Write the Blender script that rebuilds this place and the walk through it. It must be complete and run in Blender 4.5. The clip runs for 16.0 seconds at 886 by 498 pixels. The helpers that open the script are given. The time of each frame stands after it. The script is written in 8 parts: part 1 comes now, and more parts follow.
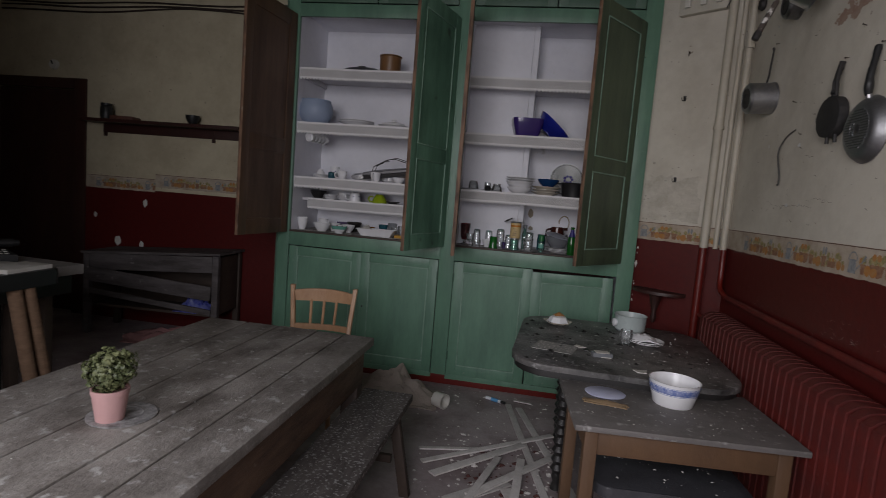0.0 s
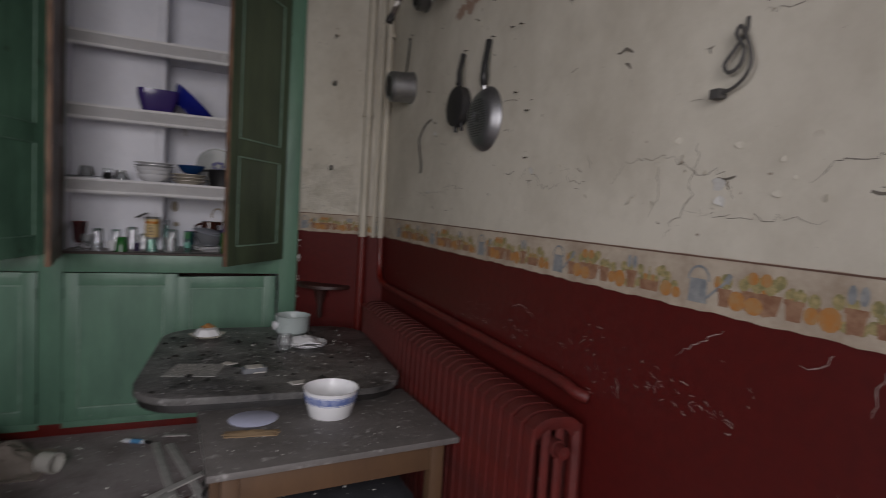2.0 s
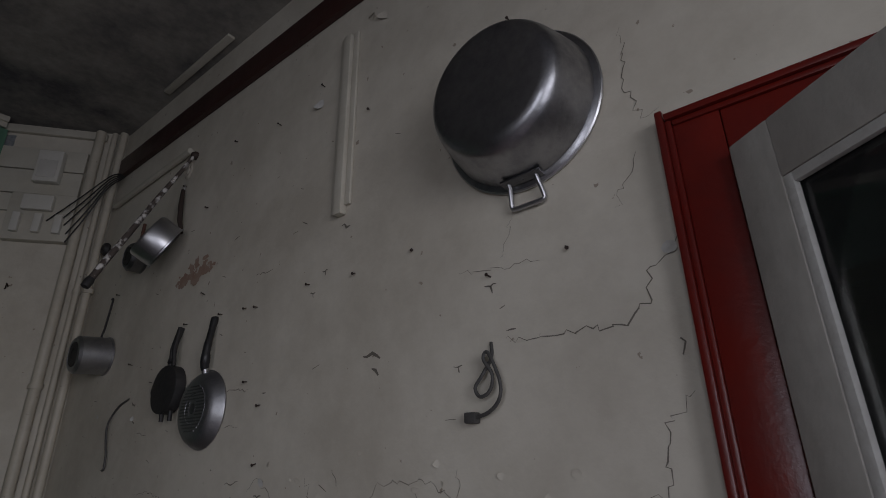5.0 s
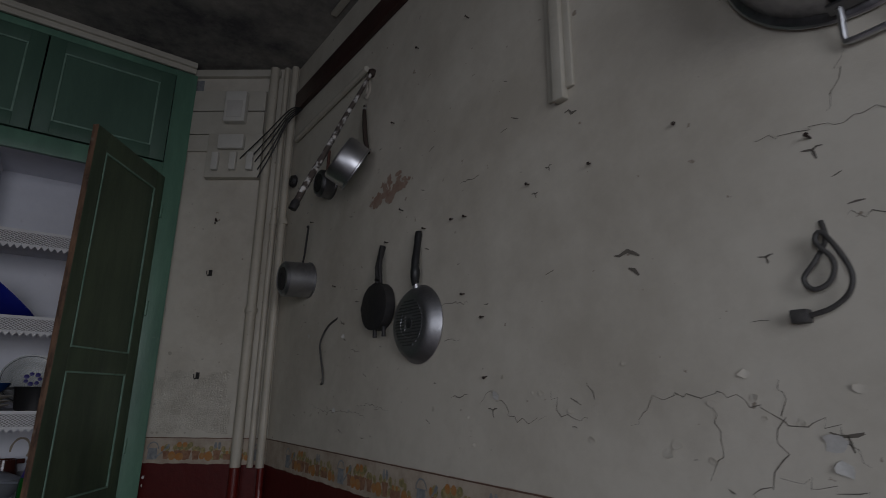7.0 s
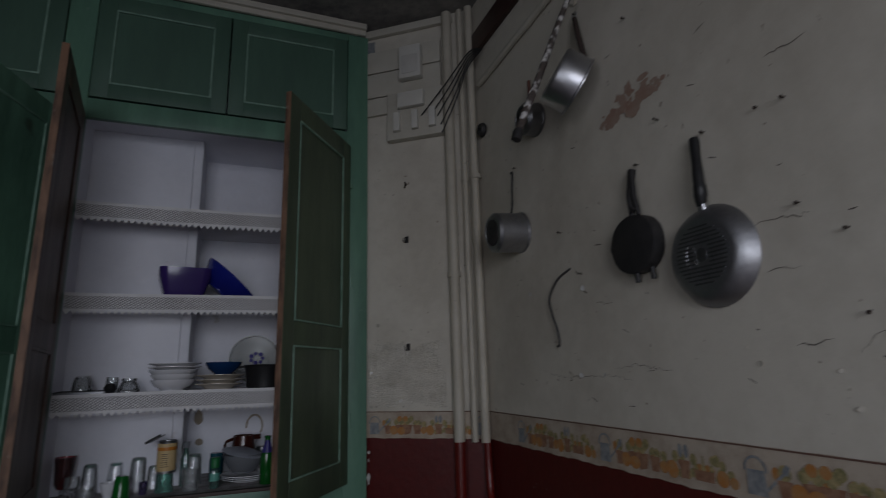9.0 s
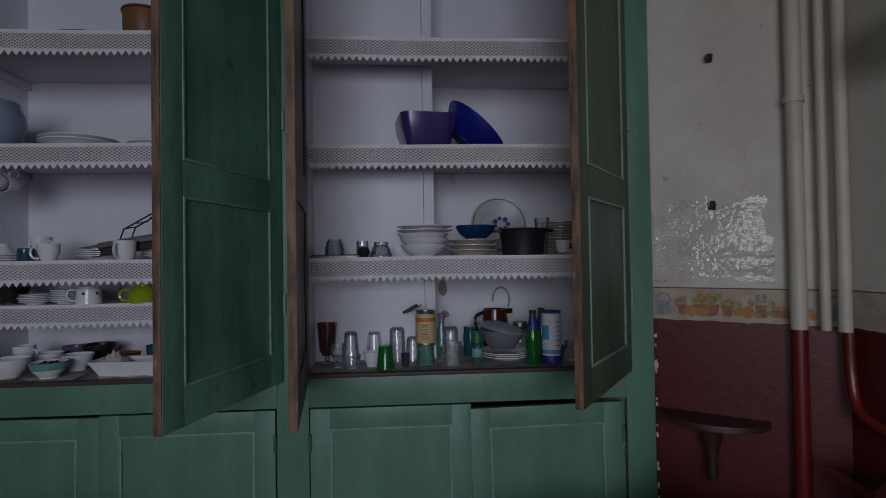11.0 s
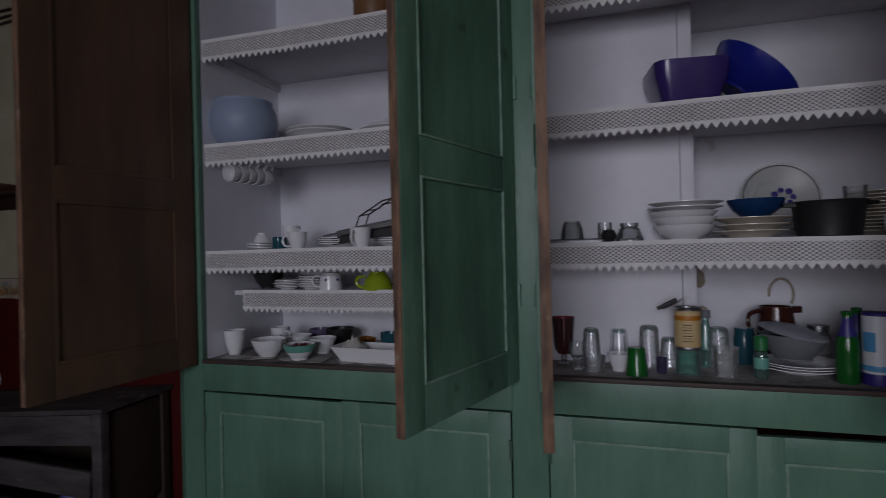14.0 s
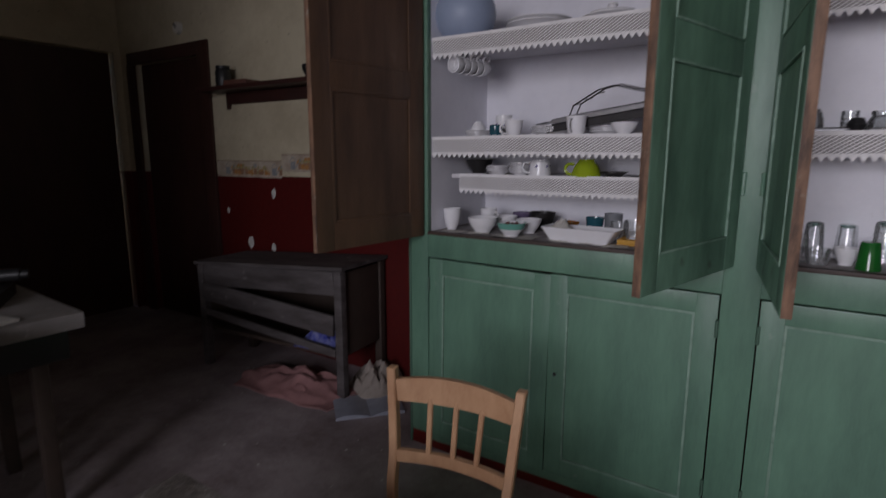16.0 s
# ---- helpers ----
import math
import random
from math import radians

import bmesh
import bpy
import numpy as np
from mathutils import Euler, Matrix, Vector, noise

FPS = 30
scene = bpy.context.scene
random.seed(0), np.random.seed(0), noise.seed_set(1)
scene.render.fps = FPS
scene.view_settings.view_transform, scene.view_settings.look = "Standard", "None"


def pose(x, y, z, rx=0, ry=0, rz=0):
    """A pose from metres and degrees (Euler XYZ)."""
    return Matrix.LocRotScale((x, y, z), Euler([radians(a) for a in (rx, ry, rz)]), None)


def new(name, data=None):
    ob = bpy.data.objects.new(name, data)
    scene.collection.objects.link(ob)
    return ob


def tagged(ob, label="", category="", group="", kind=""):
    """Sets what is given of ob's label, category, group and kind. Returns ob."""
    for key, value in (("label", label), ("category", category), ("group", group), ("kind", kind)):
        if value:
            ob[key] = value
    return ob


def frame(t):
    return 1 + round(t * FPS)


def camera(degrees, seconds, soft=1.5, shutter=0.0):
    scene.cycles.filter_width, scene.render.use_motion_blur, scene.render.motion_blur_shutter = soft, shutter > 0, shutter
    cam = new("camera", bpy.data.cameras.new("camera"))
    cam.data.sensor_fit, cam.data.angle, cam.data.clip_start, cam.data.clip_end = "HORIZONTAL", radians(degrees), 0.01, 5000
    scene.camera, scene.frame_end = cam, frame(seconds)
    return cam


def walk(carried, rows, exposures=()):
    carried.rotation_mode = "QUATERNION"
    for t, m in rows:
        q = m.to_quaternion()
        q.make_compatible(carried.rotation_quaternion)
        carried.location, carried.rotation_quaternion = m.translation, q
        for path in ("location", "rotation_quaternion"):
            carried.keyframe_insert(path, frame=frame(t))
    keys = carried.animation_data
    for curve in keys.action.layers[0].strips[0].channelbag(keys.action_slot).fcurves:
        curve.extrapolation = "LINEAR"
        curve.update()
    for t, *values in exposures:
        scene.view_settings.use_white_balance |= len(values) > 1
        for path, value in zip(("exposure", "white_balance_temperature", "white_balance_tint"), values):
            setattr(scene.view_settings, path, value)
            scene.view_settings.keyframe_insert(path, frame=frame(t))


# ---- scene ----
cam = camera(79.2, 16.0, soft=0.75, shutter=0.3)
METRES, EYE, TILT, LEAN, TURN = 3.4, 1.5, 0.0, 0.0, 9.5
ROWS = [
    (0.0, 0.0, 0.0, 0.0, 0.45, -5.57, -4.6),
    (0.5, 0.0104, 0.0076, -0.0025, -3.92, -5.74, -3.99),
    (1.0, 0.035, 0.0394, -0.0019, -7.78, -5.95, -2.43),
    (1.5, 0.0638, 0.072, 0.0003, -16.84, -5.2, -3.33),
    (2.0, 0.0822, 0.0955, 0.0013, -32.5, -4.08, -3.48),
    (2.5, 0.0858, 0.1252, 0.017, -51.86, -0.6, -2.89),
    (3.0, 0.0722, 0.1413, 0.0359, -60.93, 7.04, -2.06),
    (3.5, 0.0664, 0.1448, 0.0544, -64.64, 13.85, -1.72),
    (6.0, 0.1331, 0.1717, 0.0625, -53.12, 23.32, 1.37),
    (6.5, 0.13, 0.2048, 0.0534, -46.81, 18.08, 0.92),
    (7.0, 0.1123, 0.2484, 0.0505, -46.19, 15.08, -0.52),
    (7.5, 0.0844, 0.2884, 0.0508, -46.1, 13.85, 0.45),
    (8.0, 0.0726, 0.3164, 0.0476, -43.68, 13.3, 2.24),
    (8.5, 0.0873, 0.3538, 0.042, -37.68, 12.87, 2.83),
    (9.0, 0.1018, 0.3997, 0.0377, -30.4, 12.82, 1.61),
    (9.5, 0.0855, 0.4465, 0.0279, -19.89, 8.74, 2.27),
    (10.0, 0.0576, 0.5069, 0.0223, -17.04, 4.72, 1.85),
    (12.5, 0.0396, 0.7028, 0.0181, -8.07, -0.01, 1.03),
    (13.0, 0.0355, 0.7065, 0.0189, -6.88, -0.03, 1.35),
    (13.5, 0.0201, 0.7069, 0.0185, -0.38, 0.01, 1.55),
    (14.0, 0.0006, 0.7012, 0.0183, 7.74, -0.0, 1.35),
    (14.5, -0.0165, 0.6893, 0.0171, 13.82, -0.5, 1.62),
    (15.0, -0.0285, 0.6684, 0.0157, 15.54, -1.39, 1.17),
    (15.5, -0.0402, 0.6447, 0.0114, 18.03, -2.73, 1.92),
    (16.0, -0.0581, 0.6215, 0.0, 23.52, -10.12, -0.11),
]
# the clip's own exposure and white balance: seconds, stops, kelvin, tint
EXPOSURES = [
    (0.0, -0.63, 6900, 11), (1.0, -0.62, 6900, 11), (2.0, -0.62, 7000, 11), (2.5, -0.70, 6950, 11), (3.0, -0.93, 6850, 10), (3.5, -1.15, 6700, 10),
    (6.0, -1.50, 6350, 9), (7.0, -1.56, 6300, 8), (8.5, -1.42, 6250, 8), (9.5, -1.32, 6150, 9), (10.0, -1.14, 6100, 10),
    (12.5, -0.90, 6100, 12), (13.5, -0.92, 6250, 13), (14.5, -0.84, 6500, 15), (15.5, -0.48, 6650, 16), (16.0, -0.18, 6700, 16),
]
walk(cam, [(t, pose(0, 0, EYE, TILT, LEAN, TURN) @ pose(METRES * x, METRES * y, METRES * z, 90 + pitch, roll, yaw)) for t, x, y, z, yaw, pitch, roll in ROWS], EXPOSURES)

# ---- light ----
world = bpy.data.worlds.new("sky")
scene.world = world
world.use_nodes = True
wn = world.node_tree.nodes
sky = wn.new("ShaderNodeTexSky")
sky.sky_type, sky.sun_disc = "NISHITA", False
sky.sun_elevation, sky.sun_rotation = radians(28), radians(200)
world.node_tree.links.new(sky.outputs[0], wn["Background"].inputs[0])
wn["Background"].inputs[1].default_value = 0.08


def window_lamp(name, m, w, h, power, colour):
    lamp = bpy.data.lights.new(name, "AREA")
    lamp.shape, lamp.size, lamp.size_y, lamp.energy, lamp.color = "RECTANGLE", w, h, power, colour
    lamp.spread = radians(125)
    ob = new(name, lamp)
    ob.matrix_world = m
    return ob


# daylight through the tall window behind the walk; unseen narrow one added beside it
window_lamp("window_light", pose(-0.60, -1.42, 1.98, 72, 0, 0), 2.0, 1.7, 76, (0.87, 0.89, 1.0))
window_lamp("added_side_window_light", pose(-2.68, -0.35, 1.92, 74, 0, -90), 1.2, 1.5, 38, (0.87, 0.89, 1.0))


# ---- materials ----
def mat(name, colour, other=None, rough=0.6, metal=0.0, scale=3.0, fine=60.0, bump=0.15, amount=0.5, dust=0.0,
        dust_colour=(0.55, 0.53, 0.5), stretch=(1, 1, 1), dust_scale=45.0, coat=0.0, island=0.0, rough_var=0.15):
    """Two colours mixed by a broad and a fine noise, with fine relief and optional specks of dust."""
    m = bpy.data.materials.new(name)
    m.use_nodes = True
    n, l = m.node_tree.nodes, m.node_tree.links
    b = n["Principled BSDF"]
    co = n.new("ShaderNodeTexCoord")
    mp = n.new("ShaderNodeMapping")
    mp.inputs["Scale"].default_value = stretch
    l.new(co.outputs["Object"], mp.inputs["Vector"])
    broad, small = n.new("ShaderNodeTexNoise"), n.new("ShaderNodeTexNoise")
    for tex, s, d in ((broad, scale, 6), (small, fine, 4)):
        tex.inputs["Scale"].default_value, tex.inputs["Detail"].default_value, tex.inputs["Roughness"].default_value = s, d, 0.65
        l.new(mp.outputs[0], tex.inputs["Vector"])
    ramp = n.new("ShaderNodeMapRange")
    ramp.inputs["From Min"].default_value, ramp.inputs["From Max"].default_value = 0.38, 0.66
    l.new(broad.outputs["Fac"], ramp.inputs["Value"])
    mul = n.new("ShaderNodeMath")
    mul.operation = "MULTIPLY_ADD"
    mul.inputs[1].default_value, mul.inputs[2].default_value = 0.6, -0.3
    l.new(small.outputs["Fac"], mul.inputs[0])
    add = n.new("ShaderNodeMath")
    add.operation, add.use_clamp = "ADD", True
    l.new(ramp.outputs[0], add.inputs[0])
    l.new(mul.outputs[0], add.inputs[1])
    fac = n.new("ShaderNodeMath")
    fac.operation = "MULTIPLY"
    fac.inputs[1].default_value = amount
    l.new(add.outputs[0], fac.inputs[0])
    mix = n.new("ShaderNodeMix")
    mix.data_type = "RGBA"
    other = other or tuple(c * 0.6 for c in colour)
    mix.inputs["A"].default_value, mix.inputs["B"].default_value = (*colour, 1), (*other, 1)
    l.new(fac.outputs[0], mix.inputs["Factor"])
    out = mix.outputs["Result"]
    if dust:
        sp = n.new("ShaderNodeTexNoise")
        sp.inputs["Scale"].default_value, sp.inputs["Detail"].default_value = dust_scale, 5
        l.new(co.outputs["Object"], sp.inputs["Vector"])
        th = n.new("ShaderNodeMapRange")
        th.inputs["From Min"].default_value, th.inputs["From Max"].default_value = 0.72 - 0.3 * dust, 0.80 - 0.22 * dust
        th.inputs["To Max"].default_value = 0.85
        l.new(sp.outputs["Fac"], th.inputs["Value"])
        mx = n.new("ShaderNodeMix")
        mx.data_type = "RGBA"
        mx.inputs["B"].default_value = (*dust_colour, 1)
        l.new(out, mx.inputs["A"])
        l.new(th.outputs[0], mx.inputs["Factor"])
        out = mx.outputs["Result"]
    if island:
        inf = n.new("ShaderNodeObjectInfo")
        hs = n.new("ShaderNodeHueSaturation")
        mr = n.new("ShaderNodeMapRange")
        mr.inputs["To Min"].default_value, mr.inputs["To Max"].default_value = 1 - island, 1 + island
        l.new(inf.outputs["Random"], mr.inputs["Value"])
        l.new(mr.outputs[0], hs.inputs["Value"])
        l.new(out, hs.inputs["Color"])
        out = hs.outputs[0]
    l.new(out, b.inputs["Base Color"])
    rr = n.new("ShaderNodeMapRange")
    rr.inputs["To Min"].default_value, rr.inputs["To Max"].default_value = max(0.05, rough - rough_var), min(1, rough + rough_var)
    l.new(broad.outputs["Fac"], rr.inputs["Value"])
    l.new(rr.outputs[0], b.inputs["Roughness"])
    b.inputs["Metallic"].default_value = metal
    b.inputs["Coat Weight"].default_value = coat
    if bump:
        bp = n.new("ShaderNodeBump")
        bp.inputs["Strength"].default_value, bp.inputs["Distance"].default_value = bump, 0.01
        sm = n.new("ShaderNodeMath")
        sm.operation = "ADD"
        l.new(broad.outputs["Fac"], sm.inputs[0])
        l.new(small.outputs["Fac"], sm.inputs[1])
        l.new(sm.outputs[0], bp.inputs["Height"])
        l.new(bp.outputs[0], b.inputs["Normal"])
    return m


def glass_mat(name, colour, rough=0.04, alpha=0.25, film=0.09):
    """Thin glass: clear see-through and gloss under a film of dust."""
    m = bpy.data.materials.new(name)
    m.use_nodes = True
    n, l = m.node_tree.nodes, m.node_tree.links
    n.remove(n["Principled BSDF"])
    tr, gl, mx, fr = (n.new("ShaderNodeBsdfTransparent"), n.new("ShaderNodeBsdfGlossy"), n.new("ShaderNodeMixShader"), n.new("ShaderNodeFresnel"))
    tr.inputs[0].default_value = (*colour, 1)
    gl.inputs["Roughness"].default_value = rough
    fr.inputs[0].default_value = 1.5
    ad = n.new("ShaderNodeMath")
    ad.operation, ad.use_clamp = "MULTIPLY_ADD", True
    ad.inputs[1].default_value, ad.inputs[2].default_value = 1.0, alpha * 0.15
    l.new(fr.outputs[0], ad.inputs[0])
    l.new(ad.outputs[0], mx.inputs[0])
    l.new(tr.outputs[0], mx.inputs[1])
    l.new(gl.outputs[0], mx.inputs[2])
    df, m2 = n.new("ShaderNodeBsdfDiffuse"), n.new("ShaderNodeMixShader")
    df.inputs[0].default_value = (*[0.25 + 0.55 * c for c in colour], 1)
    m2.inputs[0].default_value = film
    l.new(mx.outputs[0], m2.inputs[1])
    l.new(df.outputs[0], m2.inputs[2])
    l.new(m2.outputs[0], n["Material Output"].inputs[0])
    return m


def wall_mat(name, upper, stain, split=1.312):
    """Cream limewash above, oxblood gloss paint below, flaking and dirty."""
    m = mat(name, upper, stain, rough=0.68, scale=2.2, fine=22, bump=0.17, amount=0.9)
    n, l = m.node_tree.nodes, m.node_tree.links
    b = n["Principled BSDF"]
    cream = b.inputs["Base Color"].links[0].from_socket
    old_rough = b.inputs["Roughness"].links[0].from_socket
    geo, sep = n.new("ShaderNodeNewGeometry"), n.new("ShaderNodeSeparateXYZ")
    l.new(geo.outputs["Position"], sep.inputs[0])
    # small pits and peeled flakes
    pit = n.new("ShaderNodeTexNoise")
    pit.inputs["Scale"].default_value, pit.inputs["Detail"].default_value = 30, 9
    l.new(geo.outputs["Position"], pit.inputs["Vector"])
    pr = n.new("ShaderNodeMapRange")
    pr.inputs["From Min"].default_value, pr.inputs["From Max"].default_value = 0.70, 0.715
    l.new(pit.outputs["Fac"], pr.inputs["Value"])
    pm = n.new("ShaderNodeMix")
    pm.data_type = "RGBA"
    pm.inputs["B"].default_value = (0.30, 0.25, 0.20, 1)
    l.new(cream, pm.inputs["A"])
    l.new(pr.outputs[0], pm.inputs["Factor"])
    red = n.new("ShaderNodeMix")
    red.data_type = "RGBA"
    red.inputs["A"].default_value, red.inputs["B"].default_value = (0.108, 0.0085, 0.0070, 1), (0.060, 0.0070, 0.0065, 1)
    l.new(pit.outputs["Fac"], red.inputs["Factor"])
    sc = n.new("ShaderNodeTexNoise")
    sc.inputs["Scale"].default_value, sc.inputs["Detail"].default_value, sc.inputs["Roughness"].default_value = 16, 10, 0.75
    l.new(geo.outputs["Position"], sc.inputs["Vector"])
    sr = n.new("ShaderNodeMapRange")
    sr.inputs["From Min"].default_value, sr.inputs["From Max"].default_value, sr.inputs["To Max"].default_value = 0.70, 0.73, 0.6
    l.new(sc.outputs["Fac"], sr.inputs["Value"])
    chip = n.new("ShaderNodeMix")
    chip.data_type = "RGBA"
    chip.inputs["B"].default_value = (0.42, 0.36, 0.33, 1)
    l.new(red.outputs["Result"], chip.inputs["A"])
    l.new(sr.outputs[0], chip.inputs["Factor"])
    less = n.new("ShaderNodeMath")
    less.operation = "LESS_THAN"
    less.inputs[1].default_value = split
    l.new(sep.outputs["Z"], less.inputs[0])
    fin = n.new("ShaderNodeMix")
    fin.data_type = "RGBA"
    l.new(less.outputs[0], fin.inputs["Factor"])
    l.new(pm.outputs["Result"], fin.inputs["A"])
    l.new(chip.outputs["Result"], fin.inputs["B"])
    l.new(fin.outputs["Result"], b.inputs["Base Color"])
    rm = n.new("ShaderNodeMix")
    l.new(less.outputs[0], rm.inputs["Factor"])
    l.new(old_rough, rm.inputs["A"])
    rm.inputs["B"].default_value = 0.42
    l.new(rm.outputs["Result"], b.inputs["Roughness"])
    return m


WALL = wall_mat("worn_wall_paint", (0.60, 0.56, 0.48), (0.46, 0.42, 0.35))
WALL_YELLOW = wall_mat("worn_cream_wall", (0.56, 0.50, 0.36), (0.42, 0.36, 0.25), 1.33)
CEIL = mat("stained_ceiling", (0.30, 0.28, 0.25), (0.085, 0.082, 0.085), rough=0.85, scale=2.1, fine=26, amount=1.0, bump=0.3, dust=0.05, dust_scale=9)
RED = mat("oxblood_gloss", (0.135, 0.010, 0.0065), (0.065, 0.008, 0.007), rough=0.33, scale=5, fine=60, bump=0.08)
RED_RAD = mat("dusty_red_iron", (0.125, 0.012, 0.009), (0.060, 0.010, 0.009), rough=0.55, scale=4, fine=50, bump=0.25, amount=0.9, dust=0.16, dust_colour=(0.17, 0.11, 0.095))
RAIL = mat("dark_brown_rail", (0.045, 0.014, 0.011), (0.025, 0.012, 0.010), rough=0.5)
GREEN = mat("sage_green_paint", (0.128, 0.256, 0.176), (0.078, 0.162, 0.114), rough=0.40, scale=2.6, fine=40, bump=0.14, amount=0.85, stretch=(2.2, 1, 0.5), dust=0.05, dust_colour=(0.22, 0.30, 0.24), dust_scale=11)
# darker copy of the green, with the shade of top doors and side painted in
GREEN_DK = mat("shaded_green_paint", (0.072, 0.140, 0.098), (0.040, 0.085, 0.058), rough=0.5, scale=2.5, fine=45, bump=0.1, stretch=(2.2, 2.2, 0.5))
GREEN_LT = mat("worn_green_edge", (0.23, 0.35, 0.275), (0.115, 0.21, 0.15), rough=0.55, scale=14, fine=90, amount=0.9)
BROWN = mat("brown_inside_paint", (0.112, 0.060, 0.033), (0.052, 0.027, 0.016), rough=0.5, scale=2.4, fine=55, stretch=(3, 3, 0.5), amount=0.9)
# same green lightened to make up for weak light; the dark smudges are wear
GREEN_MID = mat("scuffed_lightened_green_paint", (0.150, 0.285, 0.198), (0.074, 0.148, 0.104), rough=0.42, scale=3.0, fine=45, bump=0.14, stretch=(2.2, 2.2, 0.6), amount=0.9, dust=0.22, dust_colour=(0.050, 0.055, 0.040), dust_scale=8)
# same green turned dark olive: the right door's shade put into its colour
OLIVE_SHADE = mat("shaded_olive_green_paint", (0.080, 0.112, 0.064), (0.040, 0.062, 0.038), rough=0.5, scale=2.5, fine=45, bump=0.12, stretch=(2.2, 2.2, 0.5), amount=0.9)
LACE_SHADE = mat("lace_hole_shade", (0.30, 0.29, 0.29), (0.19, 0.18, 0.18), rough=0.8, scale=8, fine=60)
EDGE = mat("bare_worn_wood_edge", (0.225, 0.125, 0.075), (0.060, 0.036, 0.026), rough=0.65, scale=11, fine=80, stretch=(3, 3, 0.6), amount=1.0, dust=0.30, dust_colour=(0.30, 0.25, 0.20), dust_scale=18)
WHITE_IN = mat("bluish_white_paint", (0.78, 0.78, 0.83), (0.66, 0.66, 0.71), rough=0.55, scale=2.5, fine=30, bump=0.12, amount=0.7, dust=0.03, dust_colour=(0.30, 0.25, 0.18), dust_scale=6)
SHELF = mat("white_shelf_board", (0.66, 0.65, 0.68), (0.50, 0.48, 0.48), rough=0.6, scale=6, fine=60)
SILL = mat("dirty_sill_board", (0.40, 0.38, 0.38), (0.16, 0.14, 0.13), rough=0.75, scale=14, fine=70, amount=0.9)
SILL_EDGE = mat("dark_worn_sill_edge", (0.060, 0.038, 0.030), (0.030, 0.025, 0.022), rough=0.6)
LACE = mat("white_lace", (0.82, 0.81, 0.81), (0.66, 0.64, 0.64), rough=0.85, scale=12, fine=120)
FLOOR = mat("grimy_lino_floor", (0.385, 0.328, 0.332), (0.180, 0.138, 0.138), rough=0.6, scale=2.4, fine=30, bump=0.25, amount=0.9, dust=0.22, dust_colour=(0.33, 0.30, 0.29), dust_scale=22)
OLDWOOD = mat("dusty_dark_table_wood", (0.285, 0.262, 0.242), (0.105, 0.090, 0.080), rough=0.54, scale=4.5, fine=60, bump=0.45, stretch=(1.5, 0.8, 1), amount=1.0, dust=0.40, dust_colour=(0.44, 0.43, 0.42), dust_scale=27, island=0.10)
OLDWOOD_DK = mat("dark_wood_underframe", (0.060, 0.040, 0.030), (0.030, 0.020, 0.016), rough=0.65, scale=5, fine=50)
BENCHWOOD = mat("dark_weathered_bench_wood", (0.115, 0.100, 0.094), (0.050, 0.042, 0.039), rough=0.75, scale=6, fine=60, bump=0.35, stretch=(3, 0.5, 1), amount=0.95, dust=0.56, dust_colour=(0.36, 0.36, 0.355), dust_scale=70)
WORKWOOD = mat("grey_worktop_wood", (0.27, 0.25, 0.24), (0.145, 0.125, 0.115), rough=0.8, scale=6, fine=60, bump=0.3, stretch=(3, 0.5, 1), dust=0.30, dust_colour=(0.42, 0.41, 0.40), dust_scale=26)
APRONWOOD = mat("worn_brown_apron_wood", (0.155, 0.092, 0.060), (0.062, 0.038, 0.028), rough=0.6, scale=6, fine=60, bump=0.3, stretch=(1, 0.5, 3), amount=0.95, dust=0.15, dust_colour=(0.28, 0.24, 0.21), dust_scale=16)
CABWOOD = mat("grimy_cabinet_wood", (0.105, 0.092, 0.092), (0.040, 0.032, 0.030), rough=0.7, scale=4, fine=55, bump=0.3, stretch=(0.6, 2, 3), amount=0.95, dust=0.22, dust_colour=(0.24, 0.22, 0.22), dust_scale=14)
SEAT = mat("dark_slate_leatherette", (0.055, 0.055, 0.062), (0.026, 0.025, 0.027), rough=0.4, scale=8, fine=60, bump=0.2, dust=0.20, dust_colour=(0.24, 0.24, 0.25), dust_scale=12)
OAK = mat("brown_oak", (0.120, 0.064, 0.032), (0.060, 0.032, 0.018), rough=0.55, scale=5, fine=60, stretch=(1, 1, 0.4))
CHAIRWOOD = mat("honey_beech", (0.44, 0.265, 0.150), (0.30, 0.155, 0.080), rough=0.4, scale=8, fine=60, stretch=(1, 1, 0.5), bump=0.08, amount=0.9)
BLACKTOP = mat("filthy_black_tabletop", (0.135, 0.129, 0.125), (0.018, 0.017, 0.017), rough=0.36, scale=5, fine=55, bump=0.35, amount=1.0, dust=0.38, dust_colour=(0.30, 0.295, 0.29), dust_scale=26)
GREYTOP = mat("grimy_grey_tabletop", (0.150, 0.138, 0.132), (0.070, 0.062, 0.058), rough=0.6, scale=6, fine=50, bump=0.2, dust=0.40, dust_colour=(0.32, 0.31, 0.30), dust_scale=30)
BLACK = mat("black_lacquer", (0.014, 0.013, 0.013), (0.03, 0.028, 0.026), rough=0.4)
BLACKPL = mat("black_plastic", (0.016, 0.016, 0.017), rough=0.45, bump=0.03)
ALU = mat("worn_aluminium", (0.42, 0.42, 0.435), (0.26, 0.26, 0.275), rough=0.45, metal=1.0, scale=7, fine=80, bump=0.08, amount=0.8)
ALU_DK = mat("darkened_aluminium", (0.24, 0.24, 0.25), (0.14, 0.14, 0.145), rough=0.42, metal=1.0, scale=9, fine=80, bump=0.08)
ALU_PAN = mat("scratched_dull_aluminium", (0.40, 0.40, 0.42), (0.20, 0.20, 0.215), rough=0.36, metal=1.0, scale=6, fine=45, bump=0.10, amount=1.0, rough_var=0.22)
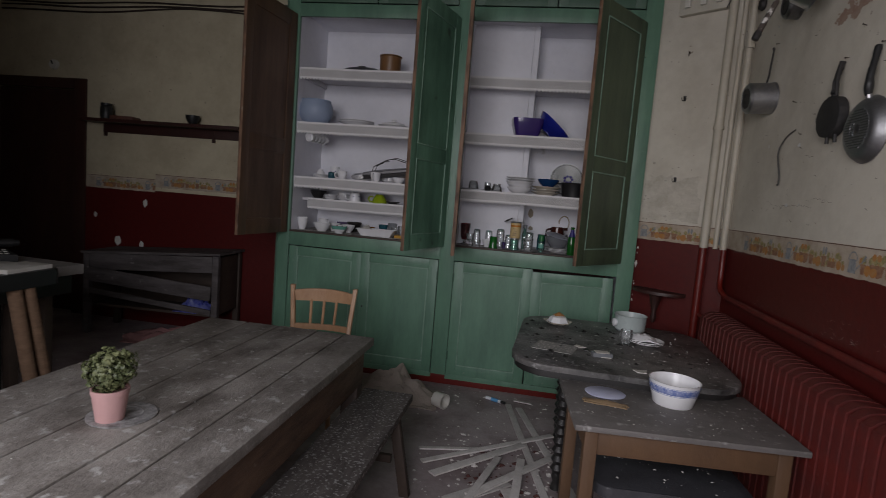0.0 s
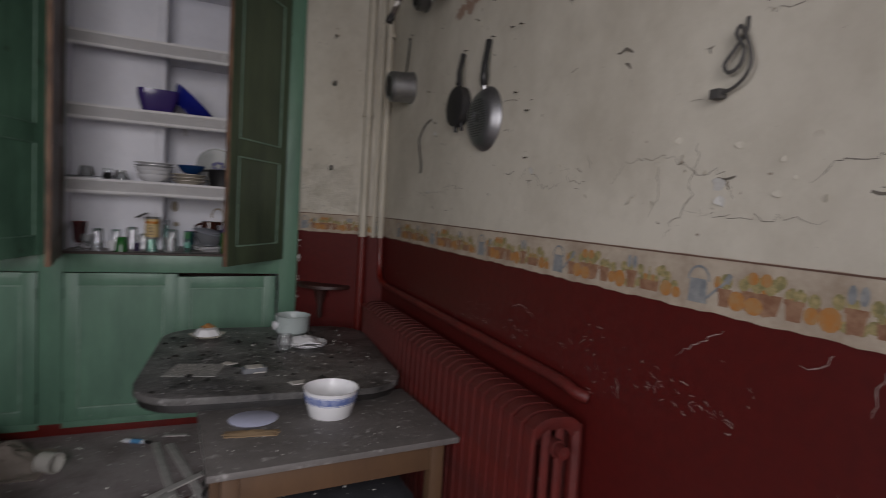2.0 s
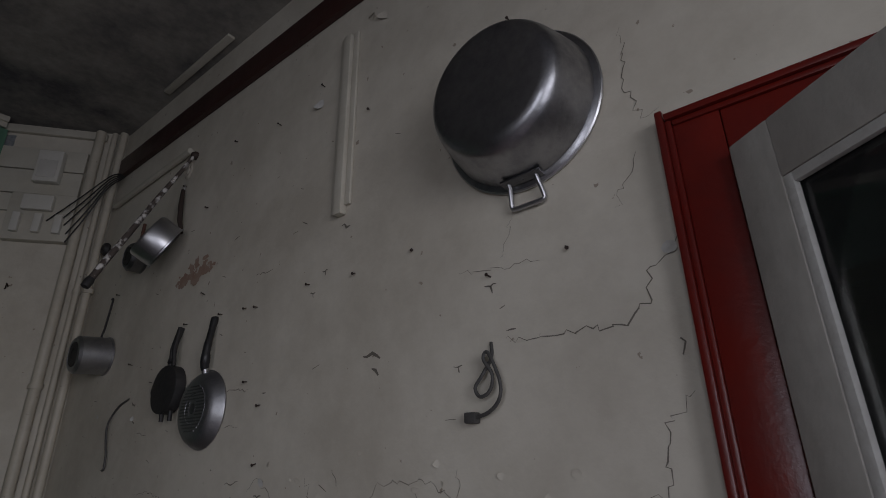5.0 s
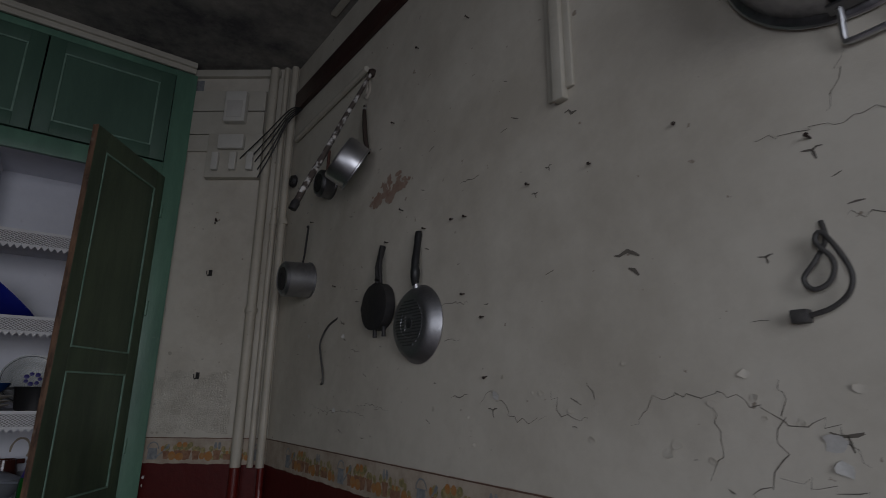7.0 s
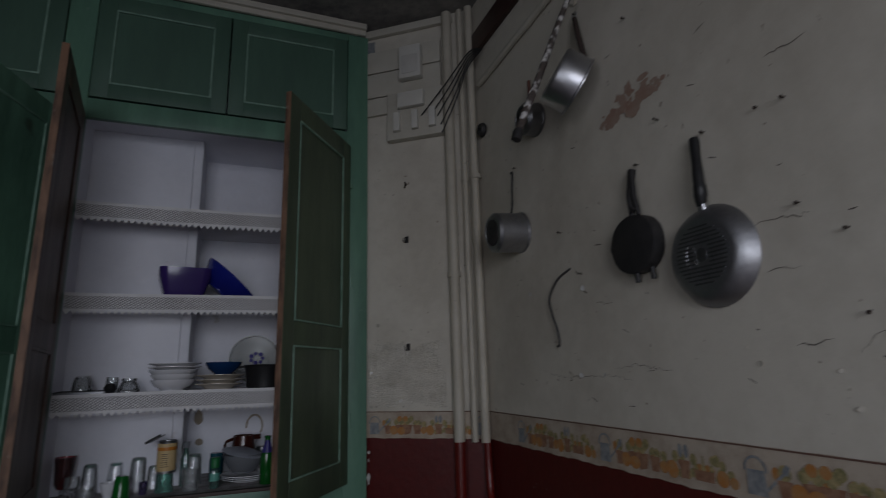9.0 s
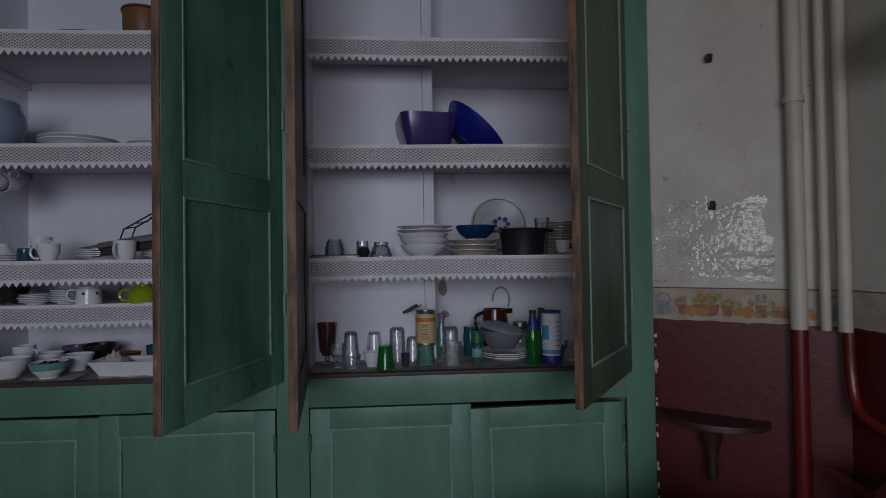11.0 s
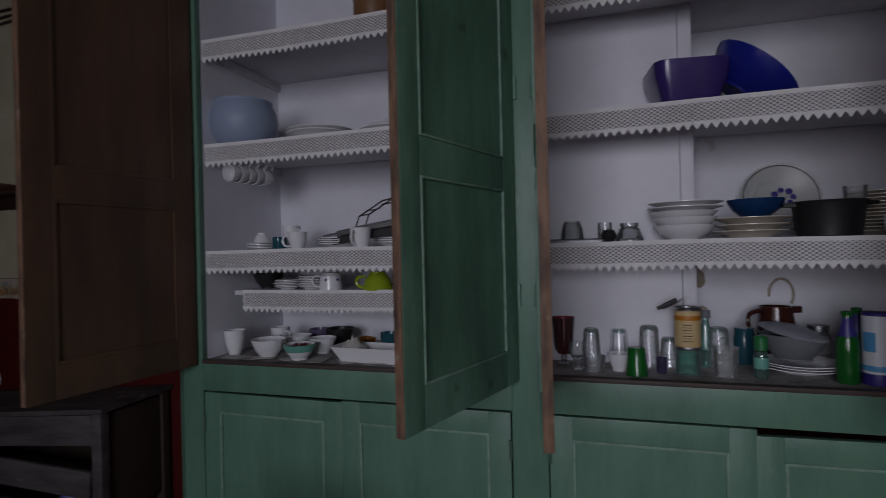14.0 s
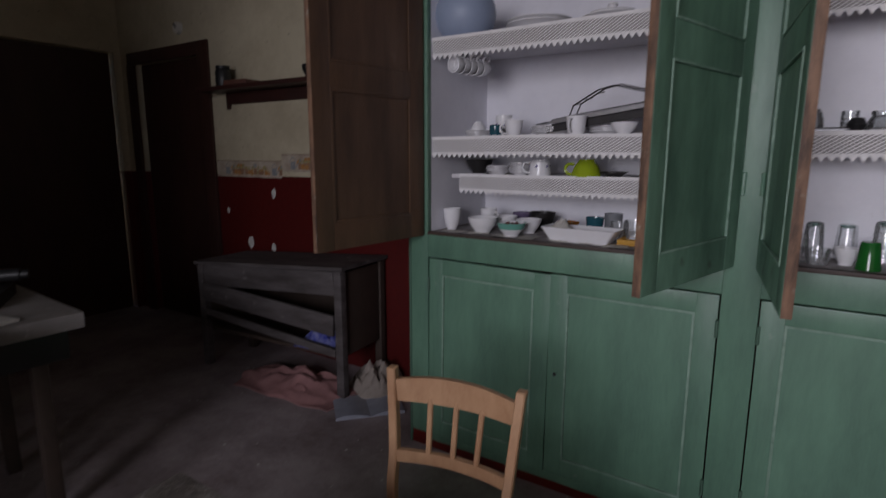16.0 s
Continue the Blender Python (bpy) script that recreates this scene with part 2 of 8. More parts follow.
STEEL = mat("polished_steel", (0.55, 0.55, 0.57), (0.40, 0.40, 0.42), rough=0.36, metal=1.0, scale=5, fine=40, bump=0.02)
IRON = mat("sooty_iron", (0.030, 0.029, 0.030), (0.055, 0.05, 0.048), rough=0.6, metal=0.4, scale=14)
WOODHANDLE = mat("reddish_handle", (0.11, 0.045, 0.032), rough=0.5)
PIPE = mat("cream_painted_pipe", (0.50, 0.46, 0.38), (0.38, 0.34, 0.27), rough=0.5, scale=5, fine=40, dust=0.05, dust_colour=(0.12, 0.08, 0.06))
CREAMTRIM = mat("cream_trim", (0.52, 0.49, 0.42), (0.38, 0.35, 0.28), rough=0.6, scale=4, fine=40)
WHITEPL = mat("off_white_plastic", (0.62, 0.60, 0.55), (0.50, 0.48, 0.42), rough=0.5, scale=6)
DOORWHITE = mat("dirty_white_door_paint", (0.50, 0.48, 0.44), (0.30, 0.28, 0.25), rough=0.55, scale=3, fine=40, stretch=(1, 1, 0.5), amount=0.9)
PORC = mat("white_porcelain", (0.80, 0.80, 0.82), (0.68, 0.67, 0.67), rough=0.16, scale=6, fine=50, bump=0.02, amount=0.4)
PORC_CREAM = mat("cream_porcelain", (0.58, 0.53, 0.45), (0.48, 0.43, 0.36), rough=0.22, scale=6, bump=0.02, amount=0.5)
BLUEBAND = mat("blue_print_band", (0.115, 0.17, 0.42), (0.42, 0.46, 0.62), rough=0.25, scale=60, fine=120, bump=0.0, amount=0.9)
PALEBLUE = mat("pale_blue_plastic", (0.30, 0.37, 0.50), (0.26, 0.31, 0.42), rough=0.45, scale=4, bump=0.03)
LAVENDER = mat("pale_lavender_plate", (0.47, 0.49, 0.64), (0.40, 0.41, 0.52), rough=0.35, scale=8, bump=0.02)
PURPLE = mat("purple_tinted_plastic", (0.050, 0.028, 0.16), (0.035, 0.02, 0.11), rough=0.2, bump=0.0)
BLUE = mat("cobalt_blue_plastic", (0.012, 0.022, 0.27), (0.01, 0.012, 0.15), rough=0.22, bump=0.0)
BLUEGLAZE = mat("dark_blue_glaze", (0.010, 0.045, 0.14), rough=0.18, bump=0.0)
LIME = mat("lime_green_glaze", (0.30, 0.40, 0.018), (0.22, 0.31, 0.012), rough=0.2, bump=0.02)
TEAL = mat("mint_band_glaze", (0.16, 0.42, 0.34), rough=0.25, bump=0.02)
BROWNGLAZE = mat("brown_glaze", (0.055, 0.015, 0.010), (0.03, 0.01, 0.008), rough=0.15, bump=0.02)
COPPER = mat("brown_enamel", (0.21, 0.105, 0.045), (0.14, 0.07, 0.03), rough=0.4)
AMBER = mat("amber_glass", (0.32, 0.12, 0.015), rough=0.12, bump=0.0)
PETROL = mat("petrol_glass", (0.018, 0.085, 0.115), rough=0.12, bump=0.0)
GREYGLASS = mat("smoky_grey_plastic", (0.19, 0.20, 0.215), (0.15, 0.155, 0.165), rough=0.2, bump=0.02)
LABEL = mat("yellowed_paper_label", (0.62, 0.46, 0.23), (0.54, 0.38, 0.17), rough=0.6, scale=20)
ORANGE = mat("orange_print", (0.55, 0.20, 0.02), rough=0.5, bump=0.0)
BROWNPRINT = mat("dark_print", (0.09, 0.055, 0.035), rough=0.6, bump=0.0)
NAVY = mat("navy_print", (0.035, 0.025, 0.20), rough=0.4, bump=0.0)
CYAN = mat("cyan_print", (0.10, 0.33, 0.60), rough=0.4, bump=0.0)
CARD = mat("white_cardboard", (0.66, 0.68, 0.72), (0.58, 0.6, 0.63), rough=0.5, bump=0.03)
YELLOW = mat("orange_yellow_card", (0.52, 0.27, 0.03), rough=0.55)
TERRA = mat("pink_plastic_pot", (0.50, 0.295, 0.285), (0.42, 0.24, 0.23), rough=0.5, bump=0.03)
LEAF = mat("green_plastic_leaf", (0.045, 0.062, 0.022), (0.20, 0.21, 0.10), rough=0.5, scale=26, bump=0.0, amount=0.9)
PAPER = mat("old_paper", (0.55, 0.53, 0.49), (0.42, 0.39, 0.35), rough=0.8, scale=8)
SPECK = mat("paint_flake", (0.58, 0.57, 0.54), (0.42, 0.40, 0.37), rough=0.8, scale=30)
SLAT = mat("grey_lath_wood", (0.62, 0.59, 0.57), (0.40, 0.365, 0.345), rough=0.8, scale=6, fine=70, stretch=(3, 3, 1), bump=0.25, dust=0.14, island=0.2)
CLOTH = mat("dirty_beige_cloth", (0.36, 0.31, 0.27), (0.20, 0.165, 0.14), rough=0.95, scale=8, fine=90, bump=0.5)
PINKCLOTH = mat("pink_checked_cloth", (0.34, 0.17, 0.165), (0.22, 0.11, 0.105), rough=0.95, scale=14, fine=120, bump=0.4)
BLUEBAG = mat("blue_plastic_bag", (0.05, 0.06, 0.30), (0.30, 0.33, 0.50), rough=0.3, scale=18)
CRACK = mat("dark_crack", (0.135, 0.118, 0.098), (0.22, 0.20, 0.17), rough=0.95, bump=0.0)
BARE = mat("bare_pinkish_plaster", (0.30, 0.19, 0.14), (0.40, 0.33, 0.27), rough=0.9, scale=18)
RUST = mat("rusty_iron", (0.035, 0.022, 0.017), rough=0.75)
WIRE = mat("grey_cable", (0.055, 0.052, 0.05), (0.10, 0.095, 0.09), rough=0.6, scale=30)
BORDERPAPER = mat("border_paper", (0.47, 0.40, 0.32), (0.30, 0.23, 0.17), rough=0.75, scale=8, fine=50, bump=0.1, amount=0.9)
P_TERRA = mat("print_terracotta", (0.21, 0.098, 0.055), (0.34, 0.20, 0.125), rough=0.75, scale=40, bump=0.0, amount=0.95)
P_ORANGE = mat("print_orange", (0.40, 0.165, 0.040), (0.36, 0.22, 0.10), rough=0.75, scale=40, bump=0.0, amount=0.95)
P_GREEN = mat("print_green", (0.185, 0.17, 0.075), (0.42, 0.33, 0.16), rough=0.75, scale=70, bump=0.0, amount=1.0)
P_GREY = mat("print_zinc", (0.17, 0.185, 0.20), (0.32, 0.32, 0.31), rough=0.75, scale=40, bump=0.0, amount=0.9)
P_LINE = mat("print_line", (0.14, 0.075, 0.055), rough=0.75, bump=0.0)
UNLIT_HALL = mat("unlit_hall_plaster", (0.10, 0.09, 0.08), (0.06, 0.055, 0.05), rough=0.9)
DARKDOOR = mat("dark_brown_door", (0.050, 0.019, 0.014), (0.026, 0.012, 0.010), rough=0.5, stretch=(2, 2, 0.5))
CLEAR = glass_mat("clear_glass", (0.955, 0.968, 0.97), 0.05, 0.3, 0.075)
PLATEGLASS = glass_mat("pressed_glass_plate", (0.88, 0.89, 0.87), 0.38, 0.1, 0.22)
PANE = glass_mat("window_glass", (0.55, 0.56, 0.56), 0.03, 0.1, 0.03)
REDGLASS = glass_mat("ruby_glass", (0.52, 0.02, 0.045), 0.05, 0.4, 0.06)
AQUA = glass_mat("aqua_glass", (0.45, 0.74, 0.66), 0.05, 0.4)
PURPLEGLASS = glass_mat("purple_glass", (0.20, 0.10, 0.42), 0.06, 0.5)


# ---- builders ----
def box(bm, x0, x1, y0, y1, z0, z1, bevel=0.0, m=None):
    vs = [bm.verts.new((x, y, z)) for x in (x0, x1) for y in (y0, y1) for z in (z0, z1)]
    fs = [bm.faces.new([vs[i] for i in q]) for q in ((0, 1, 3, 2), (4, 6, 7, 5), (0, 4, 5, 1), (2, 3, 7, 6), (0, 2, 6, 4), (1, 5, 7, 3))]
    if bevel:
        es = {e for f in fs for e in f.edges}
        r = bmesh.ops.bevel(bm, geom=list(es), offset=bevel, segments=2, profile=0.6, affect="EDGES")
        vs = list({v for f in r["faces"] for v in f.verts} | {v for v in vs if v.is_valid})
    if m is not None:
        bmesh.ops.transform(bm, matrix=m, verts=vs)
    return bm


def B():
    return bmesh.new()


def boxed(*a, **k):
    return box(B(), *a, **k)


def lathe(profile, segs=28, bm=None, m=None, close=False):
    """Turn (radius, height) points round z."""
    bm = bm or B()
    rings = []
    for r, z in profile:
        if r < 1e-5:
            rings.append([bm.verts.new((0, 0, z))])
        else:
            rings.append([bm.verts.new((r * math.cos(2 * math.pi * i / segs), r * math.sin(2 * math.pi * i / segs), z)) for i in range(segs)])
    for a, b in zip(rings, rings[1:]):
        for i in range(segs):
            j = (i + 1) % segs
            if len(a) == 1 and len(b) == 1:
                continue
            if len(a) == 1:
                bm.faces.new((a[0], b[j], b[i]))
            elif len(b) == 1:
                bm.faces.new((a[i], a[j], b[0]))
            else:
                bm.faces.new((a[i], a[j], b[j], b[i]))
    if m is not None:
        bmesh.ops.transform(bm, matrix=m, verts=[v for r in rings for v in r])
    return bm


def tube(points, r, segs=8, bm=None, radii=None):
    """A round bar along points."""
    bm = bm or B()
    pts = [Vector(p) for p in points]
    rings = []
    up = Vector((0.13, 0.21, 1)).normalized()
    for i, p in enumerate(pts):
        d = (pts[min(i + 1, len(pts) - 1)] - pts[max(i - 1, 0)]).normalized()
        if abs(d.dot(up)) > 0.95:
            up = Vector((1, 0.2, 0.1)).normalized()
        a = d.cross(up).normalized()
        b = d.cross(a).normalized()
        rr = radii[i] if radii else r
        rings.append([bm.verts.new(p + rr * (math.cos(2 * math.pi * k / segs) * a + math.sin(2 * math.pi * k / segs) * b)) for k in range(segs)])
    for a, b in zip(rings, rings[1:]):
        for k in range(segs):
            bm.faces.new((a[k], a[(k + 1) % segs], b[(k + 1) % segs], b[k]))
    bm.faces.new(rings[0][::-1])
    bm.faces.new(rings[-1])
    return bm


def smooth_path(points, n=6):
    """A Catmull-Rom curve through points."""
    p = [Vector(q) for q in points]
    p = [2 * p[0] - p[1]] + p + [2 * p[-1] - p[-2]]
    out = []
    for i in range(1, len(p) - 2):
        for k in range(n):
            t = k / n
            out.append(0.5 * (2 * p[i] + (p[i + 1] - p[i - 1]) * t + (2 * p[i - 1] - 5 * p[i] + 4 * p[i + 1] - p[i + 2]) * t * t
                              + (3 * p[i] - p[i - 1] - 3 * p[i + 1] + p[i + 2]) * t ** 3))
    out.append(p[-2])
    return out


def plate_shape(outline, z0, z1, bevel=0.0, bm=None):
    """A flat slab from an outline of (x, y)."""
    bm = bm or B()
    lo = [bm.verts.new((x, y, z0)) for x, y in outline]
    hi = [bm.verts.new((x, y, z1)) for x, y in outline]
    n = len(outline)
    top = bm.faces.new(hi)
    bm.faces.new(lo[::-1])
    for i in range(n):
        bm.faces.new((lo[i], lo[(i + 1) % n], hi[(i + 1) % n], hi[i]))
    if bevel:
        bmesh.ops.bevel(bm, geom=list(top.edges), offset=bevel, segments=2, profile=0.6, affect="EDGES")
    return bm


def rounded(x0, x1, y0, y1, r, n=6):
    pts = []
    for cx, cy, a0 in ((x1 - r, y1 - r, 0), (x0 + r, y1 - r, 90), (x0 + r, y0 + r, 180), (x1 - r, y0 + r, 270)):
        for k in range(n + 1):
            a = radians(a0 + 90 * k / n)
            pts.append((cx + r * math.cos(a), cy + r * math.sin(a)))
    return pts


def mesh_of(name, bm, material, smooth=35):
    bmesh.ops.recalc_face_normals(bm, faces=bm.faces[:])
    me = bpy.data.meshes.new(name)
    bm.to_mesh(me)
    bm.free()
    for mm in (material if isinstance(material, (list, tuple)) else [material]):
        me.materials.append(mm)
    if smooth:
        for p in me.polygons:
            p.use_smooth = True
        me.set_sharp_from_angle(angle=radians(smooth))
    return me


def part(name, bm, material, parent, label="", smooth=35):
    ob = new(name, mesh_of(name, bm, material, smooth))
    ob.parent = parent
    return tagged(ob, label=label)


def share(name, me, parent, m):
    ob = new(name, me)
    ob.parent = parent
    ob.matrix_basis = m
    return ob


def thing(name, m, label, category, group=""):
    ob = new(name)
    ob.empty_display_size = 0.05
    ob.matrix_basis = m
    return tagged(ob, label=label, category=category, group=group)


def solid(name, bm, material, m, label, category, group="", smooth=35):
    ob = new(name, mesh_of(name, bm, material, smooth))
    ob.matrix_basis = m
    return tagged(ob, label=label, category=category, group=group)


def structure(name, bm, material, label, smooth=35):
    ob = new(name, mesh_of(name, bm, material, smooth))
    return tagged(ob, label=label, kind="structure", category=name.split("_")[0])


# ---- the room ----
X1, XL, YB, YF, H = 1.265, -5.85, 4.76, -1.5, 3.62
structure("floor", boxed(XL - 0.2, 2.9, YF - 0.2, YB + 0.2, -0.1, 0), FLOOR, "dirty worn lino floor strewn with plaster dust")
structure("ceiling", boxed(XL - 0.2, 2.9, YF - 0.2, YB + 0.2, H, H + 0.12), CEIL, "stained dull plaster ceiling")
# the side wall with a doorway
bm = box(B(), X1, X1 + 0.15, 0.68, YB, 0, H)
box(bm, X1, X1 + 0.15, -0.28, 0.68, 2.245, H)
box(bm, X1, X1 + 0.15, YF, -0.28, 0, H)
structure("wall_east", bm, WALL, "cream limewashed wall with oxblood red gloss dado, cracked")
# the slanting corner
bm = B()
ring = [(0.72, 4.225), (1.3, 3.773), (1.3, YB), (0.72, YB)]
plate_shape(ring, 0, H, bm=bm)
structure("wall_corner", bm, WALL, "slanting cream corner wall with red dado, flaking")
# the wall behind the cupboard, with a far doorway
bm = box(B(), -4.62, X1, YB, YB + 0.15, 0, H)
box(bm, -5.62, -4.62, YB, YB + 0.15, 2.285, H)
box(bm, XL, -5.62, YB, YB + 0.15, 0, H)
structure("wall_north", bm, WALL_YELLOW, "yellowed cream wall with oxblood red dado, peeling")
bm = box(B(), XL - 0.15, XL, 4.70, YB + 0.15, 0, H)
box(bm, XL - 0.15, XL, 2.6, 4.70, 2.40, H)
box(bm, XL - 0.15, XL, 1.45, 2.6, 0, H)
structure("wall_west", bm, WALL_YELLOW, "yellowed cream wall with red dado in the dark end")
bm = B()
for a, b in ((-2.75, -1.60), (0.40, X1)):
    box(bm, a, b, YF - 0.15, YF, 0, H)
for a, b in ((-1.60, 0.40),):
    box(bm, a, b, YF - 0.15, YF, 0, 1.13)
    box(bm, a, b, YF - 0.15, YF, 2.83, H)
# unseen partition, added to keep window light off the west end
for y0, y1, z0, z1 in ((YF - 0.15, -0.95, 0, H), (0.25, 1.60, 0, H), (-0.95, 0.25, 0, 1.15), (-0.95, 0.25, 2.70, H)):
    box(bm, -2.90, -2.75, y0, y1, z0, z1)
box(bm, XL - 0.15, -2.90, 1.45, 1.60, 0, H)
structure("wall_south", bm, WALL_YELLOW, "unseen cream closing walls with red dado and two windows, partition added for shade")
for k, (a, ww) in enumerate(((-1.60, 2.0),)):
    win = tagged(new("window_%d" % (k + 1)), "tall white painted casement window, dusty", "window", kind="structure")
    bm = B()
    for x in (a, a + ww / 2 - 0.03, a + ww - 0.06):
        box(bm, x, x + 0.06, YF - 0.11, YF - 0.06, 1.13, 2.83)
    for z in (1.13, 2.0, 2.77):
        box(bm, a + 0.06, a + ww / 2 - 0.03, YF - 0.11, YF - 0.06, z, z + 0.06)
        box(bm, a + ww / 2 + 0.03, a + ww - 0.06, YF - 0.11, YF - 0.06, z, z + 0.06)
    part("window_frame", bm, DOORWHITE, win)
    part("window_sill", boxed(a - 0.05, a + ww + 0.05, YF - 0.05, YF + 0.05, 1.09, 1.13, 0.006), DOORWHITE, win)
# unseen window added for the corner's glint and light on the east wall
win = tagged(new("window_2"), "unseen narrow white painted casement window, dusty, added for side light", "window", kind="structure")
bm = B()
for y in (-0.95, -0.38, 0.19):
    box(bm, -2.87, -2.82, y, y + 0.06, 1.15, 2.70)
for z in (1.15, 1.90, 2.64):
    box(bm, -2.87, -2.82, -0.89, -0.38, z, z + 0.06)
    box(bm, -2.87, -2.82, -0.32, 0.19, z, z + 0.06)
part("window_frame", bm, DOORWHITE, win)
part("window_sill", boxed(-2.80, -2.70, -1.0, 0.30, 1.11, 1.148, 0.006), DOORWHITE, win)
# hall behind the doorway, coloured dark to look unlit, and the far rooms
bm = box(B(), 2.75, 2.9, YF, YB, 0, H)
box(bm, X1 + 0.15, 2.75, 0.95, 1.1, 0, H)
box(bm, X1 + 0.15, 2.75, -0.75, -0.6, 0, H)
structure("wall_hall", bm, UNLIT_HALL, "hall walls coloured dark to look unlit, behind the glazed door")
structure("door_2", boxed(-5.60, -4.64, YB + 0.05, YB + 0.10, 0.005, 2.275), DARKDOOR, "dark brown closed door in the far wall")
structure("door_3", boxed(XL - 0.10, XL - 0.05, 2.62, 4.68, 0.005, 2.39), DARKDOOR, "dark closed double door in the far end")
bm = box(B(), -4.64, -4.505, YB - 0.025, YB - 0.001, 0, 2.378, 0.004)
box(bm, -5.70, -4.64, YB - 0.025, YB - 0.001, 2.275, 2.378, 0.004)
box(bm, -5.72, -5.60, YB - 0.025, YB - 0.001, 0, 2.274, 0.004)
structure("trim_far_door", bm, DARKDOOR, "dark brown door casing")

# the red casing of the near doorway
bm = B()
for y0, y1, d in ((0.665, 0.748, 0.026), (0.748, 0.760, 0.032), (0.760, 0.775, 0.040)):
    box(bm, X1 - d, X1 - 0.001, y0, y1, 0, 2.26 + (y1 - 0.69), 0.004)
for z0, z1, d in ((2.225, 2.308, 0.026), (2.308, 2.320, 0.032), (2.320, 2.335, 0.040)):
    box(bm, X1 - d, X1 - 0.001, -0.30, z0 - 2.225 + 0.664, z0, z1, 0.004)
box(bm, X1 - 0.001, X1 + 0.15, 0.655, 0.679, 0, 2.240)
box(bm, X1 - 0.001, X1 + 0.15, -0.28, 0.655, 2.215, 2.243)
structure("trim_door", bm, RED, "oxblood red glossy moulded door casing")

# the glazed door leaf, standing open into the room
LW = 0.76
leaf = tagged(new("door_1"), "dirty white glazed door standing open, dark panes", "door", kind="structure")
leaf.matrix_basis = pose(1.232, 0.650, 0.01, 0, 0, 231)
bm = B()
for x0, x1, z0, z1 in ((0, 0.085, 0, 2.205), (LW - 0.085, LW, 0, 2.205), (0.085, LW - 0.085, 2.10, 2.205), (0.085, LW - 0.085, 0.85, 0.97), (0.085, LW - 0.085, 0, 0.2)):
    box(bm, x0, x1, -0.02, 0.02, z0, z1, 0.004)
box(bm, 0.085, LW - 0.085, -0.008, 0.008, 0.2, 0.85)
part("leaf_frame", bm, DOORWHITE, leaf)
bm = B()
for s in (-1, 1):
    for x0, x1, z0, z1 in ((0.085, 0.102, 0.97, 2.10), (LW - 0.102, LW - 0.085, 0.97, 2.10), (0.102, LW - 0.102, 2.083, 2.10), (0.102, LW - 0.102, 0.97, 0.987)):
        box(bm, x0, x1, *sorted((s * 0.006, s * 0.018)), z0, z1, 0.003)
part("glazing_bead", bm, SPECK, leaf, "chipped pale putty bead")
part("glass_pane", boxed(0.092, LW - 0.092, -0.003, 0.003, 0.98, 2.092), PANE, leaf, "dusty dark pane")
for z in (0.35, 1.92):
    part("hinge", lathe([(0, 0), (0.009, 0), (0.009, 0.11), (0, 0.11)], 10, m=pose(-0.006, 0.018, z)), RED, leaf, "red painted hinge")

# skirting, rail and ceiling trims
bm = box(B(), X1 - 0.028, X1 - 0.001, 0.78, 3.80, 3.293, 3.415, 0.005)
structure("trim_rail", bm, RAIL, "dark brown picture rail high on the wall")
bm = box(B(), 1.19, 1.225, 2.56, 3.20, H - 0.016, H - 0.001, 0.003)
structure("trim_cornice_strip", bm, CREAMTRIM, "short cream moulding strip on the ceiling")
bm = B()
for y0, z0, d in ((4.158, 3.555, 0.02), (4.158, 3.585, 0.04)):
    box(bm, -2.14, 0.74, y0 - d, y0 - 0.001, z0, z0 + 0.034, 0.004)
structure("trim_cupboard_cornice", bm, CREAMTRIM, "pale grey cornice strip over the cupboard")
CH = Matrix.Translation((0.72, 4.225, 0)) @ Matrix.Rotation(math.atan2(3.773 - 4.225, 1.3 - 0.72), 4, "Z")  # x runs along the slanting wall, -y stands out of it
bm = box(B(), 0.03, 0.58, -0.03, -0.001, 3.555, 3.60, 0.004, m=CH)
structure("trim_corner_cornice", bm, CREAMTRIM, "cream cornice strip of the corner")

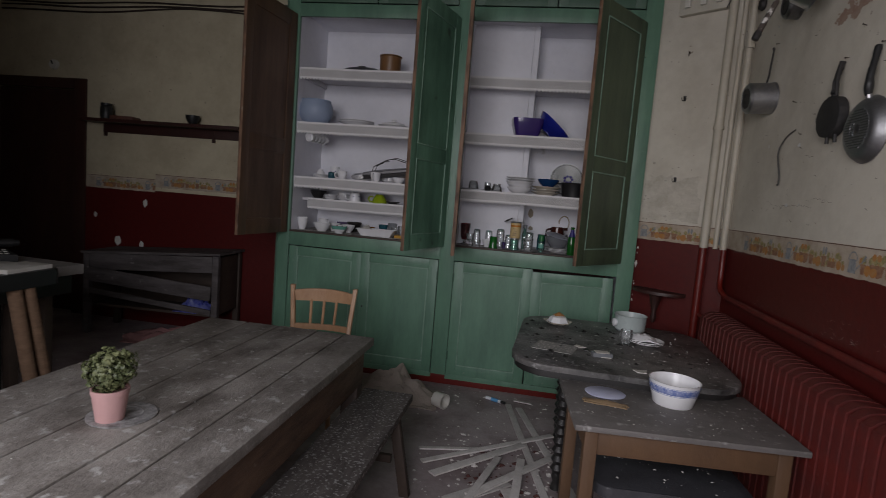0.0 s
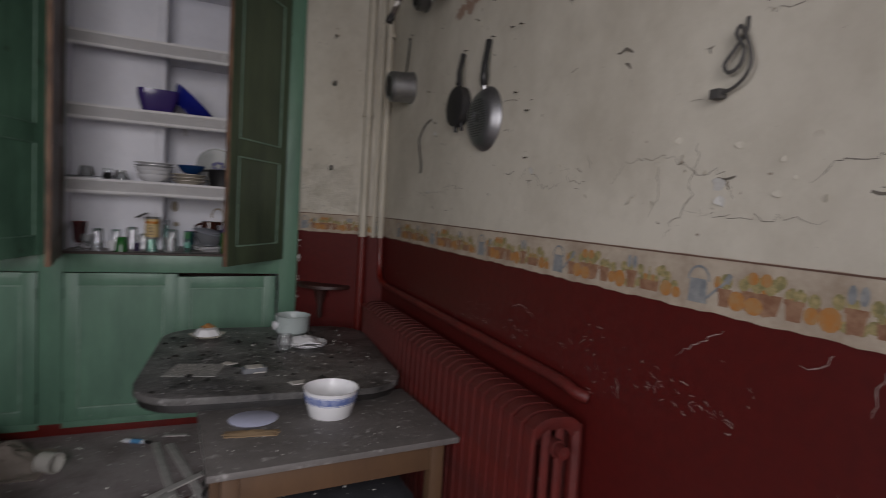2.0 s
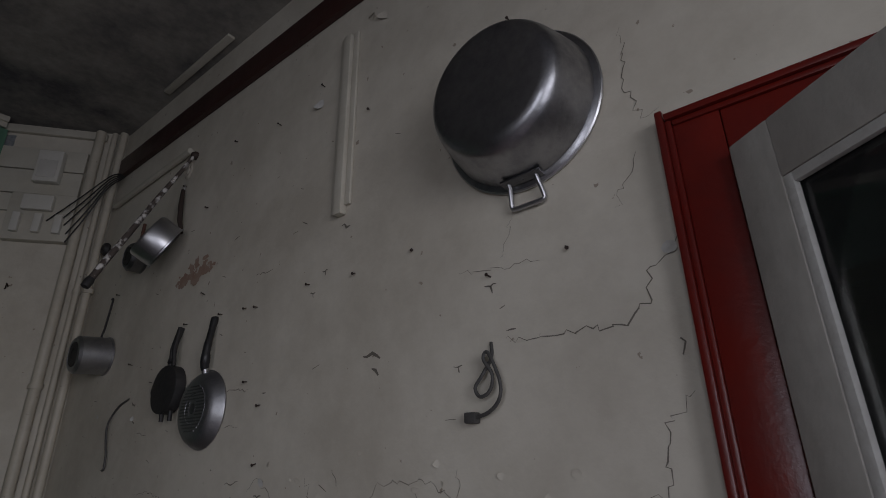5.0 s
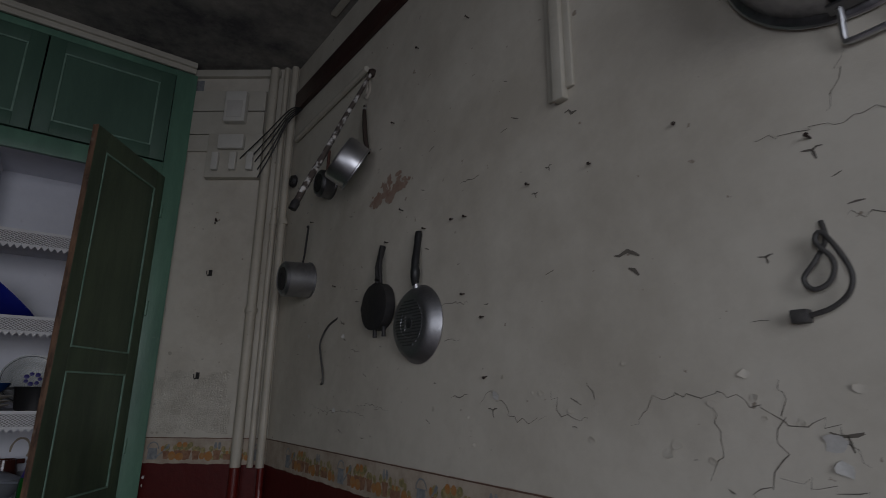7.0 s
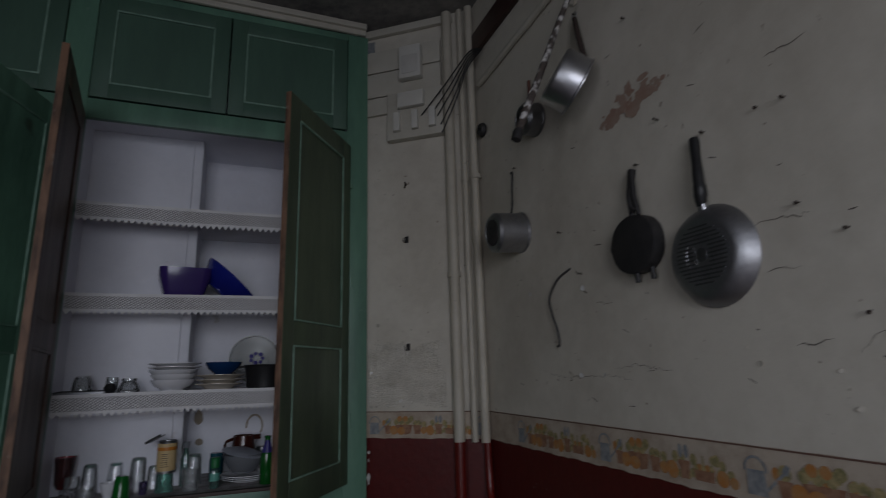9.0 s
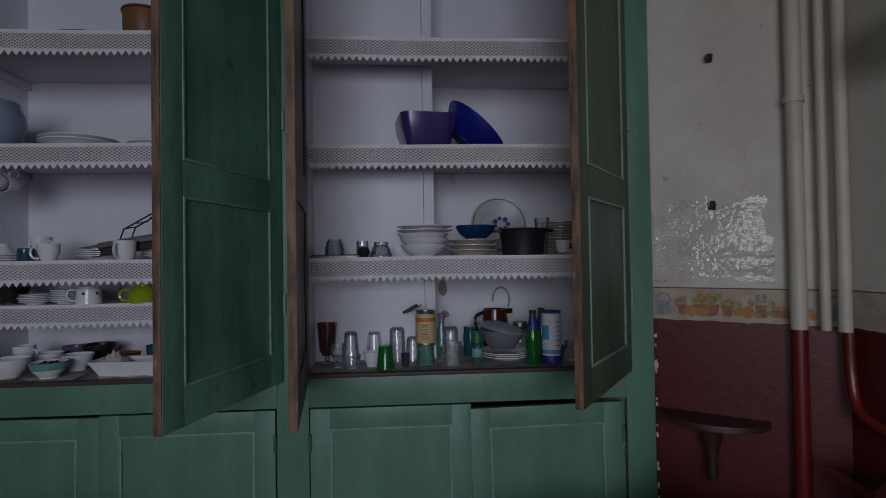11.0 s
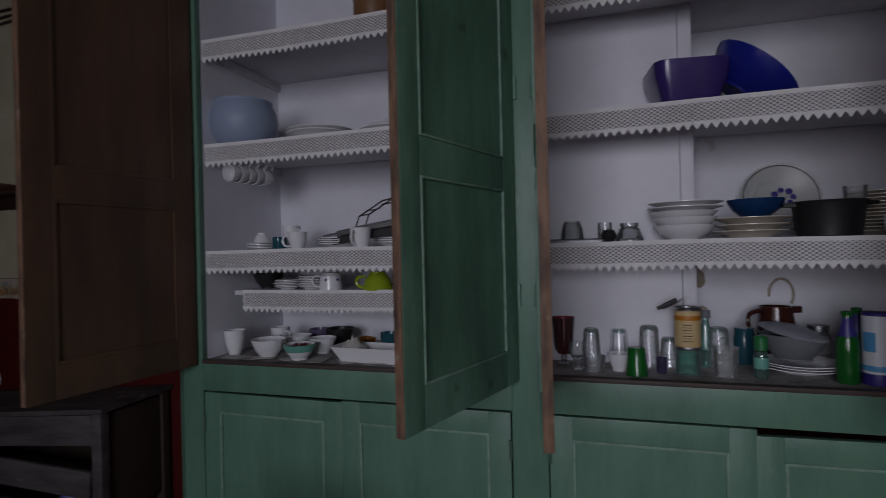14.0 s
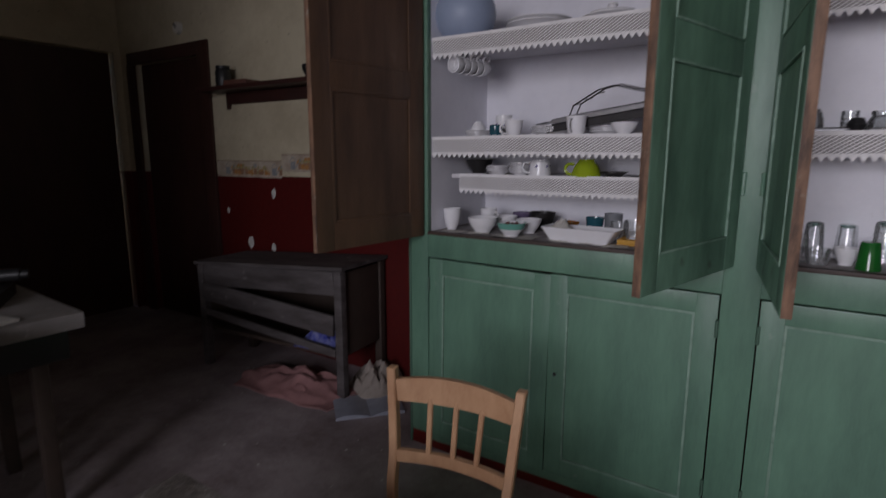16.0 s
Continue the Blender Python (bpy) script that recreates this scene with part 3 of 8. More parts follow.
# wallpaper border with garden pots
def motif_print(bm, u0):
    """One repeat of the printed border, 0.555 m long; x along the wall, z up, material slots as colours."""
    def poly(pts, slot, depth):
        f = bm.faces.new([bm.verts.new((u0 + x, -depth, z)) for x, z in pts])
        f.material_index = slot

    def blob(x, z, rx, rz, slot, depth, n=12):
        poly([(x + rx * math.cos(2 * math.pi * k / n), z + rz * math.sin(2 * math.pi * k / n)) for k in range(n)], slot, depth)

    def pot(x, w, h, slot=0, z=0.012, d=0.0030):
        poly([(x - w * 0.36, z), (x + w * 0.36, z), (x + w * 0.46, z + h * 0.78), (x - w * 0.46, z + h * 0.78)], slot, d)
        poly([(x - w * 0.54, z + h * 0.78), (x + w * 0.54, z + h * 0.78), (x + w * 0.54, z + h), (x - w * 0.54, z + h)], slot, d + 0.0004)

    # faded foliage and pots behind
    soft = random.Random(3)
    for k in range(26):
        x, z = soft.uniform(0.07, 0.54), soft.uniform(0.02, 0.07)
        blob(x, z, soft.uniform(0.007, 0.014), soft.uniform(0.008, 0.016), (2, 0, 2, 1, 2)[k % 5], 0.0017 + 0.00002 * k, 9)
    # watering can
    poly([(0.012, 0.010), (0.066, 0.010), (0.062, 0.066), (0.016, 0.066)], 3, 0.0030)
    poly([(0.062, 0.018), (0.066, 0.030), (0.112, 0.072), (0.116, 0.066)], 3, 0.0032)
    poly([(0.106, 0.070), (0.120, 0.062), (0.128, 0.082), (0.118, 0.088)], 3, 0.0034)
    n = 10
    for k in range(n):
        a, b = math.pi * k / n, math.pi * (k + 1) / n
        poly([(0.040 + 0.032 * math.cos(a), 0.062 + 0.036 * math.sin(a)), (0.040 + 0.032 * math.cos(b), 0.062 + 0.036 * math.sin(b)),
              (0.040 + 0.026 * math.cos(b), 0.062 + 0.030 * math.sin(b)), (0.040 + 0.026 * math.cos(a), 0.062 + 0.030 * math.sin(a))], 3, 0.0036)
    # flower pots, gourds, a long box, tulips and tools
    pot(0.110, 0.034, 0.040)
    blob(0.112, 0.068, 0.016, 0.018, 2, 0.0026)
    blob(0.142, 0.030, 0.020, 0.022, 1, 0.0040)
    poly([(0.160, 0.014), (0.232, 0.014), (0.242, 0.056), (0.150, 0.056)], 0, 0.0034)
    for k in range(9):
        blob(0.156 + 0.010 * k, 0.068 + 0.008 * (k % 3), 0.013, 0.014, (2, 2, 1)[k % 3] if k % 4 else 2, 0.0036 + 0.0003 * (k % 3))
    blob(0.182, 0.026, 0.022, 0.019, 1, 0.0044)
    pot(0.266, 0.040, 0.042)
    for k in range(5):
        blob(0.252 + 0.008 * k, 0.062 + 0.006 * (k % 2), 0.007, 0.010, 2, 0.0030 + 0.0003 * k)
    blob(0.300, 0.030, 0.015, 0.017, 1, 0.0040)
    blob(0.303, 0.058, 0.012, 0.015, 2, 0.0030)
    blob(0.334, 0.030, 0.021, 0.024, 1, 0.0042)
    pot(0.376, 0.038, 0.046)
    for x in (0.366, 0.386):
        blob(x, 0.082, 0.008, 0.018, 3, 0.0030)
    poly([(0.412, 0.014), (0.472, 0.014), (0.476, 0.042), (0.408, 0.042)], 0, 0.0034)
    poly([(0.438, 0.042), (0.444, 0.042), (0.443, 0.076), (0.439, 0.076)], 2, 0.0032)
    for k in range(5):
        blob(0.416 + 0.013 * k, 0.048, 0.007, 0.009, (2, 1)[k % 2], 0.0036 + 0.0003 * k)
    blob(0.500, 0.029, 0.019, 0.020, 1, 0.0042)
    blob(0.502, 0.058, 0.010, 0.014, 2, 0.0030)
    blob(0.532, 0.024, 0.013, 0.014, 1, 0.0038)


def border(name, m, length, start, z0=1.310, label="printed wallpaper border of flower pots and watering cans"):
    ob = tagged(new(name), label, "border", kind="structure")
    ob.matrix_basis = m
    bm = B()
    n = max(2, int(length / 0.03))
    top = [(length * i / n, z0 + 0.128 + 0.0012 * math.sin(i * 1.7)) for i in range(n + 1)]
    low = [(length * i / n, z0 + 0.0018 * math.sin(i * 2.3) + 0.0015 * math.sin(i * 0.9)) for i in range(n, -1, -1)]
    vs = [bm.verts.new((x, -0.0015, z)) for x, z in top + low]
    k = len(top)
    for i in range(n):
        bm.faces.new((vs[i], vs[i + 1], vs[2 * k - 2 - i], vs[2 * k - 1 - i]))
    part("border_paper", bm, BORDERPAPER, ob, smooth=0)
    bm = B()
    box(bm, 0, length, -0.0035, -0.0016, z0 + 0.123, z0 + 0.127)
    part("border_line", bm, P_LINE, ob, "dark brown edge line")
    bm = B()
    u = start
    while u < length - 0.02:
        motif_print(bm, u)
        u += 0.555
    bmesh.ops.translate(bm, verts=bm.verts[:], vec=(0, 0, z0 + 0.008))
    bmesh.ops.delete(bm, geom=[f for f in bm.faces if f.calc_center_median().x > length or f.calc_center_median().x < 0], context="FACES")
    part("border_print", bm, [P_TERRA, P_ORANGE, P_GREEN, P_GREY], ob, "printed pots and cans", smooth=0)
    return ob


# x of the east border runs towards -y from the corner
EAST = Matrix.Translation((X1, 3.79, 0)) @ Matrix.Rotation(radians(-90), 4, "Z")
border("border_east", EAST, 3.79 - 0.777, 0.26)
border("border_corner", CH, 0.70, 0.06)
border("border_north", Matrix.Translation((-3.72, YB, 0)), 1.60, 0.08, 1.365)
border("border_north_low", Matrix.Translation((-4.50, YB, 0)), 0.775, 0.1, 1.315, "torn stained strip of printed wallpaper border")

# pipes in the corner
def pipe(name, pts, r, material, label, collars=()):
    ob = tagged(new(name, mesh_of(name, tube(pts, r, 12), material)), label, "pipe")
    for c in collars:
        part("collar", tube([Vector(c) - Vector((0, 0, 0.012)), Vector(c) + Vector((0, 0, 0.012))], r * 1.25, 12), material, ob)
    return ob


pipe("heating_pipe", [(1.133, 3.860, 1.30), (1.133, 3.860, 3.60)], 0.027, PIPE, "thick cream painted upright heating pipe in the corner", [(1.133, 3.860, 2.1)])
pipe("heating_pipe", [(1.192, 3.812, 1.30), (1.192, 3.812, 3.60)], 0.016, PIPE, "thin cream painted upright pipe in the corner", [(1.192, 3.812, 2.6)])
pipe("heating_pipe", [(1.228, 3.772, 1.30), (1.228, 3.772, 3.60)], 0.021, PIPE, "thin cream painted upright pipe beside the corner", [(1.232, 3.765, 2.6)])
pipe("heating_pipe", [(1.133, 3.860, 0.15), (1.133, 3.860, 1.30)], 0.027, RED, "thick red painted lower length of heating pipe")
pipe("heating_pipe", smooth_path([(1.232, 3.765, 1.30), (1.232, 3.76, 1.16), (1.225, 3.72, 1.05), (1.232, 3.60, 1.008)], 5), 0.017, RED, "red painted bent lower length of thin pipe")
pipe("heating_pipe", smooth_path([(1.235, 3.60, 1.008), (1.235, 2.6, 1.002), (1.235, 1.80, 0.998), (1.238, 1.66, 0.985), (1.262, 1.62, 0.975)], 5), 0.019, RED_RAD, "red painted pipe running along the wall over the radiator",
     [])

# ---- the built-in cupboard ----
FY = 4.16
cup = thing("cupboard", pose(0, 0, 0), "tall sage green built-in cupboard with open doors and white shelves", "cupboard")


def stile(x0, x1, z0, z1, name="stile", material=GREEN):
    part(name, boxed(x0, x1, FY, FY + 0.03, z0, z1, 0.002), material, cup)


for x0, x1 in ((-2.10, -2.0), (-0.72, -0.60), (0.64, 0.755)):
    stile(x0, x1, 0.075, 3.555)
for x0, x1 in ((-2.0, -0.72), (-0.60, 0.64)):
    stile(x0, x1, 1.005, 1.115, "rail")
    stile(x0, x1, 0.045, 0.085, "rail")
    stile(x0, x1, 2.845, 2.945, "rail")
    stile(x0, x1, 3.515, 3.555, "rail")
    part("sill_board", boxed(x0 - 0.02, x1 + 0.02, FY + 0.032, YB - 0.005, 1.105, 1.127), SILL, cup, "dirty white sill board")
    part("sill_edge", boxed(x0, x1, FY - 0.004, FY + 0.031, 1.115, 1.130, 0.003), SILL_EDGE, cup, "dark worn sill edge")
part("plinth", boxed(-2.10, 0.755, FY + 0.004, FY + 0.03, 0, 0.075, 0.002), RED, cup, "red painted plinth")
for x0, x1 in ((-2.10, -2.0), (0.64, 0.755), (-0.70, -0.62)):
    part("side_panel", boxed(x0, x1, FY + 0.031, YB - 0.004, 0.0, 3.6), WHITE_IN, cup)
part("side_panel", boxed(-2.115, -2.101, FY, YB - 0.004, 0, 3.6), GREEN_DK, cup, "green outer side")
part("back_panel", boxed(-2.0, -0.70, YB - 0.022, YB - 0.004, 1.0, 3.6), WHITE_IN, cup)
part("back_panel", boxed(-0.10, 0.64, YB - 0.022, YB - 0.004, 1.0, 3.6), WHITE_IN, cup)
part("boxed_chase", boxed(-0.62, -0.145, 4.435, YB - 0.004, 1.128, 3.6), WHITE_IN, cup, "white boxed-in pipe chase")
part("chase_post", boxed(-0.143, -0.098, 4.428, YB - 0.023, 1.128, 3.6, 0.003), WHITE_IN, cup)
part("inner_top", boxed(-2.0, 0.64, FY + 0.031, YB - 0.023, 2.90, 2.915), WHITE_IN, cup)
LEFT_Z, RIGHT_Z = (2.450, 2.018, 1.575), (2.438, 2.012, 1.571)
for zs, x0, x1, far in ((LEFT_Z, -2.0, -0.701, YB - 0.023), (RIGHT_Z, -0.619, 0.64, YB - 0.023)):
    for z in zs:
        if x0 < -1:
            part("shelf", boxed(x0, x1, 4.20, far, z - 0.024, z, 0.002), SHELF, cup)
        else:
            part("shelf", plate_shape([(x0, 4.20), (x1, 4.20), (x1, far), (-0.097, far), (-0.097, 4.427), (x0, 4.427)], z - 0.024, z), SHELF, cup)
        if x0 < -1:
            part("shelf_bearer", boxed(x0 + 0.001, x0 + 0.018, 4.22, far, z - 0.064, z - 0.0245, 0.002), SHELF, cup)
        else:
            part("shelf_bearer", boxed(x1 - 0.018, x1 - 0.001, 4.22, far, z - 0.064, z - 0.0245, 0.002), SHELF, cup)
part("low_shelf", boxed(-1.985, -0.703, 4.35, YB - 0.023, 1.380, 1.400, 0.002), SHELF, cup)


def closed_door(name, x0, x1, z0, z1, material, parent, inset=(0.075, 0.075, 0.075, 0.075), keyhole=None, hinge=None, tilt=0.0):
    """A framed panel door lying nearly flush in the cupboard's face."""
    w, h = x1 - x0, z1 - z0
    d = new(name)
    d.parent = parent
    d.matrix_basis = pose(x0, FY - 0.006, z0, 0, tilt, 0)
    tagged(d, "sage green panelled cupboard door")
    l, r, b, t = inset
    bm = B()
    for a in ((0, l, 0, h), (w - r, w, 0, h), (l, w - r, 0, b), (l, w - r, h - t, h)):
        box(bm, a[0], a[1], 0, 0.024, a[2], a[3], 0.0015)
    part("door_frame", bm, material, d)
    part("door_panel", boxed(l - 0.005, w - r + 0.005, 0.007, 0.018, b - 0.005, h - t + 0.005), material, d)
    bm = B()
    for a in ((l, l + 0.009, b, h - t), (w - r - 0.009, w - r, b, h - t), (l + 0.009, w - r - 0.009, b, b + 0.009), (l + 0.009, w - r - 0.009, h - t - 0.009, h - t)):
        box(bm, a[0], a[1], -0.002, 0.0065, a[2], a[3], 0.002)
    part("moulding", bm, GREEN_LT, d, "worn pale moulding")
    if keyhole:
        part("keyhole", lathe([(0, 0), (0.008, 0), (0.008, 0.003), (0, 0.003)], 12, m=pose(keyhole[0], 0, keyhole[1], 90)), BLACK, d, "black keyhole")
    if hinge is not None:
        for z in (0.12, h - 0.16):
            part("hinge", lathe([(0, 0), (0.006, 0.002), (0.006, 0.068), (0, 0.07)], 8, m=pose(hinge, -0.004, z)), GREEN_DK, d)
    return d


closed_door("lower_door", -1.995, -1.372, 0.088, 1.000, GREEN, cup, hinge=0.0, tilt=0.5)
closed_door("lower_door", -1.366, -0.725, 0.088, 1.000, GREEN, cup, keyhole=(0.035, 0.47), hinge=0.641)
closed_door("lower_door", -0.595, 0.018, 0.088, 1.000, GREEN, cup, hinge=0.0)
closed_door("lower_door", 0.028, 0.632, 0.088, 0.981, GREEN, cup, hinge=0.604, tilt=-0.9)
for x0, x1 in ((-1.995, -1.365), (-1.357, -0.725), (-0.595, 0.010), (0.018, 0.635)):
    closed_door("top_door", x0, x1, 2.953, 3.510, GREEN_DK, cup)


def open_door(hx, tipx, tipy, label, outer=GREEN_DK):
    """An open upper door, hinged at the cupboard's face, with two framed panels."""
    w = math.hypot(tipx - hx, tipy - FY)
    flip = -1 if label == "right" else 1
    d = new("upper_door")
    d.parent = cup
    d.matrix_basis = pose(hx, FY - 0.008, 1.110, 0, 0, math.degrees(math.atan2(tipy - FY, tipx - hx)))
    h = 1.745
    tagged(d, "open panelled cupboard door, green outside, brown inside")
    # local y: the outside of the door is on +y for the left leaf of a pair after opening, -y for the right one
    def side(a, b):
        lo, hi = flip * a, flip * b
        return min(lo, hi), max(lo, hi)
    st = 0.085
    frames = ((0, st, 0, h), (w - st, w, 0, h), (st, w - st, 0, 0.11), (st, w - st, h - 0.10, h), (st, w - st, 0.64, 0.74))
    inner = B()
    for a in frames:
        box(inner, a[0], a[1], *side(0.0, 0.020), a[2], a[3], 0.0015)
        part("outer_stile" if a[3] == h and a[2] == 0 else "outer_rail", boxed(a[0] + 0.0005, a[1] - 0.0005, *side(-0.005, -0.0005), a[2] + 0.0005, a[3] - 0.0005, 0.0015), outer, d, "green painted outer side")
    part("door_frame", inner, BROWN, d, "brown painted inner side")
    for z0, z1 in ((0.11, 0.64), (0.74, h - 0.10)):
        part("inner_panel", boxed(st - 0.004, w - st + 0.004, *side(0.006, 0.013), z0 - 0.004, z1 + 0.004), BROWN, d)
        part("outer_panel", boxed(st - 0.003, w - st + 0.003, *side(0.001, 0.0055), z0 - 0.003, z1 + 0.003), outer, d)
        for a, b, mt, q in ((-0.008, 0.0006, GREEN_LT, 0.008), (0.0135, 0.0205, BROWN, 0.012)):
            bm = B()
            for s in ((st, st + q, z0, z1), (w - st - q, w - st, z0, z1), (st + q, w - st - q, z0, z0 + q), (st + q, w - st - q, z1 - q, z1)):
                box(bm, s[0], s[1], *side(a, b), s[2], s[3], 0.002)
            part("moulding", bm, mt, d)
    part("door_edge", boxed(w + 0.0003, w + 0.004, *side(-0.004, 0.0205), 0, h, 0.001), EDGE, d, "bare reddish wood edge")
    for z in (0.25, 0.95, 1.5):
        part("hinge", lathe([(0, 0), (0.0075, 0.002), (0.0075, 0.078), (0, 0.08)], 8, m=pose(-0.006, flip * -0.008, z)), GREEN, d)
    return d


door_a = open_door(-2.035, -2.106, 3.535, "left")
door_b = open_door(-0.695, -0.868, 3.548, "right", GREEN_MID)
door_c = open_door(-0.618, -0.535, 3.545, "left", GREEN_MID)
door_d = open_door(0.655, 0.290, 3.652, "right", OLIVE_SHADE)
part("lock_box", boxed(0.52, 0.60, -0.030, -0.0215, 0.62, 0.72, 0.003), IRON, door_d)


# lace edging along the shelves
def lace(x0, x1, z, y, material=LACE):
    """A lace strip: solid heading, open diamond lattice, zigzag hem."""
    L = x1 - x0
    n = round(L / 0.0275)
    p = L / n
    bm = B()
    t = 0.0008

    def sheet(pts):
        plate = [(bm.verts.new((x, -t, zz)), bm.verts.new((x, 0, zz))) for x, zz in pts]
        bm.faces.new([a for a, b in plate])
        bm.faces.new([b for a, b in plate][::-1])

    def sway(x):
        return 0.0025 * math.sin(x * 9 + z * 7) + 0.0015 * math.sin(x * 23)

    top, band, low = 0.003, -0.011, -0.076
    for i in range(n):
        a, b = i * p, (i + 1) * p
        sheet([(a, top), (a, band), (b, band), (b, top)])
        sheet([(a, low), (a + p * 0.5, low - 0.019), (b, low), (b, low + 0.007), (a, low + 0.007)])
    wbar = 0.0052
    rows = 5
    hh = (band - low - 0.006) / rows
    q = p * 2 / 3
    for i in range(n * 3 // 2):
        for k in range(rows):
            a, b = i * q, (i + 1) * q
            zt, zb = band - k * hh, band - (k + 1) * hh
            for xa, xb in ((a, b), (b, a)):
                sheet([(xa - wbar / 2, zt), (xb - wbar / 2, zb), (xb + wbar / 2, zb), (xa + wbar / 2, zt)])
    for v in bm.verts:
        v.co.y += sway(v.co.x) * min(1, max(0, (0.0 - v.co.z) / 0.05)) - 0.0008
        v.co.z += 0.0015 * math.sin(v.co.x * 6 + z * 11)
    # added strip: its dark colour stands in for shade behind the lace holes
    part("lace_shade_strip", boxed(x0 + 0.002, x1 - 0.002, y + 0.006, y + 0.0075, z - 0.070, z - 0.003), LACE_SHADE, cup, "added dark strip standing for shade behind the lace")
    return solid("lace_trim", bm, material, pose(x0, y, z), "white openwork lace edging with zigzag hem on a shelf", "lace trim", "lace trims along the shelves", smooth=0)


for z in LEFT_Z:
    lace(-1.995, -0.725, z, 4.1915)
lace(-1.935, -0.725, 1.400, 4.3415)
for z in RIGHT_Z:
    lace(-0.598, 0.63, z, 4.1915)


import itertools

# ---- furniture ----
TABLE_Z = 0.72
# long farmhouse table: its boards run along y
tab = thing("farmhouse_table", pose(0, 0, 0), "long worn dusty wooden farmhouse table with plank top", "table")
xs = (-1.755, -1.52, -1.335, -1.11, -0.955, -0.785)
for k in range(5):
    bm = box(B(), xs[k] + 0.004, xs[k + 1] - 0.004, 0.55, 2.715 + 0.004 * (k % 3), TABLE_Z - 0.042, TABLE_Z - 0.0012 * (k % 2), 0.0035)
    part("plank", bm, OLDWOOD, tab)
for x0, x1, y0, y1 in ((-1.72, -1.69, 0.62, 2.66), (-0.85, -0.82, 0.62, 2.66), (-1.69, -0.85, 2.63, 2.66), (-1.69, -0.85, 0.62, 0.65)):
    part("apron", boxed(x0, x1, y0, y1, 0.485, TABLE_Z - 0.043, 0.003), APRONWOOD, tab, "worn brown side board")
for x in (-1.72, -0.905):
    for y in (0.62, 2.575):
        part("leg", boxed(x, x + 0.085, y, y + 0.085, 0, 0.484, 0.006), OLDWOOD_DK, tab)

# narrow bench beside it
ben = thing("bench", pose(0, 0, 0), "narrow dark weathered bench powdered with plaster dust", "bench")
part("seat", boxed(-0.835, -0.56, 0.75, 2.76, 0.385, 0.425, 0.008), BENCHWOOD, ben)
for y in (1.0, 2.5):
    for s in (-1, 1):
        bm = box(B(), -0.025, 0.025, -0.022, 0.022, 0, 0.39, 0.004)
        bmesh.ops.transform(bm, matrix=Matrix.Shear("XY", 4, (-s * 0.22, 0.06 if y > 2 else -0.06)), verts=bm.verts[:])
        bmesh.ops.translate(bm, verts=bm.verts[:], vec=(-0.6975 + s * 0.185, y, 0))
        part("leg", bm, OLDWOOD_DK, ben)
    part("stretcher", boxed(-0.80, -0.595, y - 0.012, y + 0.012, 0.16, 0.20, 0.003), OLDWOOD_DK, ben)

# bistro chair
ch = thing("dining_chair", pose(-1.325, 3.315, 0, 0, 0, 8), "honey-coloured bistro chair with spindle back", "chair")


def bow(x, depth=0.030, half=0.2):
    return depth * (1 - (x / half) ** 2)


def bowed_rail(z0, z1, half, th, arch=0.0, y0=0.0):
    bm = B()
    rows = []
    n = 10
    for i in range(n + 1):
        x = -half + 2 * half * i / n
        y = y0 + bow(x, 0.030, half)
        up = arch * (1 - (x / half) ** 2)
        rows.append([bm.verts.new(c) for c in ((x, y - th / 2, z0), (x, y + th / 2, z0), (x, y + th / 2, z1 + up), (x, y - th / 2, z1 + up))])
    for a, b in zip(rows, rows[1:]):
        for k in range(4):
            bm.faces.new((a[k], b[k], b[(k + 1) % 4], a[(k + 1) % 4]))
    bm.faces.new(rows[0])
    bm.faces.new(rows[-1][::-1])
    return bm


for s in (-1, 1):
    pts = smooth_path([(s * 0.185, -0.02, 0.0), (s * 0.183, -0.055, 0.44), (s * 0.188, -0.028, 0.60), (s * 0.208, 0.0, 0.850)], 5)
    bm = B()
    rings = []
    for p in pts:
        rings.append([bm.verts.new((p.x + a * 0.0145, p.y + b * 0.016, p.z)) for a, b in ((-1, -1), (1, -1), (1, 1), (-1, 1))])
    for a, b in zip(rings, rings[1:]):
        for k in range(4):
            bm.faces.new((a[k], a[(k + 1) % 4], b[(k + 1) % 4], b[k]))
    bm.faces.new(rings[0][::-1])
    bm.faces.new(rings[-1])
    bmesh.ops.bevel(bm, geom=[e for e in bm.edges], offset=0.004, segments=1, affect="EDGES")
    part("back_post", bm, CHAIRWOOD, ch)
    part("front_leg", tube([(s * 0.165, -0.40, 0), (s * 0.165, -0.395, 0.42)], 0.016, 10, radii=[0.013, 0.019]), CHAIRWOOD, ch)
    part("side_stretcher", tube([(s * 0.165, -0.40, 0.20), (s * 0.183, -0.035, 0.22)], 0.009), CHAIRWOOD, ch)
part("top_rail", bowed_rail(0.745, 0.815, 0.190, 0.018, 0.015, -0.004), CHAIRWOOD, ch, "broad curved top rail")
part("lower_rail", bowed_rail(0.560, 0.598, 0.176, 0.018, 0.0, -0.036), CHAIRWOOD, ch)
for x in (-0.085, 0.0, 0.085):
    part("spindle", tube([(x * 0.92, -0.036 + bow(x, 0.030, 0.18), 0.59), (x, -0.006 + bow(x, 0.030, 0.19), 0.76)], 0.0095, 8), CHAIRWOOD, ch)
bm = plate_shape(rounded(-0.195, 0.195, -0.425, -0.045, 0.06), 0.415, 0.445, 0.006)
part("seat", bm, CHAIRWOOD, ch, "plywood seat")

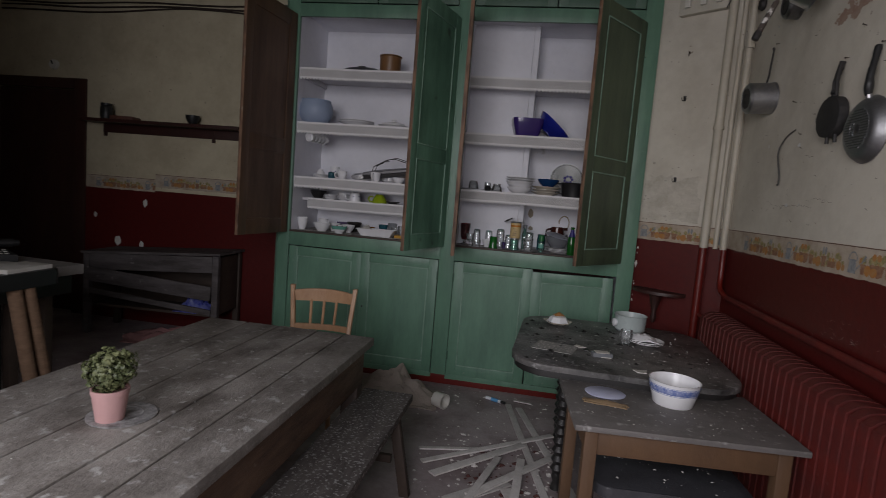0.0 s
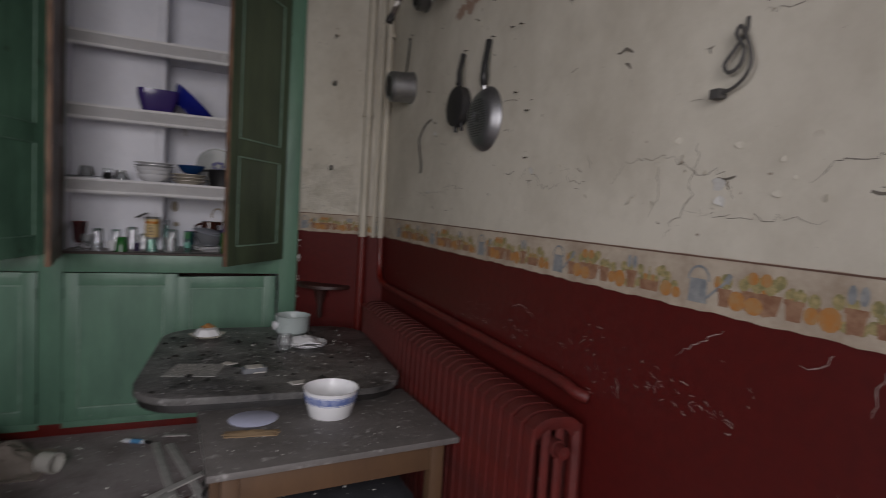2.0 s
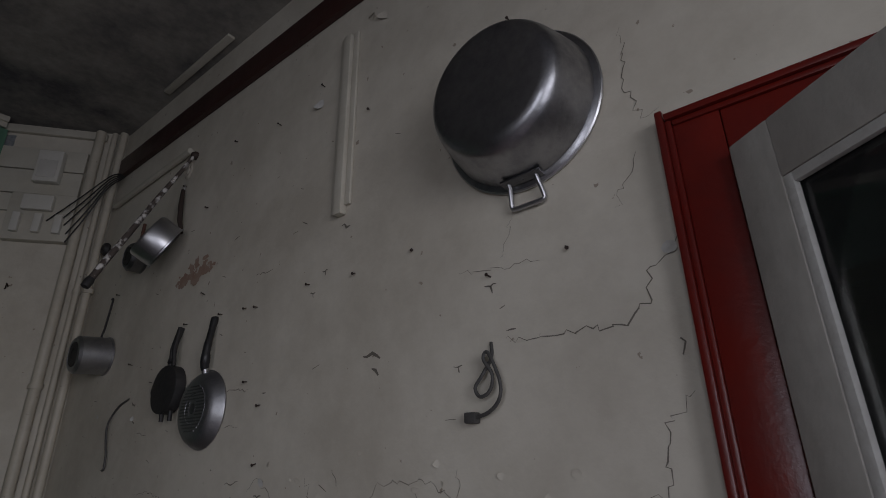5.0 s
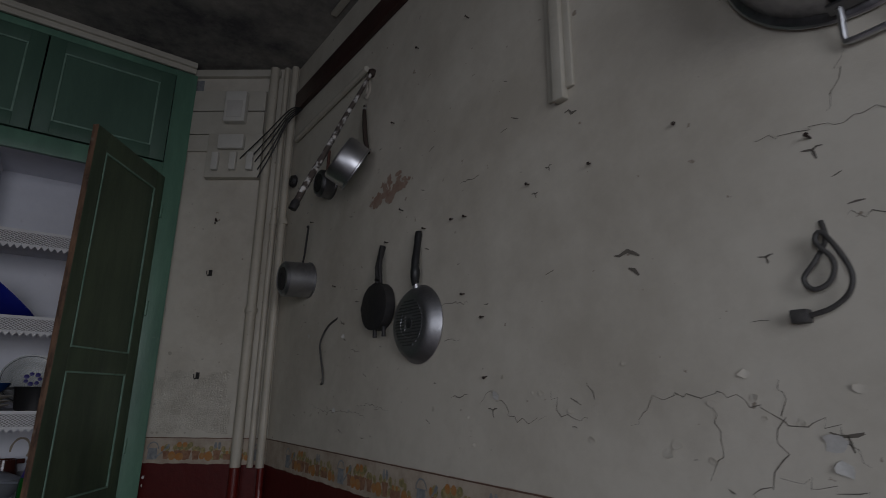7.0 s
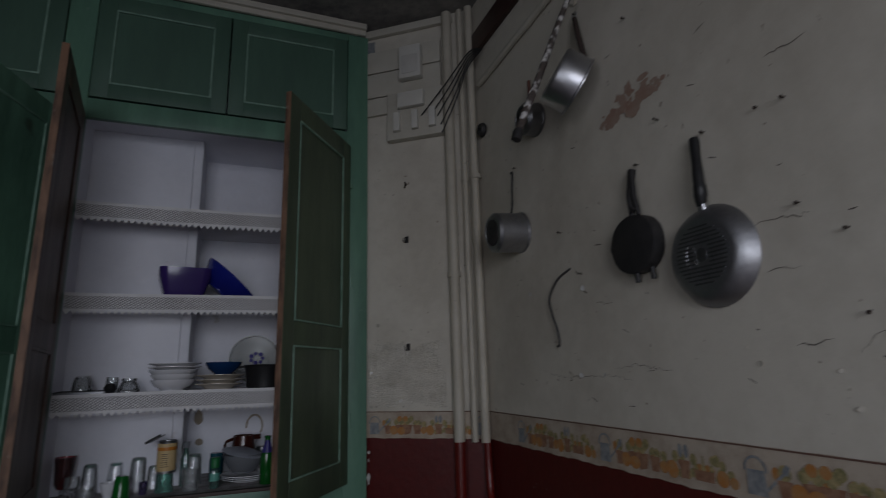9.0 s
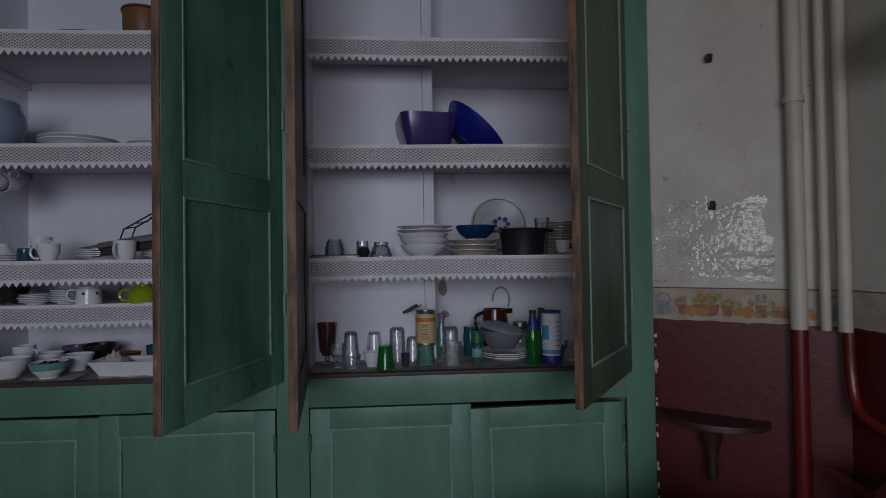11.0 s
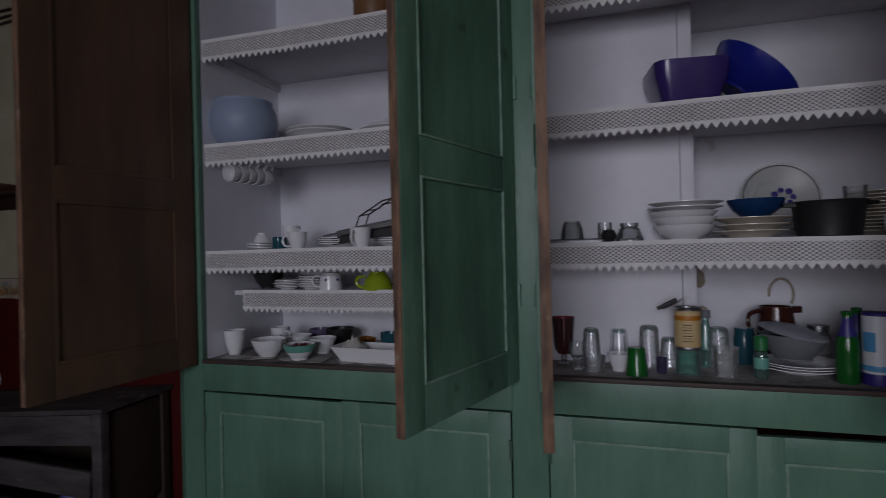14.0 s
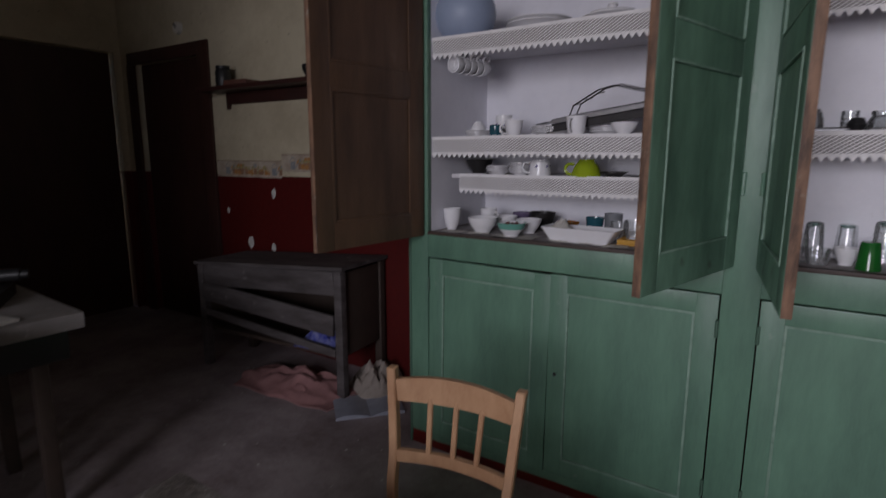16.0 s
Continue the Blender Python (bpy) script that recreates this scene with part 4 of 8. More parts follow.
# the black extending table in the corner
ov = thing("rounded_table", pose(0.495, 3.07, 0, 0, 0, -3), "filthy black table with rounded corners, crumbling top", "table")
part("tabletop", plate_shape(rounded(-0.530, 0.545, -0.575, 0.585, 0.20), 0.725, 0.752, 0.006), BLACKTOP, ov, "grimy black top under dust and flakes")
part("edge_moulding", plate_shape(rounded(-0.515, 0.530, -0.560, 0.570, 0.19), 0.690, 0.724, 0.008), BLACK, ov, "black lacquered edge")
for x in (-0.24, 0.36):
    for y in (-0.27, 0.40):
        prof = [(0, 0), (0.032, 0), (0.020, 0.04), (0.030, 0.07)]
        for k in range(9):
            prof += [(0.026, 0.09 + 0.05 * k), (0.040, 0.115 + 0.05 * k)]
        prof += [(0.028, 0.57), (0.045, 0.60), (0.045, 0.689), (0, 0.689)]
        part("leg", lathe(prof, 14, m=pose(x, y, 0)), BLACK, ov, "black bobbin-turned leg")

# the oak side table in front of it
sm = thing("side_table", pose(0.62, 2.30, 0, 0, 0, 4), "small oak side table with a grimy grey top", "table")
part("tabletop", boxed(-0.42, 0.42, -0.275, 0.275, 0.672, 0.695, 0.004), GREYTOP, sm, "grimy grey top with flakes")
for x in (-0.375, 0.325):
    for y in (-0.245, 0.195):
        part("leg", boxed(x, x + 0.05, y, y + 0.05, 0, 0.671, 0.004), OAK, sm)
for a in ((-0.325, 0.325, -0.238, -0.215), (-0.325, 0.325, 0.215, 0.238), (-0.368, -0.345, -0.195, 0.195), (0.345, 0.368, -0.195, 0.195)):
    part("apron", boxed(a[0], a[1], a[2], a[3], 0.572, 0.671, 0.003), OAK, sm)
st = thing("low_stool_bench", pose(0.625, 2.27, 0, 0, 0, 4), "low dark padded stool pushed under the side table", "stool")
part("seat", plate_shape(rounded(-0.31, 0.31, -0.175, 0.22, 0.07), 0.385, 0.43, 0.012), SEAT, st, "dusty dark seat")
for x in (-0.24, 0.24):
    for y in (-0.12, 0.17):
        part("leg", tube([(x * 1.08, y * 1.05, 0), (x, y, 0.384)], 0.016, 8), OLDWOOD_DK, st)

# cast-iron radiator
rad = thing("radiator", pose(1.15, 1.60, 0), "red painted cast-iron column radiator, dusty on top", "radiator")
PITCH, NSEC = 0.0615, 31
bm = B()
outer = smooth_path([(-0.088, 0, 0.16), (-0.090, 0, 0.5), (-0.088, 0, 0.86), (-0.078, 0, 0.905), (-0.045, 0, 0.928), (0.0, 0, 0.932), (0.045, 0, 0.928), (0.078, 0, 0.905), (0.088, 0, 0.86), (0.090, 0, 0.5), (0.088, 0, 0.16),
                     (0.07, 0, 0.125), (0.0, 0, 0.115), (-0.07, 0, 0.125), (-0.088, 0, 0.16)], 2)
rings = []
for i, p in enumerate(outer):
    c = Vector((p.x * 0.72, 0, 0.525 + (p.z - 0.525) * 0.90))
    d = (p - c)
    rings.append([bm.verts.new(c + d * u + Vector((0, v, 0))) for u, v in ((0.0, -0.012), (0.6, -0.024), (1.0, -0.0225), (1.0, 0.0225), (0.6, 0.024), (0.0, 0.012))])
for a, b in zip(rings, rings[1:]):
    for k in range(6):
        bm.faces.new((a[k], a[(k + 1) % 6], b[(k + 1) % 6], b[k]))
for x in (-0.024, 0.024):
    tube([(x, 0, 0.14), (x, 0, 0.90)], 0.015, 8, bm)
sec = mesh_of("section", bm, RED_RAD)
for k in range(NSEC):
    share("section", sec, rad, pose(0, 0.03 + k * PITCH, 0))
for z in (0.84, 0.19):
    part("header", tube([(0, 0.0, z), (0, 0.03 + NSEC * PITCH, z)], 0.026, 12), RED_RAD, rad)
    part("end_plug", tube([(0, -0.03, z), (0, 0.002, z)], 0.020, 8), RED_RAD, rad, "end plug")
for k in (0, NSEC - 1):
    for x in (-0.075, 0.075):
        part("foot", lathe([(0, 0), (0.022, 0), (0.014, 0.05), (0.016, 0.15), (0, 0.15)], 8, m=pose(x, 0.03 + k * PITCH, 0)), RED_RAD, rad)
part("valve", tube([(0, 0.03 + NSEC * PITCH, 0.84), (0, 0.15 + NSEC * PITCH, 0.84), (-0.02, 0.24 + NSEC * PITCH, 0.86)], 0.016), RED_RAD, rad)

# half-round wall bracket shelf in the corner
hs = thing("corner_shelf", CH, "small half-round red shelf on a turned bracket, corner wall", "shelf")
half = [(0.32 + 0.19 * math.cos(radians(a)), -0.16 * math.sin(radians(a)) - 0.001) for a in range(0, 181, 12)]
part("shelf_top", plate_shape([(x - 0.05, y) for x, y in half], 0.935, 0.958, 0.004), RAIL, hs)
part("bracket", lathe([(0, 0.72), (0.012, 0.725), (0.022, 0.76), (0.014, 0.80), (0.03, 0.86), (0.04, 0.91), (0.05, 0.934), (0, 0.934)], 14, m=pose(0.27, -0.055, 0)), RAIL, hs)

# battered cabinet with fallen drawers
cb = thing("broken_cabinet", pose(-3.35, 4.24, 0, 0, 0, 4.3), "battered dark wooden cabinet with sagging front boards", "cabinet")
def slant(x):
    return 0.735 + 0.085 * (x + 0.64) / 1.28


for x in (-0.64, 0.585):
    part("post", boxed(x, x + 0.055, 0, 0.05, 0, slant(x) - 0.002, 0.004), CABWOOD, cb)
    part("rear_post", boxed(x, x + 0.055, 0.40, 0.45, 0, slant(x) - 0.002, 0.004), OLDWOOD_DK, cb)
bm = plate_shape([(-0.66, -0.01), (0.66, -0.01), (0.66, 0.46), (-0.66, 0.46)], 0, 0.022)
bmesh.ops.transform(bm, matrix=pose(0, 0, 0.778, 0, -3.8, 0), verts=bm.verts[:])
part("cabinet_top", bm, CABWOOD, cb)
def front_board(zl, zr, h, name="drawer_front", y=0.004):
    bm = box(B(), -0.582, 0.582, y, y + 0.022, -h / 2, h / 2, 0.003)
    bmesh.ops.transform(bm, matrix=pose(0, 0, (zl + zr) / 2, 0, -math.degrees(math.atan2(zr - zl, 1.16)), 0), verts=bm.verts[:])
    return part(name, bm, CABWOOD, cb, "sagging dark board")


front_board(0.665, 0.735, 0.145)
front_board(0.555, 0.475, 0.13, y=-0.012)
front_board(0.40, 0.30, 0.05, y=0.0)
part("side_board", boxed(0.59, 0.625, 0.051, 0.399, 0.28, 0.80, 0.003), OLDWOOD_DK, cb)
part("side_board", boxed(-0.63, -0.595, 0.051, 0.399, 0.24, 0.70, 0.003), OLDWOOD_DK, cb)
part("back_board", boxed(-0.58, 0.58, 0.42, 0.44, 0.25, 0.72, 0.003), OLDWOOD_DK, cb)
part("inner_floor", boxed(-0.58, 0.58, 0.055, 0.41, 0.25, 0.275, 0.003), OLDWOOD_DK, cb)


def crumple(w, d, h, seed, n=18):
    """A heap of creased cloth lying on the floor."""
    bm = B()
    rows = []
    for i in range(n + 1):
        row = []
        for j in range(n + 1):
            u, v = 2 * i / n - 1, 2 * j / n - 1
            r = math.hypot(u, v) * (1 + 0.25 * noise.noise((u * 1.5, v * 1.5, seed)))
            z = h * max(0, 1 - r * r) * (0.6 + 0.9 * abs(noise.noise((u * 3.2, v * 3.2, seed + 5)))) + 0.012 * h / 0.1 * abs(noise.noise((u * 8, v * 8, seed)))
            row.append(bm.verts.new((u * w / 2 * (1 + 0.2 * noise.noise((v * 2, seed, 0))), v * d / 2 * (1 + 0.2 * noise.noise((u * 2, 0, seed))), z + 0.003)))
        rows.append(row)
    for i in range(n):
        for j in range(n):
            bm.faces.new((rows[i][j], rows[i + 1][j], rows[i + 1][j + 1], rows[i][j + 1]))
    rim = [e for e in bm.edges if e.is_boundary]
    r = bmesh.ops.extrude_edge_only(bm, edges=rim)
    for v in r["geom"]:
        if isinstance(v, bmesh.types.BMVert):
            v.co.z = 0
    return bm


solid("crumpled_bag", crumple(0.34, 0.2, 0.16, 3.1), BLUEBAG, pose(-2.98, 4.40, 0.276, 0, 0, 5), "crumpled blue and white plastic bag inside the cabinet", "bag")
solid("fallen_cloth", crumple(0.85, 0.40, 0.11, 7.7, 26), PINKCLOTH, pose(-3.12, 4.30, 0, 0, 0, 4), "crumpled pink checked cloth under the cabinet", "cloth")
solid("fallen_cloth", crumple(0.40, 0.35, 0.18, 1.7, 22), CLOTH, pose(-2.66, 4.56, 0, 0, 0, 12), "dark rumpled cloth heap beside the cabinet", "cloth")
PAGE = mat("grey_blue_page", (0.33, 0.35, 0.41), (0.22, 0.23, 0.27), rough=0.35, scale=12, fine=50, bump=0.05)
mg = thing("magazine", pose(-2.56, 4.33, 0, 0, 0, 48), "open glossy magazine lying on the floor", "magazine")
for s in (-1, 1):
    bm = B()
    n = 8
    for i in range(n):
        a, b = i / n, (i + 1) / n
        za, zb = 0.004 + 0.022 * math.sin(a * 2.6), 0.004 + 0.022 * math.sin(b * 2.6)
        f = [bm.verts.new(c) for c in ((s * a * 0.2, -0.14, za), (s * b * 0.2, -0.14, zb), (s * b * 0.2, 0.14, zb), (s * a * 0.2, 0.14, za))]
        bm.faces.new(f)
        f = [bm.verts.new(c) for c in ((s * a * 0.2, -0.14, 0), (s * b * 0.2, -0.14, 0), (s * b * 0.2, -0.14, zb), (s * a * 0.2, -0.14, za))]
        bm.faces.new(f)
    bmesh.ops.remove_doubles(bm, verts=bm.verts[:], dist=0.0005)
    part("leaf_block", bm, PAGE, mg)

# heavy work table with a machine and papers, in the dark left part
wt = thing("work_table", pose(-2.85, 2.985, 0, 0, 0, -3), "heavy dark work table on brown board legs", "table")
part("tabletop", boxed(-0.75, 0.02, -1.25, 0, 0.822, 0.885, 0.006), WORKWOOD, wt, "thick greyish wooden top")
part("table_rail", boxed(-0.70, -0.02, -1.2, -0.05, 0.70, 0.821, 0.003), BLACK, wt)
for y in (-0.10, -0.32, -0.72, -1.12):
    part("leg", boxed(-0.16, -0.11, y - 0.055, y, 0, 0.699, 0.005), OLDWOOD_DK, wt)
    part("leg", boxed(-0.70, -0.65, y - 0.055, y, 0, 0.699, 0.005), OLDWOOD_DK, wt)
bm = tube([(-0.3, -0.33, 0.05), (-0.3, -0.70, 0.68)], 0.012, 6)
tube([(-0.3, -0.70, 0.05), (-0.3, -0.33, 0.68)], 0.012, 6, bm)
tube([(-0.3, -0.30, 0.36), (-0.3, -0.74, 0.36)], 0.012, 6, bm)
tube([(-0.3, -0.30, 0.03), (-0.3, -0.30, 0.719)], 0.02, 6, bm)
tube([(-0.3, -0.74, 0.0), (-0.3, -0.74, 0.719)], 0.02, 6, bm)
part("iron_cross_brace", bm, IRON, wt, "black iron cross brace")
RUSH = mat("woven_brown_rush", (0.21, 0.125, 0.075), (0.10, 0.058, 0.036), rough=0.85, scale=14, fine=90, bump=0.5, stretch=(1, 1, 4))
sd = thing("plant_stand", pose(0, 0, 0), "black-topped stand on splayed rush-wrapped legs", "stand")
part("stand_top", plate_shape(rounded(-2.80, -2.58, 1.90, 2.575, 0.05), 0.848, 0.932, 0.012), BLACKPL, sd, "thick black top")
for x, ytop, lean in ((-2.625, 2.33, 0.155), (-2.625, 2.405, 0.165), (-2.74, 1.98, -0.10), (-2.64, 1.98, -0.10)):
    n = 54
    pts = [(x, ytop + lean * (1 - k / n), 0.847 * k / n) for k in range(n + 1)]
    part("leg", tube(pts, 0.036, 14, radii=[0.034 + 0.0022 * (k % 2) for k in range(n + 1)]), RUSH, sd, "brown leg wrapped in woven rush")
solid("paper_sheet", plate_shape([(-0.09, -0.15), (0.08, -0.14), (0.085, 0.14), (-0.08, 0.15)], 0, 0.022, 0.004), PAPER, pose(-2.69, 2.40, 0.9325, 0, 0, 6), "stack of pale paper on the black stand", "paper")
ty = thing("typewriter", pose(-3.36, 2.74, 0.885, 0, 0, 60), "old black typewriter with a sheet of paper", "typewriter")
bm = plate_shape([(-0.17, -0.17), (0.17, -0.17), (0.17, 0.14), (-0.17, 0.14)], 0, 0.05, 0.012)
part("base", bm, BLACKPL, ty)
part("carriage", tube([(-0.2, 0.1, 0.09), (0.2, 0.1, 0.09)], 0.028, 14), BLACKPL, ty)
for r_ in range(3):
    for c_ in range(9):
        part("key", lathe([(0, 0), (0.011, 0), (0.012, 0.004), (0, 0.006)], 8, m=pose(-0.12 + 0.03 * c_, -0.14 + 0.04 * r_, 0.052 + 0.006 * r_)), PAPER, ty)
part("knob", tube([(0.2, 0.1, 0.09), (0.23, 0.1, 0.09)], 0.02, 12), BLACKPL, ty)
bm = plate_shape([(-0.19, -0.13), (0.19, -0.12), (0.18, 0.14), (-0.19, 0.13)], 0, 0.012, 0.003)
solid("paper_sheet", bm, PAPER, pose(-3.04, 2.62, 0.886, 0, 0, 12), "loose white paper sheets on the work table", "paper")

# wall shelf on the yellow wall
ws = thing("wall_shelf", pose(0, 0, 0), "dark red wooden shelf board on the cream wall", "shelf")
part("shelf_board", boxed(-4.42, -2.75, 4.56, YB - 0.002, 1.955, 1.985, 0.004), RAIL, ws)
part("back_strip", boxed(-4.30, -2.75, YB - 0.024, YB - 0.002, 1.87, 1.954, 0.003), RAIL, ws, "dark red back strip")
for x in (-4.28, -3.1):
    part("bracket", plate_shape([(0, 0), (0.16, 0), (0.03, -0.12), (0, -0.12)], -0.012, 0.012), RAIL, ws).matrix_basis = Matrix.Translation((x, YB - 0.026, 1.954)) @ Matrix.Rotation(radians(90), 4, "Z") @ Matrix.Rotation(radians(90), 4, "X") @ Matrix.Diagonal((-1, 1, 1, 1)) @ Matrix.Rotation(radians(180), 4, "Y")
solid("jar", lathe([(0, 0), (0.05, 0), (0.055, 0.02), (0.055, 0.11), (0.045, 0.125), (0.05, 0.13), (0.05, 0.15), (0, 0.152)], 20), BLACKPL, pose(-4.18, 4.64, 1.985), "dark lidded jar on the wall shelf", "jar")
solid("book", boxed(-0.11, 0.11, -0.07, 0.07, 0, 0.035, 0.004), WOODHANDLE, pose(-3.98, 4.65, 1.985, 0, 0, 8), "small brown book lying on the wall shelf", "book")
solid("small_bowl", lathe([(0, 0.0), (0.03, 0), (0.034, 0.006), (0.06, 0.05), (0.064, 0.085), (0.058, 0.085), (0.05, 0.04), (0, 0.012)], 20), BLACKPL, pose(-3.27, 4.66, 1.985), "small black and green bowl on the wall shelf", "bowl")
for k in range(3):
    pts = [(-5.5 + 0.35 * i, YB - 0.012, 3.04 + 0.035 * k + 0.010 * math.sin(i * 1.3 + k) - (0.02 if k == 0 else 0) * math.sin(i * 0.8)) for i in range(10)]
    solid("cable", tube(smooth_path(pts, 4), 0.008, 6), RUST, pose(0, 0, 0), "old brown cable clipped along the cream wall", "cable", "cables on the wall")
sk = thing("socket_box", pose(-4.884, YB - 0.001, 2.505, 90, 0, 0), "small round cream switch on the wall", "switch")
part("plate", lathe([(0, 0.03), (0.045, 0.028), (0.05, 0.0), (0, 0)], 16), WHITEPL, sk)
part("lever", tube([(0, 0, 0.03), (0.0, 0.03, 0.05)], 0.006), BLACKPL, sk)

# ---- on the walls ----
def hung(name, y, z, label, category="pan", out=0.0, m=None):
    return thing(name, Matrix.Translation((X1 - out, y, z)) @ Matrix.Rotation(radians(-90), 4, "Y") @ (m or Matrix()), label, category)


# in these, local z stands out of the wall, local x points up, local y along the wall towards the corner... (rotation keeps x up)
fp = hung("frying_pan", 2.405, 1.898, "worn aluminium frying pan hanging base outwards on the wall")
part("pan_body", lathe([(0.118, 0.004), (0.132, 0.004), (0.134, 0.008), (0.118, 0.034), (0.104, 0.046), (0.092, 0.050), (0.05, 0.051), (0.048, 0.049), (0.0, 0.049)], 40), ALU, fp)
bm = B()
for k in range(-7, 8):
    half_w = math.sqrt(0.080 ** 2 - (0.0105 * k) ** 2)
    for y0, y1 in (((-half_w, -0.022), (0.022, half_w)) if abs(k) < 3 else ((-half_w, half_w),)):
        box(bm, 0.0105 * k - 0.0022, 0.0105 * k + 0.0022, y0, y1, 0.0495, 0.0516)
part("base_ribs", bm, ALU_DK, fp, "ribbed darkened base")
part("base_boss", lathe([(0, 0.0525), (0.014, 0.0525), (0.018, 0.0505), (0.018, 0.048), (0, 0.048)], 24), ALU_DK, fp)
part("handle", tube(smooth_path([(0.132, 0.0, 0.026), (0.150, -0.004, 0.031), (0.172, -0.009, 0.034), (0.20, -0.008, 0.034), (0.24, -0.004, 0.028), (0.285, 0.004, 0.018), (0.322, 0.008, 0.012), (0.330, 0.009, 0.012)], 3), 0.012, 12,
                    radii=[0.013] * 2 + [0.015] * 2 + [0.0165] * 4 + [0.014] * 4 + [0.0125] * 4 + [0.0135] * 3 + [0.012, 0.009, 0.005]), BLACKPL, fp, "black plastic handle")
part("ferrule", tube([(0.112, 0, 0.020), (0.140, -0.002, 0.028)], 0.0125, 12), STEEL, fp, "shiny ferrule")

wf = hung("waffle_iron", 2.662, 1.985, "small sooty black iron pan hanging on the wall")
part("pan_body", plate_shape(rounded(-0.088, 0.088, -0.096, 0.096, 0.084), 0.006, 0.045, 0.008), IRON, wf)
part("handle", tube([(0.085, 0, 0.03), (0.15, 0.002, 0.03), (0.24, 0.0, 0.012)], 0.010, 8, radii=[0.008, 0.011, 0.013]), IRON, wf, "dark iron handle")
part("second_handle", tube([(0.085, -0.034, 0.034), (0.15, -0.020, 0.034), (0.238, -0.004, 0.018)], 0.008, 8, radii=[0.007, 0.009, 0.008]), IRON, wf, "dark iron handle of the other half")
part("clip", tube([(0.10, -0.03, 0.04), (0.11, -0.02, 0.045), (0.10, -0.005, 0.04)], 0.006), IRON, wf)
for y in (-0.06, 0.005):
    part("prong", tube([(-0.08, y, 0.03), (-0.115, y, 0.028)], 0.008), IRON, wf)


def saucepan(name, y, z, r, d, label, tilt=0.0, lean=0.0, material=STEEL, out=0.004, swing=0.0):
    sp = hung(name, y, z, label, "saucepan", out, pose(0, 0, 0, swing, lean, tilt))
    part("pan_body", lathe([(r - 0.004, 0.004), (r + 0.004, 0.0), (r + 0.004, 0.006), (r, 0.010), (r, d - 0.012), (r - 0.012, d), (r * 0.72, d + 0.001), (r * 0.70, d - 0.002), (0, d - 0.002)], 36), material, sp)
    part("base_disc", lathe([(0, d - 0.0015), (r * 0.28, d - 0.0012), (r * 0.32, d + 0.0016), (r * 0.64, d + 0.0016), (r * 0.66, d - 0.0015)], 30), IRON, sp, "scorched base ring")
    return sp


sp = saucepan("saucepan", 3.392, 2.208, 0.086, 0.140, "aluminium saucepan hanging by its wire handle near the pipes", 0, -4, ALU)
part("handle", tube(smooth_path([(0.086, 0, 0.035), (0.115, -0.005, 0.03), (0.13, 0.0, 0.025), (0.22, 0.003, 0.012), (0.275, 0.0, 0.006), (0.277, 0.012, 0.008)], 5), 0.005, 8), IRON, sp, "thin iron handle")
sp = saucepan("saucepan", 3.205, 2.655, 0.068, 0.07, "small dull aluminium pan hanging behind a peeling pole", 0, -4, ALU_DK)
part("handle", tube([(0.066, 0, 0.02), (0.18, 0.0, 0.01)], 0.008), WOODHANDLE, sp)


def facing(origin, out):
    """A pose whose z axis points along out and whose x axis points as far up as it can."""
    zz = Vector(out).normalized()
    xx = (Vector((0, 0, 1)) - zz * zz.z).normalized()
    yy = zz.cross(xx)
    m = Matrix((xx, yy, zz)).transposed().to_4x4()
    m.translation = origin
    return m


# steel saucepan swung out with its base tipped upwards
m = facing((1.208, 2.832, 2.596), (-0.85, 0.21, 0.49))
sp = thing("saucepan", m, "polished steel saucepan hanging askew high on the wall", "saucepan")
part("pan_body", lathe([(0.098, 0.004), (0.108, 0.0), (0.108, 0.005), (0.103, 0.008), (0.103, 0.088), (0.096, 0.098), (0.075, 0.100), (0, 0.099)], 44), STEEL, sp)
inv = m.inverted()
part("handle", tube([inv @ Vector(p) for p in ((1.254, 2.820, 2.680), (1.240, 2.828, 2.74), (1.240, 2.845, 2.82), (1.248, 2.868, 2.91))], 0.009, 8, radii=[0.007, 0.011, 0.011, 0.009]), RUST, sp, "dark rusty handle")
part("hanging_ring", tube(smooth_path([inv @ Vector(p) for p in ((1.248, 2.866, 2.905), (1.250, 2.858, 2.925), (1.252, 2.872, 2.940), (1.250, 2.884, 2.925), (1.248, 2.870, 2.905))], 4), 0.0022, 6), STEEL, sp)

# preserving pan tipped forwards, one loop handle at its foot
bp = thing("preserving_pan", facing((1.256, 1.086, 2.511), (-1.0, -0.006, -0.023)) @ pose(0, 0, 0, 0, 0, 1.6), "large worn aluminium preserving pan hanging base outwards", "pan")
part("pan_body", lathe([(0.194, 0.012), (0.200, 0.003), (0.208, -0.002), (0.2125, 0.002), (0.2125, 0.008), (0.206, 0.012), (0.199, 0.014), (0.189, 0.06), (0.178, 0.105), (0.172, 0.122), (0.164, 0.135), (0.152, 0.143), (0.136, 0.146), (0.08, 0.1462), (0, 0.1455)], 64), ALU_PAN, bp, "dull scratched aluminium")
part("rim_bead", lathe([(0.2120, -0.001), (0.2155, 0.002), (0.2158, 0.006), (0.2125, 0.009)], 64), STEEL, bp, "rolled shiny rim")
